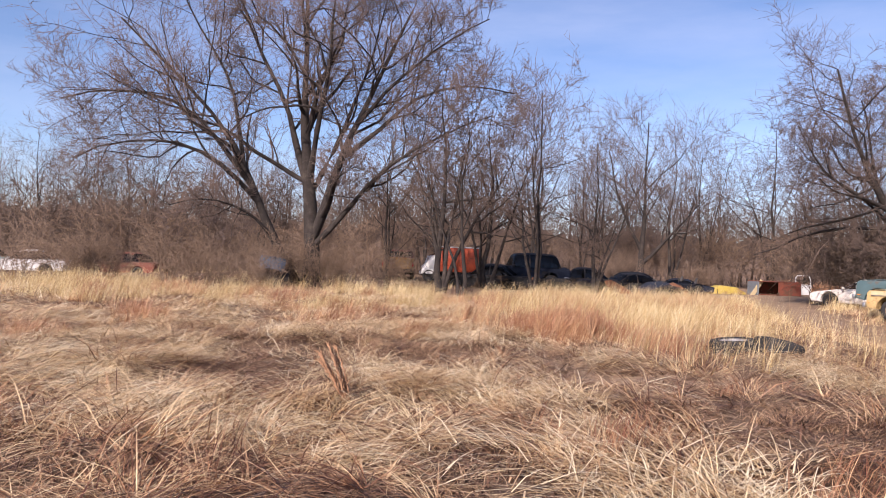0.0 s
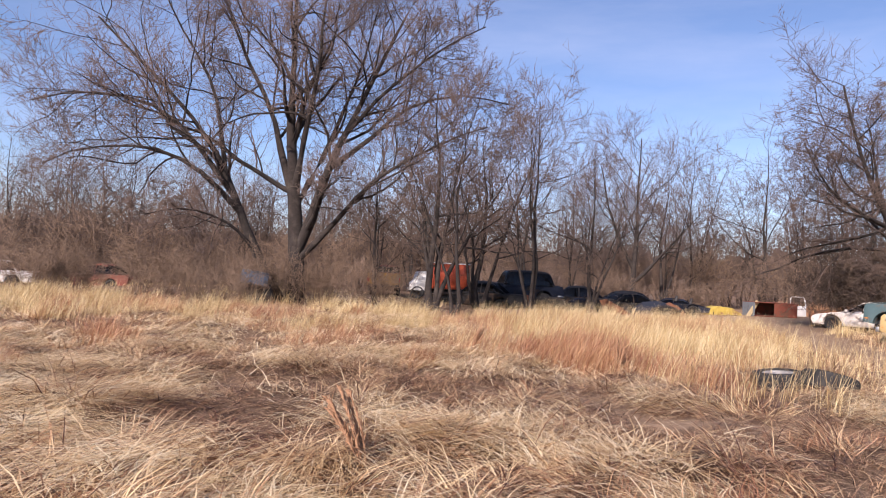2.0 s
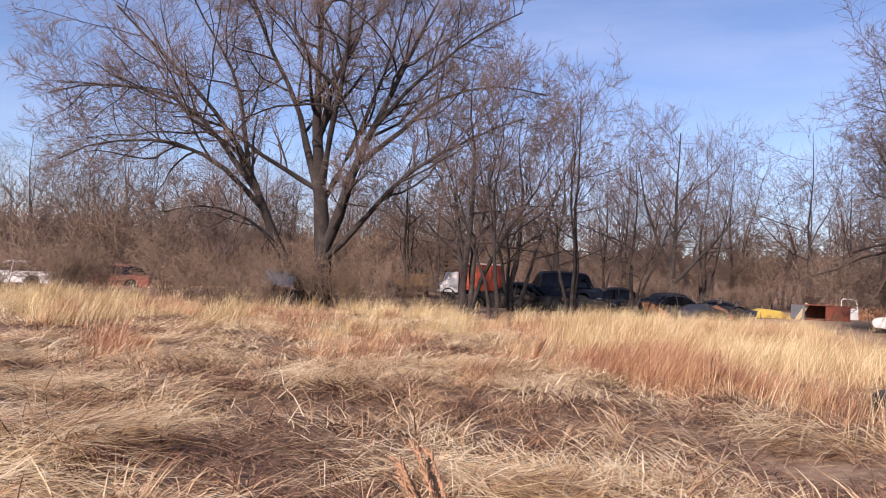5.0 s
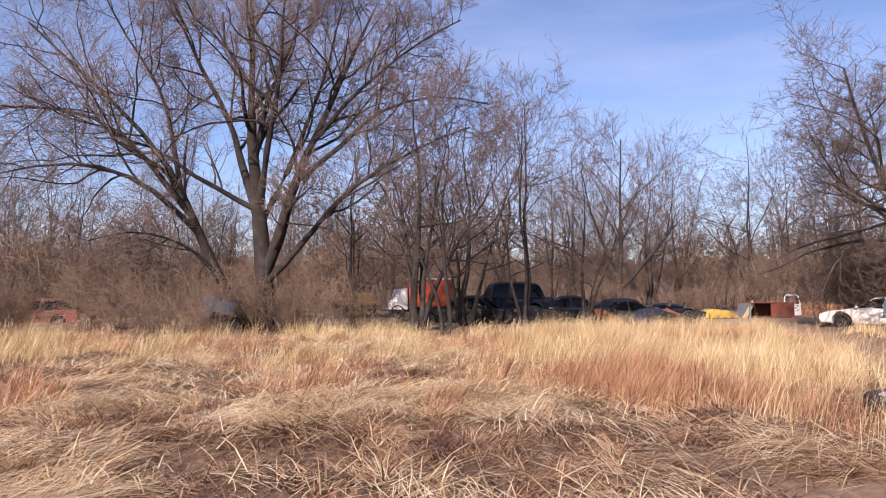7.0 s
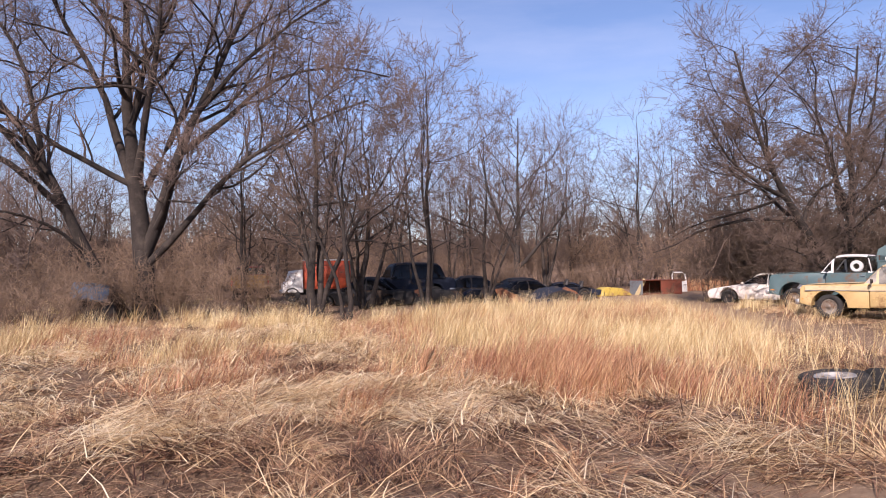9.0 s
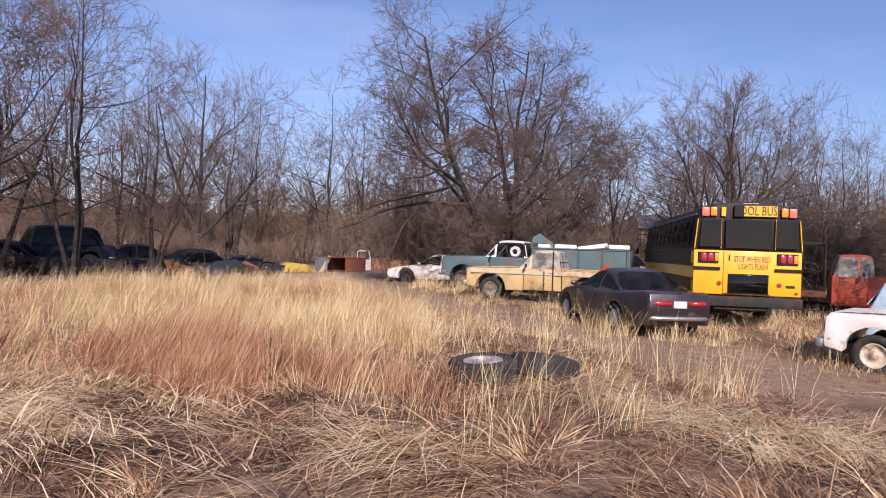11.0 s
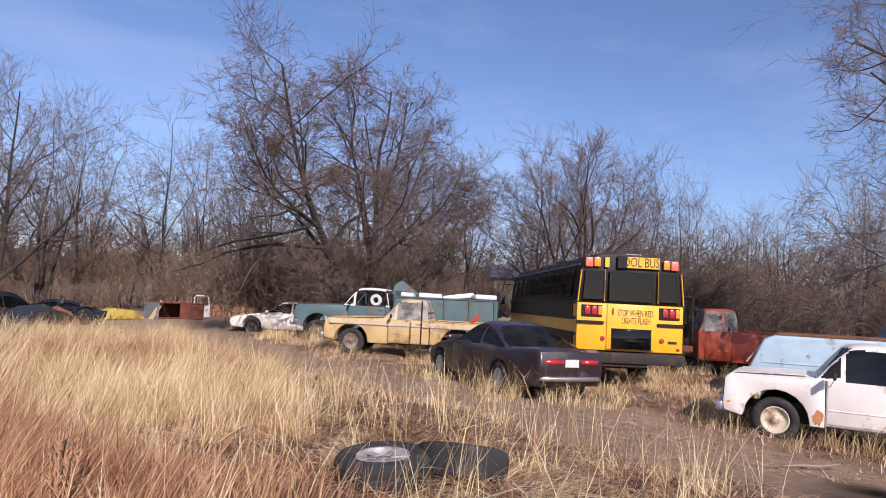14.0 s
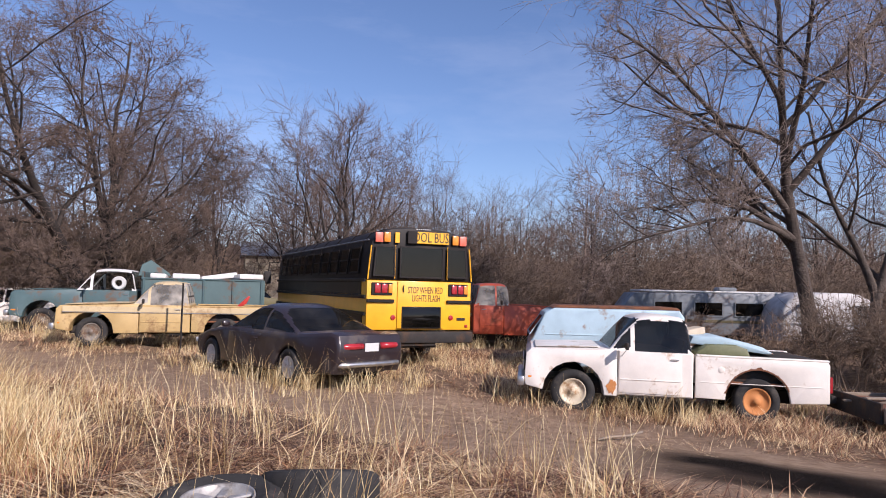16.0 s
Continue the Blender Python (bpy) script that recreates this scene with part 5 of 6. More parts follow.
    part("dashboard", box(0.26, 2 * half - 0.2, 0.2, (cowl - 0.10, 0, belt - 0.02), 0.04, 2), INTERIOR, th)
    steering(th, cowl - 0.32, 0.38, belt + 0.02)
    # front end
    part("bumper", box(0.12, 2 * half - 0.02, 0.16, (nose + 0.06, 0, sill + 0.16), 0.03, 2), CHROME, th, "dull chrome bumper")
    g = part("grille", box(0.03, 2 * half - 0.5, 0.24, (nose + 0.004, 0, belt - 0.33), 0.01), STEEL_DARK, th)
    for k in range(4):
        part("slat", box(0.02, 2 * half - 0.54, 0.018, (nose + 0.024, 0, belt - 0.42 + 0.06 * k), 0.004), CHROME, g)
    for s in (1, -1):
        part("headlight", lathe([(0.001, 0.02), (0.07, 0.012), (0.085, 0)], 16), WHITE_LENS, th).matrix_basis = pose(nose + 0.012, s * (half - 0.17), belt - 0.33, 0, 0, -90)
        part("side_marker", box(0.12, 0.012, 0.035, (nose - 0.12, s * (half + 0.001) * 0.945, sill + 0.24), 0.004), AMBER_LENS, th)
    # chassis and inner wings, dark
    part("chassis", box(nose - tail - 0.5, 1.1, 0.22, ((nose + tail) / 2, 0, 0.42), 0.02), STEEL_DARK, th)
    if bed:
        bx0, bx1 = cab - 0.03, tail
        bm_ = bed_mat or body
        rail = belt - 0.05
        side = [(bx0, sill + 0.04), (bx0, rail), (bx1 + 0.03, rail), (bx1, rail - 0.06), (bx1, sill + 0.05), (xr - arch, sill + 0.02)] + arc(xr, sill + 0.03, arch, 176, 4, 10)[0:] + [(xr + arch, sill + 0.03)]
        for s in (1, -1):
            b_ = part("bed_side", prism(side, s * (half - 0.07), s * half, 0.022, 2), bm_, th)
            part("bed_rail", box(bx0 - bx1 - 0.02, 0.10, 0.035, ((bx0 + bx1) / 2, s * (half - 0.05), rail + 0.012), 0.012), bm_, b_)
            part("fuel_cap", lathe([(0.001, s * 0.006), (0.045, s * 0.006), (0.055, 0)], 16, (bx0 - 0.40, s * (half + 0.001), rail - 0.20)), bm_, b_)
            part("tail_light", box(0.05, 0.10, 0.26, (bx1 - 0.012, s * (half - 0.052), rail - 0.36), 0.01), RED_LENS, th, "red tail light")
            part("wheel_housing", box(0.95, 0.18, 0.28, (xr, s * (half - 0.24), sill + 0.36), 0.05, 2), STEEL_DARK, th)
        part("bed_floor", box(bx0 - bx1 - 0.06, 2 * half - 0.12, 0.04, ((bx0 + bx1) / 2, 0, 0.64), 0.005), RUST, th)
        part("bed_front", box(0.04, 2 * half - 0.12, rail - 0.6, (bx0 - 0.03, 0, (rail + 0.6) / 2), 0.008), bm_, th)
        part("tailgate", box(0.05, 2 * half - 0.22, rail - 0.58, (bx1 + 0.02, 0, (rail + 0.58) / 2), 0.015), bm_, th)
        part("rear_bumper", box(0.10, 2 * half - 0.1, 0.12, (bx1 - 0.07, 0, sill + 0.12), 0.02), STEEL_DARK, th)
    for i, (x, s) in enumerate(((xf, 1), (xf, -1), (xr, 1), (xr, -1))):
        wheel(th, x, s * (half - 0.13), r, r, 0.21, rims[i // 2])
    if lip:
        for s in (1, -1):
            part("arch_lip", rod([(x, s * (half - 0.004), z) for x, z in arc(xr, sill + 0.03, arch + 0.012, 158, 22, 12)], 0.016, 5), lip, th, "rusted wheel-arch lip")
            rg = np.random.default_rng(17)
            rim_ = arc(xr, sill + 0.03, arch + 0.002, 170, 12, 24)
            rag = [(xr + (arch + 0.006 + 0.05 * rg.random() ** 2) * math.cos(radians(a_)), sill + 0.03 + (arch + 0.006 + 0.05 * rg.random() ** 2) * math.sin(radians(a_))) for a_ in np.linspace(12, 150, 26)]
            part("arch_rust", prism(rim_ + rag, s * half, s * (half + 0.004), 0), RUST, th, "ragged rust round the wheel arch")
            blot = [(cowl + 0.10 + (0.05 + 0.05 * rg.random()) * math.cos(radians(a_)), sill + 0.15 + (0.08 + 0.07 * rg.random()) * math.sin(radians(a_))) for a_ in range(0, 360, 15)]
            part("fender_rust", prism(blot, s * half, s * (half + 0.004), 0), RIM_RUST, th, "rust blotch on the lower fender")
            part("body_crease", box(cab - tail - 0.2, 0.010, 0.012, ((cab + tail) / 2, s * (half + 0.002), sill + 0.30), 0.003), body, th)
    if stripe:
        for s in (1, -1):
            part("side_stripe", box(nose - tail - 0.35, 0.010, 0.13, ((nose + tail) / 2, s * (half + 0.006), belt - 0.14), 0.004), stripe, th, "cream side stripe")
            part("trim_line", box(nose - tail - 0.35, 0.014, 0.016, ((nose + tail) / 2, s * (half + 0.008), belt - 0.215), 0.003), CHROME, th)
    part("front_axle", rod([(xf, -half + 0.2, r), (xf, half - 0.2, r)], 0.05, 8), STEEL_DARK, th)
    part("rear_axle", rod([(xr, -half + 0.2, r), (xr, half - 0.2, r)], 0.06, 8), STEEL_DARK, th)
    return th


def sedan(name, m, label, body, roof, glass, wb=2.8, front=0.95, rear=1.05, half=0.90, sill=0.22, belt=0.90, top=1.36, xbf=0.75, xtf=0.15, xtr=-0.95, xbr=-1.65,
          splits=(-0.35,), r=0.32, arch=0.40, rims=ALLOY, group="", category="car", spokes=0, nose_h=0.66, tail_h=0.92, wheels=True, rear_lights=True, plan=0.10, soft_edge=0.06):
    """A car, forward along x, origin on the ground between the axles."""
    th = thing(name, m, label, category, group)
    xf, xr, nose, tail = wb / 2, -wb / 2, wb / 2 + front, -wb / 2 - rear
    ol = ([(nose - 0.10, sill + 0.02), (nose, sill + 0.18), (nose - 0.02, nose_h - 0.10), (nose - 0.16, nose_h), (xf + 0.1, belt - 0.09), (xbf + 0.1, belt - 0.01), (xbf, belt), (xbr, belt),
           (xbr - 0.08, belt + 0.005), (tail + 0.22, tail_h + 0.01), (tail + 0.06, tail_h - 0.04), (tail, tail_h - 0.22), (tail + 0.02, sill + 0.24), (tail + 0.14, sill + 0.06), (xr - arch, sill + 0.02)] +
          arc(xr, sill + 0.06, arch, 176, 4, 10)[::1] + [(xr + arch, sill), (xf - arch, sill)] + arc(xf, sill + 0.06, arch, 176, 4, 10) + [(xf + arch, sill + 0.01)])
    tum = lambda x, y, z: y * (1 - 0.07 * max(0, (z - 0.62) / 0.35) ** 2) * (1 - plan * max(0, (abs(x) - wb / 2) / 0.95) ** 2)
    bd = part("body", prism(ol, -half, half, soft_edge, 3, tum), body, th)
    for s in (1, -1):
        x0, x1 = xbf - 0.10, splits[0] if splits else xbr + 0.3
        d = part("door", prism([(x0, sill + 0.10), (x0 - 0.02, belt - 0.07), (x1 + 0.02, belt - 0.07), (x1, sill + 0.10)], s * (half - 0.05), s * (half + 0.003), 0.012, 2, tum), body, th)
        part("door_handle", box(0.14, 0.02, 0.028, (x1 + 0.16, s * (half - 0.005), belt - 0.16), 0.008), body, d)
        mr_ = part("side_mirror", box(0.12, 0.16, 0.11, (xbf - 0.12, s * (half + 0.05), belt + 0.05), 0.04, 2), body, th)
        part("headlight", box(0.06, 0.34, 0.10, (nose - 0.07, s * (half - 0.30), nose_h - 0.12), 0.02), WHITE_LENS, th)
    cabin(th, xbf, xtf, xtr, xbr, belt - 0.03, top, half - 0.07, half - 0.22, body, glass, splits=splits, roof_mat=roof)
    part("seat", prism([(-0.5, 0.4), (0.1, 0.42), (0.1, 0.55), (-0.3, 0.58), (-0.5, 1.1), (-0.6, 1.1)], -half + 0.2, half - 0.2, 0.05, 2), INTERIOR, th)
    part("rear_seat", prism([(-1.3, 0.4), (-0.75, 0.45), (-0.75, 0.55), (-1.1, 0.6), (-1.3, 1.0), (-1.38, 1.0)], -half + 0.2, half - 0.2, 0.05, 2), INTERIOR, th)
    steering(th, 0.36, 0.36, 0.92)
    part("chassis", box(nose - tail - 0.6, 1.1, 0.2, ((nose + tail) / 2, 0, 0.34), 0.02), STEEL_DARK, th)
    if rear_lights:
        wt = half * (1 - plan * (rear / 0.95) ** 2)          # half width of the tail
        for s in (1, -1):
            part("tail_light", rod([(tail + 0.01, s * 0.19, tail_h - 0.22), (tail + 0.01, s * (wt - 0.24), tail_h - 0.22), (tail + 0.04, s * (wt - 0.13), tail_h - 0.22), (tail + 0.10, s * (wt - 0.06), tail_h - 0.22)], 0.055, 8), RED_LENS, th, "red wrap-round tail light", smooth=True)
        part("licence_plate", box(0.012, 0.29, 0.14, (tail - 0.004, 0, tail_h - 0.24), 0.003), PLATE, th, "pale licence plate")
        bump = [(0.34, wt + 0.06), (0.12, wt - 0.01), (0.03, wt - 0.09), (0.0, wt - 0.22)]
        part("bumper_strip", rod([(tail + x, y, sill + 0.21) for x, y in bump] + [(tail + x, -y, sill + 0.21) for x, y in bump[::-1]], 0.045, 8), CHROME, th, "pale bumper strip", smooth=True)
    if wheels:
        for x, s in ((xf, 1), (xf, -1), (xr, 1), (xr, -1)):
            wheel(th, x, s * (half - 0.095), r, r, 0.2, rims, spokes)
    return th


# ================= school bus =================
def school_bus(m):
    th = thing("school_bus", m, "yellow and black retired school bus seen from its tail", "bus")
    H, L = 1.20, 9.6
    sec = [(-H, 0.74), (-H, 1.95), (-H + 0.03, 2.40), (-H + 0.10, 2.72), (-H + 0.26, 2.90), (-H + 0.55, 3.00), (0, 3.05)]
    sec = sec + [(-y, z) for y, z in sec[-2::-1]]

    def shell(outline, x0, x1, bev):
        bm = bmesh.new()
        f = bm.faces.new([bm.verts.new((x0, y, z)) for y, z in outline])
        r = bmesh.ops.extrude_face_region(bm, geom=[f])
        bmesh.ops.translate(bm, vec=(x1 - x0, 0, 0), verts=[v for v in r["geom"] if isinstance(v, bmesh.types.BMVert)])
        bmesh.ops.recalc_face_normals(bm, faces=bm.faces)
        if bev:
            e_ = [e for e in bm.edges if abs(e.verts[0].co.x - e.verts[1].co.x) < 1e-6]
            bmesh.ops.bevel(bm, geom=e_, offset=bev, segments=2, affect="EDGES", profile=0.5)
        return bm
    lowsec = [(-H, 0.86), (-H, 1.90), (H, 1.90), (H, 0.86)]
    part("body", shell(lowsec, 0.0, L, 0.05), PAINT_BUS, th, "school-bus yellow lower body")
    upsec = [(y * 0.992, z) for y, z in sec if z > 1.0]
    upsec[0], upsec[-1] = (-H + 0.012, 1.902), (H - 0.012, 1.902)
    part("upper_body", shell(upsec, 0.04, L, 0.05), PAINT_BLACK, th, "black-painted upper body and roof")
    # roof ribs
    for i in range(8):
        x = 0.6 + i * 1.2
        part("roof_rib", rod([(x, y * 1.0, z + 0.004) for y, z in sec[2:-2]], 0.014, 4), PAINT_BLACK, th)
    # black side skins over the yellow, with a yellow stripe left between rails
    for s in (1, -1):
        part("side_panel", box(L - 0.5, 0.02, 0.30, (L / 2 + 0.1, s * (H + 0.006), 1.74), 0.005), PAINT_BLACK, th)
        part("drip_rail", box(L - 0.3, 0.03, 0.03, (L / 2, s * (H - 0.07), 2.74), 0.008), PAINT_GREY, th, "thin pale drip rail")
        part("skirt_panel", box(L - 0.3, 0.02, 0.30, (L / 2 + 0.1, s * (H + 0.006), 1.03), 0.005), PAINT_BLACK, th)
        for z in (1.20, 1.55, 1.90):
            part("rub_rail", box(L - 0.1, 0.05, 0.075, (L / 2, s * (H + 0.02), z), 0.012), PAINT_BLACK, th, "black rub rail")
        for i in range(10):
            x = 0.55 + i * 0.86
            z0, z1 = 2.04, 2.62
            q = [(x, s * (H + 0.012), z0), (x, s * (H - 0.045), z1), (x + 0.72, s * (H - 0.045), z1), (x + 0.72, s * (H + 0.012), z0)]
            w_ = window(th, q if s < 0 else q[::-1], 0.04, PAINT_BLACK, GLASS_DARK, "side_window", 0.02)
            part("sash_bar", box(0.68, 0.02, 0.03, (x + 0.36, s * (H - 0.008), 2.34), 0.005), STEEL_DARK, w_)
    # rear: local x = 0, looking forward; left of the view is y > 0
    back = -0.012
    for y0, y1 in ((0.60, 1.08), (-1.08, -0.60)):
        window(th, [(back, y1, 1.98), (back, y1 - 0.05, 2.62), (back, y0, 2.62), (back, y0, 1.98)] if y0 > 0 else [(back, y1, 1.98), (back, y1, 2.62), (back, y0 + 0.05, 2.62), (back, y0, 1.98)],
               0.03, PAINT_BLACK, GLASS_DARK, "rear_side_window", 0.02)
        part("window_trim", box(0.02, 0.018, 0.70, (back - 0.004, y0 if y0 > 0 else y1, 2.29), 0.004), PAINT_BUS, th)
    part("corner_trim", rod([(-0.004, 1.185, 1.92), (-0.004, 1.12, 2.62)], 0.014, 5), PAINT_BUS, th)
    part("corner_trim", rod([(-0.004, -1.185, 1.92), (-0.004, -1.12, 2.62)], 0.014, 5), PAINT_BUS, th)
    door = part("emergency_door", box(0.03, 1.06, 0.99, (-0.014, 0.0, 1.395), 0.012, 2), PAINT_BUS, th, "yellow emergency door")
    window(door, [(-0.02, 0.50, 1.96), (-0.02, 0.50, 2.63), (-0.02, -0.50, 2.63), (-0.02, -0.50, 1.96)], 0.03, PAINT_BLACK, GLASS_DARK, "door_window", 0.02)
    part("lower_window", box(0.02, 0.86, 0.42, (-0.034, -0.02, 1.13), 0.02, 2), GLASS_DARK, door)
    part("lower_window_backing", box(0.01, 0.90, 0.46, (-0.030, -0.02, 1.13), 0.02), PAINT_BLACK, door)
    part("latch_handle", rod([(-0.05, 0.40, 1.66), (-0.06, 0.41, 1.74), (-0.05, 0.40, 1.80)], 0.012, 5), STEEL_DARK, door)
    facing = Matrix(((0, 0, -1, -0.032), (-1, 0, 0, 0), (0, 1, 0, 0), (0, 0, 0, 1)))
    put = lambda y, z, x=-0.032: Matrix.Translation((x + 0.032, y, z)) @ facing
    text_part("STOP WHEN RED", 0.138, put(-0.10, 1.70) @ Matrix.Diagonal((0.74, 1.45, 1, 1)), LETTER, door)
    text_part("LIGHTS FLASH", 0.138, put(-0.12, 1.53) @ Matrix.Diagonal((0.74, 1.45, 1, 1)), LETTER, door)
    for s in (1, -1):
        yb = s * 0.87
        lamp = part("tail_light_panel", box(0.03, 0.46, 0.26, (-0.012, yb, 1.72), 0.01), PAINT_BLACK, th)
        part("red_lamp", box(0.04, 0.13, 0.19, (-0.03, yb + 0.10, 1.73), 0.02, 2), RED_LENS, lamp)
        part("brake_lamp", box(0.04, 0.13, 0.19, (-0.03, yb - 0.05, 1.73), 0.02, 2), RED_LENS, lamp)
        part("amber_lamp", box(0.04, 0.09, 0.19, (-0.03, yb - 0.18 if s > 0 else yb - 0.175, 1.73), 0.02, 2), AMBER_LENS, lamp)
        part("rub_rail", box(0.05, 0.60, 0.07, (-0.024, s * 0.90, 1.47), 0.012), PAINT_BLACK, th, "black rub rail")
        part("reflector", lathe([(0.001, -0.03), (0.05, -0.025), (0.055, 0)], 14), RED_LENS, th).matrix_basis = pose(-0.004, s * 0.66 - 0.05, 1.13, 0, 0, -90)
        # flashing lamps of the top band
        part("warning_lamp", box(0.05, 0.17, 0.21, (-0.01, s * 0.96, 2.79), 0.04, 2), material("faded_red_lens", (0.75, 0.16, 0.10), 0.35, 0, 0.2, 10, 0.05, 60) if s > 0 else bpy.data.materials["faded_red_lens"], th, "faded red warning lamp")
        part("warning_lamp", box(0.05, 0.15, 0.21, (-0.01, s * 0.78, 2.80), 0.04, 2), AMBER_LENS, th, "amber warning lamp")
    part("marker_panel", box(0.03, 0.10, 0.22, (-0.006, 0.56, 2.80), 0.005), PAINT_BUS, th)
    sign = part("sign_panel", box(0.04, 0.84, 0.25, (-0.012, -0.20, 2.82), 0.01), PAINT_BUS, th, "yellow roof sign partly painted out")
    text_part("OOL BUS", 0.27, put(-0.20, 2.82, -0.036) @ Matrix.Diagonal((0.74, 1.1, 1, 1)), LETTER, sign)
    part("painted_patch", box(0.045, 0.22, 0.27, (-0.018, 0.225, 2.82), 0.008), PAINT_BLACK, sign)
    for k in range(7):
        part("clearance_mark", box(0.02, 0.035, 0.018, (0.05, 0.10 - 0.05 * k, 3.005), 0.004), PLATE, th)
    part("oval_vent", box(0.02, 0.20, 0.06, (-0.006, -0.95, 1.10), 0.028, 2), STEEL_DARK, th)
    part("small_reflector", box(0.02, 0.07, 0.06, (-0.006, -1.08, 0.95), 0.02, 2), RED_LENS, th)
    part("bumper", box(0.16, 2.40, 0.24, (-0.05, 0, 0.72), 0.03, 2), STEEL_DARK, th, "black rear bumper")
    part("chassis", box(L - 1, 1.2, 0.3, (L / 2, 0, 0.60), 0.02), STEEL_DARK, th)
    for x in (2.4, 7.8):
        for s in (1, -1):
            wheel(th, x, s * 0.98, 0.49, 0.49, 0.27, STEEL_DARK)
    part("side_lamp_arm", rod([(L - 0.1, H, 2.5), (L + 0.1, H + 0.28, 2.5), (L + 0.1, H + 0.30, 2.1)], 0.02, 5), STEEL_DARK, th)
    part("side_mirror", box(0.05, 0.22, 0.42, (L + 0.1, H + 0.32, 2.0), 0.03, 2), STEEL_DARK, th)
    # something round left behind the rear glass
    part("ring", rod([(0.35, 0.02 + 0.13 * math.cos(k * math.pi / 8), 2.02 + 0.12 * math.sin(k * math.pi / 8)) for k in range(17)], 0.014, 5), PLATE, th)
    return th


school_bus(pose(15.35, 14.72, -0.24, 0, 0, 42))

# ================= pickups and cars =================
pickup("white_pickup", pose(14.33, 9.95, -0.53, 0, -0.9, 101.5), "dull white old pickup with rusty wheel arches on flat tyres", PAINT_WHITE, PAINT_WHITE, PAINT_WHITE, (RIM_CREAM, RIM_RUST),
       wb=2.92, cowl=0.74, cab=-0.46, xtf=0.44, xtr=-0.38, top=1.66, hood_drop=0.03, glass=GLASS_SMOKED, lip=RUST)
pickup("tan_pickup", pose(16.55, 22.25, -0.10, 0, 0, 123), "faded tan and cream old pickup parked in dry grass", PAINT_TAN, PAINT_CREAM, PAINT_CREAM, (RIM_DULL, RIM_DULL), wb=3.1, front=0.82, rear=1.3, belt=1.06,
       top=1.62, cowl=0.48, cab=-0.71, xtf=0.20, xtr=-0.58, bed_mat=PAINT_TAN, hood_mat=PAINT_CREAM, stripe=PAINT_CREAM, glass=GLASS_PALE, hood_drop=0.04)
teal = pickup("teal_truck", pose(18.62, 25.75, -0.10, 0, 0, 123), "faded teal old truck with a white cab roof", PAINT_TEAL, PAINT_WHITE2, PAINT_WHITE2, (RIM_DULL, STEEL_DARK), wb=3.6, front=0.85, rear=1.3,
              belt=1.36, sill=0.50, top=1.96, cowl=0.75, cab=-0.70, xtf=0.48, xtr=-0.55, r=0.40, arch=0.5, bed=False, glass=GLASS, open_window=True, hood_drop=0.05)
for s in (1, -1):
    b1 = part("bed_side", prism([(-0.85, 0.95), (-0.85, 1.72), (-4.3, 1.72), (-4.3, 0.95)], s * 1.00, s * 1.06, 0.015, 1), PAINT_TEAL_PALE, teal)
    part("bed_rail", box(3.5, 0.10, 0.05, (-2.57, s * 1.04, 1.72), 0.012), PAINT_TEAL, b1)
    for k in range(5):
        part("bed_post", box(0.07, 0.04, 0.72, (-0.9 - 0.84 * k, s * 1.08, 1.34), 0.01), PAINT_TEAL, b1)
part("bed_floor", box(3.45, 2.1, 0.08, (-2.57, 0, 0.95), 0.01), RUST, teal)
part("bed_front", box(0.06, 2.1, 0.95, (-0.86, 0, 1.45), 0.01), PAINT_TEAL, teal)
part("tailgate", box(0.06, 2.1, 0.78, (-4.32, 0, 1.34), 0.01), PAINT_TEAL_PALE, teal)
part("spare_tyre", lathe([(0.16, -0.1), (0.28, -0.11), (0.33, -0.06), (0.33, 0.06), (0.28, 0.11), (0.16, 0.1), (0.16, -0.1)], 20), PLATE, teal, "white round drum inside the cab").matrix_basis = pose(-0.15, 0.62, 1.56) @ Matrix.Diagonal((0.62, 0.8, 0.62, 1))

sedan("dark_coupe", pose(13.5, 16.75, -0.22, 0, 0, 62), "dusty dark plum two-door car with red tail lights", PAINT_MAROON, PAINT_MAROON, GLASS_SMOKED, wb=2.9, front=1.0, rear=1.15, half=0.93,
      belt=0.91, top=1.35, xbf=0.85, xtf=0.10, xtr=-0.75, xbr=-1.72, splits=(-0.50,), spokes=10, tail_h=0.95, arch=0.40, plan=0.19, soft_edge=0.13)


TM = teal.matrix_basis
for i, (x, y, sx, sz, tip) in enumerate(((-1.25, 0.5, 0.45, 0.35, 0), (-2.0, 0.5, 0.8, 0.35, 0), (-2.9, 0.3, 1.1, 0.55, 8), (-3.8, 0.4, 0.8, 0.45, 0))):
    bm = box(sx, 0.7, 0.16, (0, 0, 0), 0.05, 2)
    for v in bm.verts:
        v.co.z += 0.05 * noise.noise(v.co * 3 + Vector((i * 5, 0, 0)))
    o = part("foam_slab", bm, PAINT_WHITE2, None)
    o.matrix_basis = TM @ pose(x, y, 1.76 + 0.02 * i, 4, tip, i * 9)
    tagged(o, "chalky white foam slab lying in the truck bed", "foam slab", "slabs in the truck bed")
o = part("scrap_fill", box(3.2, 1.9, 0.70, (0, 0, 0), 0.08, 2), STEEL_DARK, None)
o.matrix_basis = TM @ pose(-2.57, 0, 1.345)
tagged(o, "dark scrap filling the truck bed", "scrap metal")
o = part("teal_fender", prism([(0, 0), (0.1, 0.35), (0.35, 0.5), (0.9, 0.1), (0.95, 0.0), (0.5, 0.12), (0.3, 0.0)], -0.05, 0.05, 0.01, 1), PAINT_TEAL_PALE, None)
o.matrix_basis = TM @ pose(-0.55, -0.2, 1.80, 0, 0, 180)
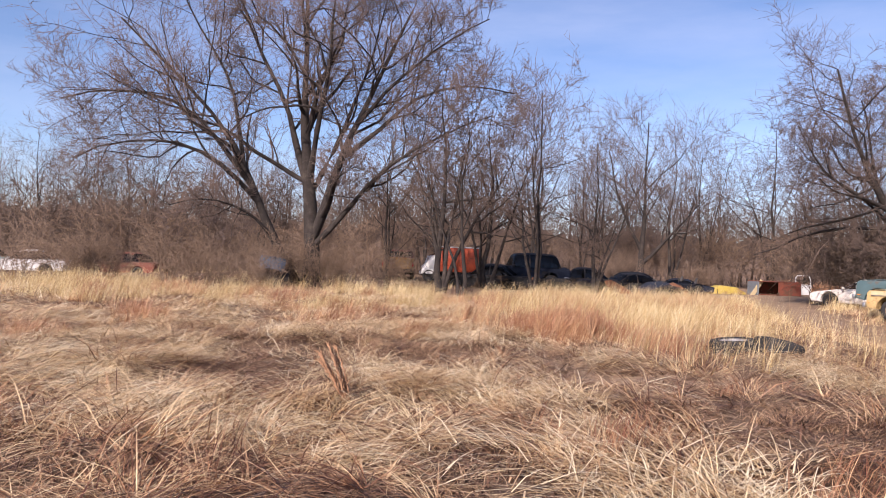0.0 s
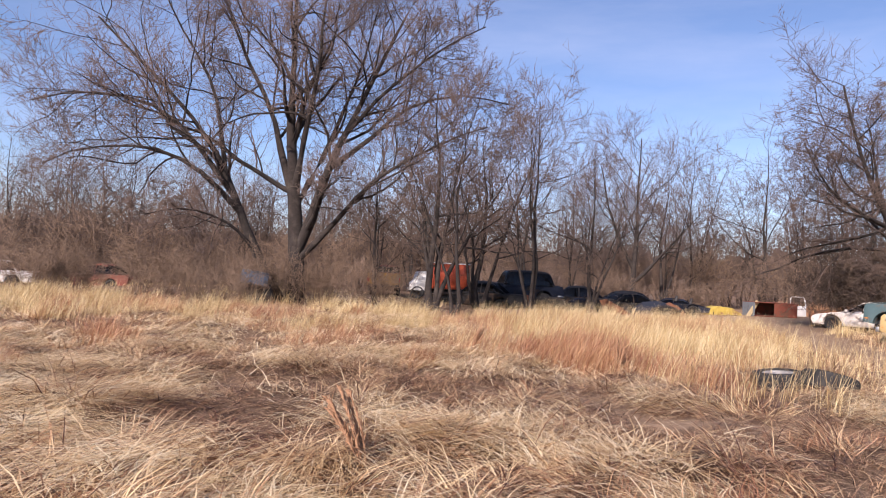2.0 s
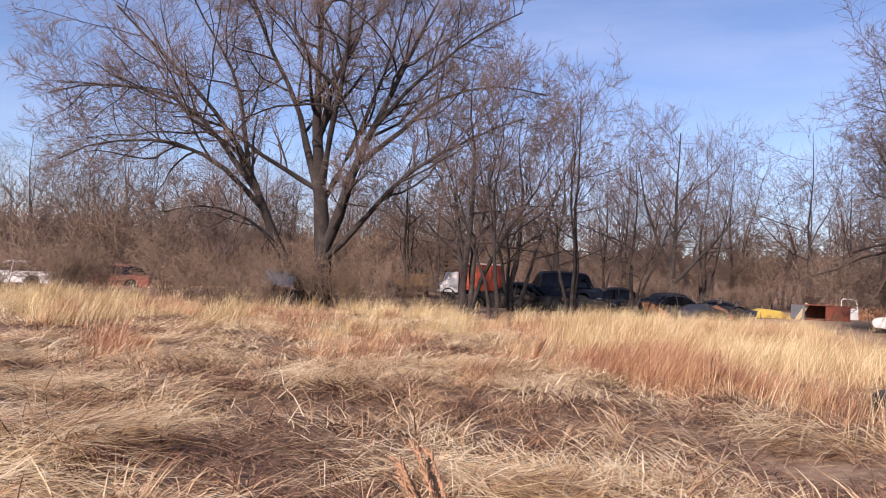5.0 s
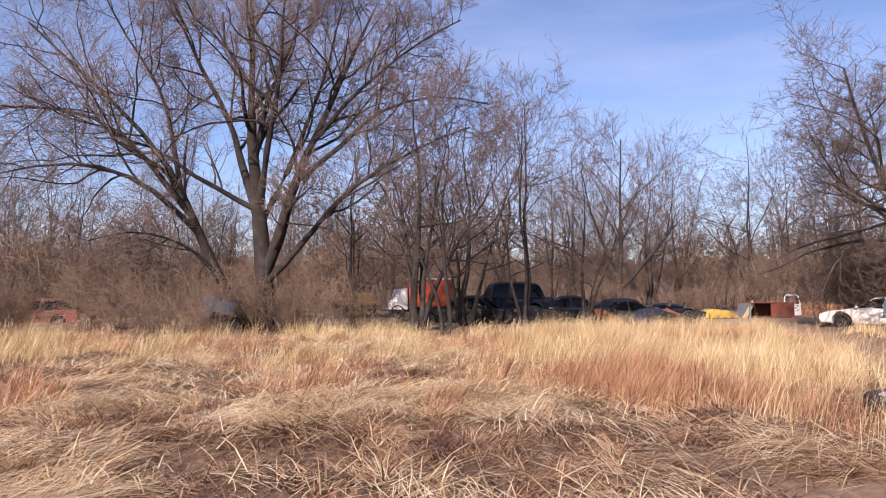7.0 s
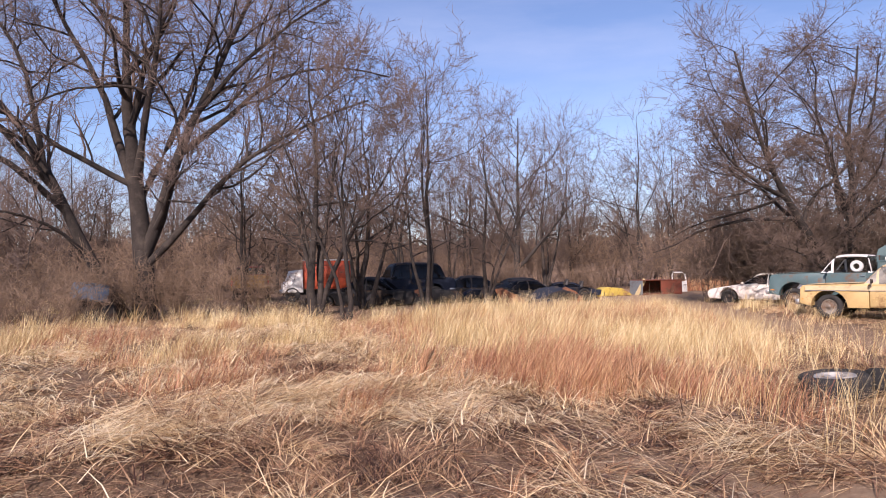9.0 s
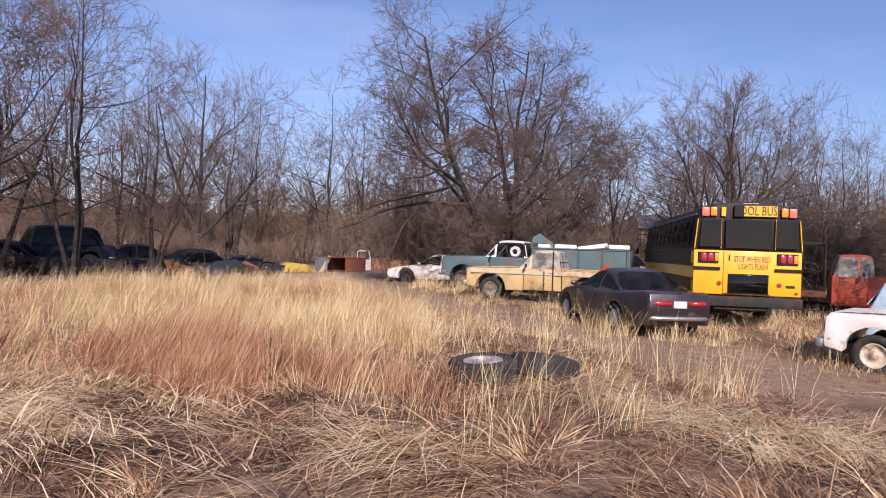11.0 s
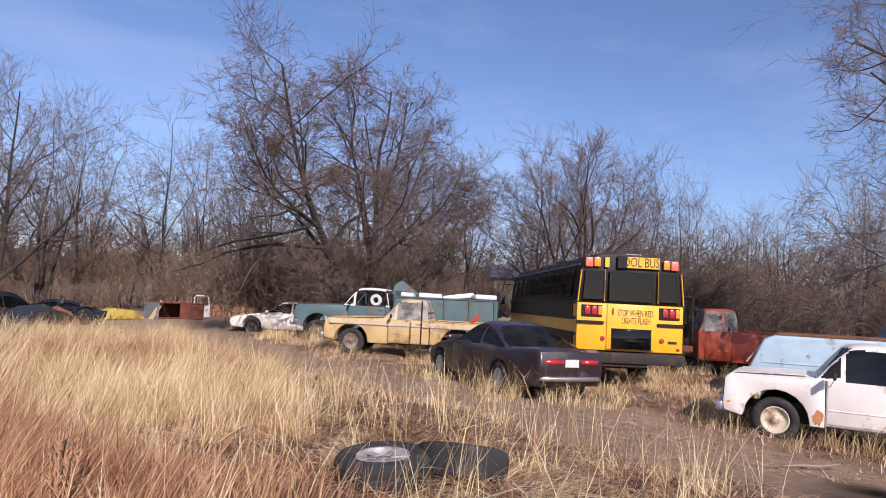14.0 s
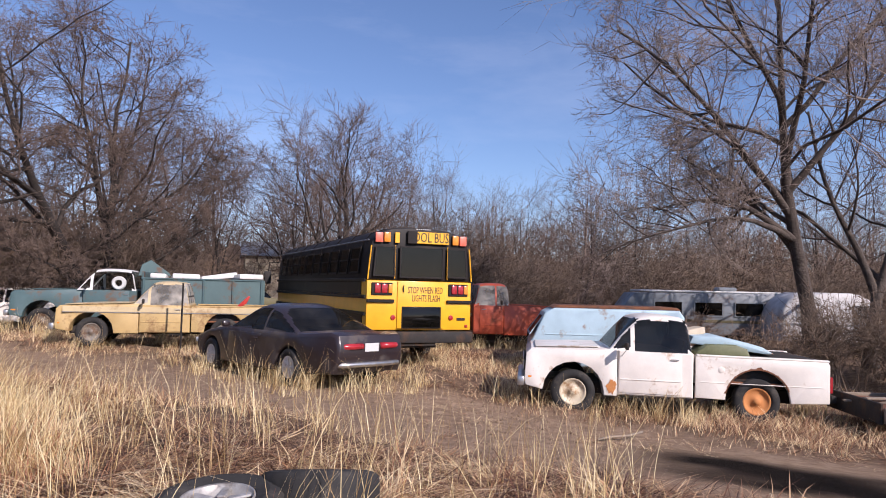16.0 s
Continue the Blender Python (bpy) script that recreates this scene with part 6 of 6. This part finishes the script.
tagged(o, "loose teal fender propped behind the cab", "car part")
o = part("red_jack", prism([(0, 0), (0.5, 0.26), (0.56, 0.2), (0.35, -0.02), (0.1, -0.1)], -0.06, 0.06, 0.02, 2), PLASTIC_RED, None)
o.matrix_basis = pose(16.9, 20.3, 0.94, 0, -20, 303) @ Matrix.Diagonal((0.7, 0.7, 0.62, 1))
tagged(o, "red floor jack lying on the tan pickup's bed", "jack")
# thin steel post in front of the tan pickup
pst = thing("fence_post", at_ground(15.35, 20.75), "thin dark steel post standing in the grass", "post")
part("shaft", box(0.022, 0.03, 1.75, (0, 0, 0.80), 0.005), STEEL_DARK, pst)
part("flange", box(0.04, 0.010, 1.75, (0, 0.02, 0.80), 0.003), STEEL_DARK, pst)

# stripped white car in front of the teal truck
sedan("white_car", pose(19.3, 31.3, -0.12, 0, 0, 124), "stripped white car without front wheels among dry grass", PAINT_WHITE, PAINT_WHITE, GLASS_SMOKED, wb=2.5, belt=0.86, top=1.32, half=0.84, rims=STEEL_DARK, tail_h=0.86)
sedan("olive_car", pose(25.0, 26.2, 0, 0, 0, 150), "old olive-brown rounded car behind the teal truck", PAINT_OLIVE, PAINT_OLIVE, GLASS_DARK, belt=1.0, top=1.6, half=0.86, xtr=-0.9, xbr=-1.5)


# ================= behind the white pickup =================
def panel_van(name, m, label, body, roof, L=3.3, half=0.92, top=1.62, belt=1.05):
    th = thing(name, m, label, "van")
    ol = [(L / 2, 0.35), (L / 2 - 0.02, 0.86), (L / 2 - 0.10, 1.0), (L / 2 - 0.34, top - 0.10), (L / 2 - 0.55, top), (-L / 2 + 0.1, top), (-L / 2, top - 0.15), (-L / 2, 0.35),
          (-0.95 - 0.40, 0.35)] + arc(-0.95, 0.38, 0.40, 176, 4, 8) + [(0.95 - 0.40, 0.35)] + arc(0.95, 0.38, 0.40, 176, 4, 8) + [(0.95 + 0.40, 0.35)]
    part("body", prism(ol, -half, half, 0.10, 3), body, th)
    part("roof", prism([(L / 2 - 0.50, top - 0.005), (L / 2 - 0.62, top + 0.06), (-L / 2 + 0.15, top + 0.06), (-L / 2 + 0.06, top - 0.005)], -half + 0.06, half - 0.06, 0.03, 2), roof, th, "rust-brown roof")
    part("crease", box(L - 0.7, 0.015, 0.025, (0, half + 0.004, belt), 0.004), body, th)
    part("drip_rail", box(L - 0.8, 0.03, 0.025, (-0.15, half - 0.03, top - 0.06), 0.006), roof, th)
    window(th, [(L / 2 - 0.02, -half + 0.1, 1.02), (L / 2 - 0.36, -half + 0.16, top - 0.12), (L / 2 - 0.36, half - 0.16, top - 0.12), (L / 2 - 0.02, half - 0.1, 1.02)], 0.04, body, GLASS_DARK, "windscreen", 0.02)
    for x, s in ((0.95, 1), (0.95, -1), (-0.95, 1), (-0.95, -1)):
        wheel(th, x, s * (half - 0.14), 0.33, 0.33, 0.2, STEEL_DARK)
    return th


panel_van("pale_blue_van", pose(17.75, 11.2, -0.46, 0, 0, 103), "pale blue old van with a rust-brown roof", PAINT_BLUE, RUST)
# load on the white pickup's bed
WP = bpy.data.objects["white_pickup"].matrix_basis
o = part("pale_blue_hood", prism([(-0.65, 0), (-0.6, 0.12), (-0.2, 0.16), (0.5, 0.05), (0.68, -0.04), (0.6, -0.06)], -0.55, 0.55, 0.03, 2), PAINT_BLUE, None)
o.matrix_basis = WP @ pose(-1.15, 0.15, 1.20, 0, 3, 175)
tagged(o, "pale blue car hood lying across the pickup bed", "car part")
o = part("olive_tub", prism([(-0.45, -0.08), (-0.38, 0.10), (-0.2, 0.16), (0.25, 0.15), (0.42, 0.02), (0.40, -0.08)], -0.3, 0.3, 0.03, 2), PLASTIC_OLIVE, None)
o.matrix_basis = WP @ pose(-0.95, 0.55, 1.09)
tagged(o, "olive green plastic tub upside down in the pickup bed", "tub")
o = part("cardboard_box", box(0.34, 0.3, 0.12, (0, 0, 0), 0.01), CARD, None)
o.matrix_basis = WP @ pose(-0.66, -0.1, 1.40, 0, 12, 20)
tagged(o, "weathered cardboard box on the scrap load", "box")
o = part("scrap_load", box(1.9, 1.5, 0.42, (0, 0, 0), 0.06, 2), STEEL_DARK, None)
o.matrix_basis = WP @ pose(-1.5, 0, 0.87)
tagged(o, "dark scrap filling the pickup bed", "scrap metal")

# orange truck with a steel rack
ot = pickup("orange_truck", pose(21.55, 15.0, -0.25, 0, 0, -64), "faded orange old truck with a rusty steel rack", PAINT_ORANGE, PAINT_ORANGE, PAINT_ORANGE, (STEEL_DARK, STEEL_DARK), wb=3.2, belt=1.35, sill=0.5,
            top=1.95, r=0.4, bed=False, glass=GLASS_PALE)
part("deck", box(2.6, 2.0, 0.18, (-1.9, 0, 0.80), 0.02), PAINT_RUSTRED, ot)
for x in (-0.62, -3.1):
    for s in (1, -1):
        part("rack_post", box(0.05, 0.05, 1.25, (x, s * 0.95, 1.65), 0.008), STEEL_DARK, ot)
    part("rack_bar", box(0.05, 1.95, 0.05, (x, 0, 2.25), 0.008), STEEL_DARK, ot)
for s in (1, -1):
    part("rack_bar", box(2.5, 0.05, 0.05, (-1.86, s * 0.95, 2.25), 0.008), STEEL_DARK, ot)


def camper(m):
    th = thing("camper", m, "weathered grey-white camper with junk on its roof", "camper")
    ol = [(2.6, 0.6), (2.7, 1.5), (2.3, 2.15), (-2.6, 2.2), (-2.7, 2.0), (-2.7, 0.6)]
    part("body", prism(ol, -1.05, 1.05, 0.08, 2), PAINT_GREY, th)
    part("roof", box(4.6, 1.9, 0.08, (-0.2, 0, 2.22), 0.03), PAINT_WHITE2, th)
    for x in (-1.9, -0.6, 0.7):
        window(th, [(x, 1.06, 1.3), (x + 0.95, 1.06, 1.3), (x + 0.95, 1.06, 1.85), (x, 1.06, 1.85)], 0.04, PAINT_GREY, GLASS_DARK, "side_window", 0.02)
        window(th, [(x, -1.06, 1.85), (x + 0.95, -1.06, 1.85), (x + 0.95, -1.06, 1.3), (x, -1.06, 1.3)], 0.04, PAINT_WHITE2, GLASS_DARK, "side_window", 0.02)
    part("stripe", box(5.2, 0.012, 0.10, (-0.02, 1.058, 1.12), 0.003), PAINT_OLIVE, th)
    part("hatch", box(0.6, 0.6, 0.16, (-0.9, 0.2, 2.33), 0.04), PAINT_GREY, th)
    for x, s in ((1.7, 1), (1.7, -1), (-1.6, 1), (-1.6, -1)):
        wheel(th, x, s * 0.92, 0.36, 0.36, 0.2, STEEL_DARK)
    return th


camper(pose(27.2, 8.9, -0.32, 0, 0, 103) @ Matrix.Diagonal((1, 1, 0.88, 1)))
wt = thing("white_trailer", pose(26.2, 5.3, -0.3, 0, 0, 103), "round-topped dirty white small trailer behind the trees", "trailer")
part("body", prism([(1.5, 0.45)] + arc(0.55, 1.05, 0.95, 0, 80, 6) + arc(-0.55, 1.0, 0.98, 95, 180, 6) + [(-1.53, 0.45)], -0.95, 0.95, 0.14, 3), TARP, wt)
part("band", box(3.0, 0.012, 0.06, (0, 0.955, 1.0), 0.003), PAINT_GREY, wt)
window(wt, [(1.05, 0.956, 1.15), (0.55, 0.956, 1.15), (0.55, 0.956, 1.6), (1.05, 0.956, 1.6)], 0.04, PAINT_GREY, GLASS_DARK, "side_window", 0.02)
window(wt, [(-1.15, 0.956, 0.6), (-0.55, 0.956, 0.6), (-0.55, 0.956, 1.65), (-1.15, 0.956, 1.65)][::-1], 0.04, TARP, GLASS_DARK, "door_window", 0.02)
for s in (1, -1):
    wheel(wt, 0, s * 0.85, 0.32, 0.32, 0.18, STEEL_DARK)

# low trailer with a rusty drum and boards
tr_ = thing("flat_trailer", pose(14.05, 5.3, -0.55, 0, 0, 103), "low rusty flat trailer with a plank side", "trailer")
part("deck", box(3.4, 1.7, 0.08, (0, 0, 0.42), 0.01), RUST, tr_)
part("side_board", box(3.4, 0.05, 0.22, (0, 0.87, 0.40), 0.01), WOOD, tr_)
part("side_board", box(3.4, 0.05, 0.22, (0, -0.87, 0.40), 0.01), WOOD, tr_)
part("end_board", box(0.05, 1.7, 0.3, (1.72, 0, 0.42), 0.01), STEEL_DARK, tr_)
for s in (1, -1):
    wheel(tr_, -0.3, s * 0.72, 0.3, 0.3, 0.18, STEEL_DARK)
dr_ = thing("steel_drum", pose(14.2, 5.7, -0.09, 0, 0, 103), "dented rusty steel drum lying on the trailer", "drum")
part("shell", lathe([(0.001, -0.44), (0.27, -0.44), (0.285, -0.42), (0.28, -0.15), (0.29, -0.14), (0.28, -0.13), (0.28, 0.13), (0.29, 0.14), (0.28, 0.15), (0.285, 0.42), (0.27, 0.44), (0.001, 0.44)], 22, (0, 0, 0.29)), RUST, dr_, smooth=True)
for k in range(3):
    o = part("board", box(1.5, 0.12, 0.03, (0, 0, 0), 0.005), WOOD, None)
    o.matrix_basis = pose(13.75 + 0.06 * k, 6.35 - 0.1 * k, -0.07 + 0.032 * k, 0, 0, 95 + 9 * k)
    tagged(o, "grey weathered board lying on the trailer", "board", "boards on the trailer")

# ================= far row of wrecks =================
sedan("navy_suv", pose(4.6, 37.2, 0.02, 0, 0, 186), "dark navy old utility vehicle in the junk row", PAINT_NAVY, PAINT_DARK, GLASS_DARK, wb=2.7, belt=1.12, top=1.80, half=0.9, sill=0.4, nose_h=1.0, tail_h=1.12, r=0.37, xtf=0.5, xtr=-1.7, xbr=-1.9,
      splits=(-0.2, -1.1), rims=STEEL_DARK, category="suv")
for i, (x, y, h, top_, col, what) in enumerate(((2.7, 36.6, 160, 1.35, PAINT_DARK, "shade-darkened"), (7.6, 37.6, 172, 1.3, PAINT_DARK, "shade-darkened"), (10.0, 37.0, 190, 1.15, PAINT_DARK, "shade-darkened"), (11.2, 38.6, 20, 1.15, PAINT_DARK, "shade-dimmed"),
                                                (13.9, 41.0, 160, 0.85, PAINT_NAVY, "dull navy"), (-24.2, 42.5, 190, 1.35, PAINT_WHITE2, "chalky white"), (-27.5, 43.0, 185, 1.6, PAINT_TEAL_PALE, "pale teal"),
                                                (-19.0, 44.0, 170, 1.4, PAINT_RUSTRED, "rust-red"))):
    sedan("wrecked_car", pose(x, y, float(gz(x, y)) - 0.22, 0, 0, h), what + " stripped wreck in tall grass", col, col, GLASS_DARK, top=top_ + 0.08, belt=top_ * 0.66, tail_h=top_ * 0.64, rims=STEEL_DARK, group="junk row",
          category="car wreck", rear_lights=False)
ow = thing("orange_white_truck", pose(0.75, 38.4, 0.12) @ Matrix.Diagonal((0.9, 0.9, 0.86, 1)), "orange truck with a white cab front in the junk row", "truck")
part("cab", prism([(-1.62, 0.5), (-1.65, 0.95), (-1.45, 1.1), (-1.28, 1.62), (-0.62, 1.70), (-0.6, 0.5)], -0.9, 0.9, 0.07, 2), PAINT_WHITE2, ow, "chalky white cab")
window(ow, [(-1.28, -0.905, 1.08), (-0.72, -0.905, 1.08), (-0.72, -0.905, 1.55), (-1.18, -0.905, 1.55)], 0.04, PAINT_WHITE2, GLASS_DARK, "side_window", 0.02)
part("box_body", box(2.3, 1.9, 1.5, (0.6, 0, 1.42), 0.06, 2), PAINT_ORANGE, ow, "faded orange box body")
for k in range(5):
    part("side_rib", box(0.05, 0.03, 1.4, (-0.4 + 0.5 * k, -0.96, 1.42), 0.008), PAINT_ORANGE, ow)
part("roof_edge", box(2.34, 1.94, 0.07, (0.6, 0, 2.19), 0.02), PAINT_WHITE2, ow, "white roof edge")
part("bumper", box(0.12, 1.8, 0.16, (-1.70, 0, 0.55), 0.03, 2), CHROME, ow)
part("chassis", box(3.2, 0.9, 0.25, (0, 0, 0.5), 0.02), STEEL_DARK, ow)
for x_, s_ in ((-1.15, 1), (-1.15, -1), (0.95, 1), (0.95, -1)):
    wheel(ow, x_, s_ * 0.8, 0.4, 0.4, 0.22, STEEL_DARK)
rs = np.random.default_rng(23)
for i in range(16):
    x_, y_ = 2.0 + 11.5 * (i + rs.random()) / 16, 35.2 + 0.7 * rs.random()
    w_, h_ = 0.5 + 0.7 * rs.random(), 0.45 + 0.5 * rs.random()
    o = part("scrap_metal", prism([(-w_, 0), (-w_ * 0.9, h_ * 0.7), (-w_ * 0.3, h_), (w_ * 0.5, h_ * (0.6 + 0.4 * rs.random())), (w_, h_ * 0.3), (w_ * 0.95, 0)], -0.12, 0.12, 0.04, 2),
             (PAINT_DARK, STEEL_DARK, PAINT_NAVY, PAINT_DARK, RUST)[i % 5], None)
    o.matrix_basis = at_ground(x_, y_, 30 * rs.normal(), -0.05, 14 * rs.normal(), 18 * rs.normal())
    tagged(o, ("shade-dimmed", "rusty dark steel", "dull navy", "shade-darkened", "rust-brown")[i % 5] + " bent car panel heaped in the junk row", "car part", "scrap in the junk row")
pickup("yellow_truck", pose(-2.2, 46.0, 0.0, 0, 0, 90), "faded ochre truck deep in the trees", paint("ochre_paint", (0.30, 0.16, 0.03), amount=0.5), PAINT_RUSTRED, PAINT_RUSTRED, (STEEL_DARK, STEEL_DARK), wb=3.0, belt=1.35, sill=0.5, top=1.8)

# loose scrap on the far dirt
o = part("yellow_fender", prism([(-1.1, 0), (-1.05, 0.35), (-0.6, 0.5), (0.4, 0.42), (1.0, 0.15), (1.1, 0)], -0.35, 0.35, 0.08, 2), PAINT_YELLOW, None)
o.matrix_basis = at_ground(16.7, 40.0, 15)
tagged(o, "bent faded yellow car panel on the dirt", "car part")
o = part("cream_panel", prism([(-0.06, 0), (-0.03, 1.2), (0.22, 1.25), (0.2, 0)], -0.02, 0.02, 0.006, 1), PAINT_CREAM, None)
o.matrix_basis = at_ground(18.2, 40.3, 20, -0.05, 38)
tagged(o, "cream scrap panel leaning on the heap", "car part")
bx = thing("rusty_box", at_ground(19.9, 41.0, 4) @ Matrix.Diagonal((1, 1, 0.78, 1)), "open rust-red steel box lying on the dirt", "steel box")
part("floor", box(2.6, 1.2, 0.06, (0, 0, 0.05), 0.01), PAINT_RUSTRED, bx)
part("back", box(2.6, 0.06, 1.0, (0, 0.58, 0.5), 0.01), PAINT_RUSTRED, bx)
part("top", box(2.6, 1.2, 0.06, (0, 0, 1.02), 0.01), PAINT_RUSTRED, bx)
part("end", box(0.06, 1.2, 1.0, (1.28, 0, 0.5), 0.01), PAINT_RUSTRED, bx)
part("end", box(0.06, 1.2, 1.0, (-1.28, 0, 0.5), 0.01), PAINT_GREY, bx)
part("front", box(1.35, 0.05, 0.95, (0.6, -0.57, 0.5), 0.01), PAINT_RUSTRED, bx)
ld = thing("loose_car_door", at_ground(22.75, 43.0, 3, 0.0, 0, -8), "white car door standing upright on the dirt", "car door")
part("lower_panel", prism([(-0.5, 0.02), (-0.52, 0.66), (0.5, 0.66), (0.46, 0.02)], -0.05, 0.05, 0.02, 2), PAINT_WHITE2, ld)
part("window_frame", rod([(-0.49, 0, 0.66), (-0.46, 0, 1.08), (-0.36, 0, 1.2), (0.34, 0, 1.2), (0.44, 0, 1.1), (0.48, 0, 0.66)], 0.035, 6), PAINT_WHITE2, ld)
sh = thing("shed", pose(47, 38, 0, 0, 0, 35), "pale tan shed far behind the trees", "shed")
part("wall", box(6, 4, 3.6, (0, 0, 1.8), 0.02), CARD, sh)
part("roof", prism([(-3.3, 3.55), (0, 4.7), (3.3, 3.55)], -2.3, 2.3, 0.02, 1), PAINT_GREY, sh)


# ================= old tyres in the grass =================
def old_tyre(m, label, rim=False):
    th = thing("old_tyre", m, label, "tyre", "tyres in the grass")
    r, h, segs = 0.37, 0.135, 72
    prof = [(0.205, -h * 0.62), (0.215, -h * 0.8), (0.285, -h), (0.34, -h * 0.90), (0.364, -h * 0.70), (r, -h * 0.45), (r, -h * 0.15), (r, h * 0.15), (r, h * 0.45), (0.364, h * 0.70), (0.34, h * 0.90), (0.285, h), (0.215, h * 0.8), (0.205, h * 0.62),
            (0.24, 0.0), (0.205, -h * 0.62)]
    bm = bmesh.new()
    rings = []
    for i in range(segs):
        an = 2 * math.pi * i / segs
        row = []
        for k, (q, z) in enumerate(prof):
            if 4 <= k <= 9:
                q = q - (0.011 if (i + (k % 3)) % 3 == 0 else 0)
            row.append(bm.verts.new((q * math.cos(an), q * math.sin(an), z)))
        rings.append(row)
    for i in range(segs):
        p_, q_ = rings[i], rings[(i + 1) % segs]
        for k in range(len(prof) - 1):
            bm.faces.new((p_[k], p_[k + 1], q_[k + 1], q_[k]))
    bmesh.ops.remove_doubles(bm, verts=bm.verts, dist=1e-5)
    part("tread", bm, RUBBER, th)
    if rim:
        bm = lathe([(0.212, h * 0.66), (0.205, h * 0.86), (0.195, h * 0.80), (0.18, h * 0.3), (0.06, h * 0.25), (0.055, h * 0.6), (0.001, h * 0.62)], 26)
        bmesh.ops.rotate(bm, verts=bm.verts, matrix=Matrix.Rotation(radians(90), 3, "X"))
        w_ = part("wheel_rim", bm, RIM_WORN, th, "dull alloy wheel", smooth=True)
        for k in range(6):
            b2 = box(0.14, 0.055, 0.02, (0.125, 0, h * 0.62), 0.008)
            bmesh.ops.rotate(b2, verts=b2.verts, matrix=Matrix.Rotation(k * math.pi / 3, 3, "Z"))
            part("spoke", b2, RIM_WORN, w_)
    return th


old_tyre(pose(4.95, 12.2, 0.09, -2, -5, 20) @ Matrix.Diagonal((1.08, 1.08, 1.08, 1)), "worn black tyre on an alloy wheel lying in dry grass", True)
old_tyre(pose(5.52, 11.82, 0.12) @ Matrix.Diagonal((1.08, 1.08, 1.08, 1)) @ Matrix.Rotation(radians(14), 4, Vector((-0.74, 0.67, 0))) @ pose(0, 0, 0, 0, 6, -42), "worn black bare tyre lying beside the wheel", False)


o = part("dry_stick", rod([(0, 0, 0.02), (0.25, -0.12, 0.03), (0.5, -0.28, 0.02), (0.85, -0.40, 0.03)], 0.016, 6), WOOD, None, smooth=True)
o.matrix_basis = at_ground(10.9, 10.55, -10, 0.01)
tagged(o, "dry crooked stick lying on the dirt track", "stick")


# tilted blue-grey hood on a dark scrap pile beside the big tree
o = part("blue_grey_hood", prism([(-0.62, 0.0), (-0.55, 0.10), (0.0, 0.14), (0.5, 0.08), (0.62, -0.02), (0.5, -0.04)], -0.6, 0.6, 0.03, 2), paint("blue_grey_paint", (0.07, 0.10, 0.14), (0.10, 0.08, 0.06), 0.55), None)
o.matrix_basis = at_ground(-6.75, 29.3, 10, 0.98, 6, 58) @ Matrix.Diagonal((0.85, 0.5, 0.8, 1))
tagged(o, "weathered blue-grey car hood tilted on dark scrap", "car part")
o = part("scrap_mound", prism([(-0.8, -0.1), (-0.6, 0.7), (-0.1, 0.98), (0.5, 0.8), (0.85, -0.1)], -0.5, 0.6, 0.12, 2), STEEL_DARK, None)
o.matrix_basis = at_ground(-6.75, 29.9, 10)
tagged(o, "dark rusty scrap pile under a car hood", "scrap metal")
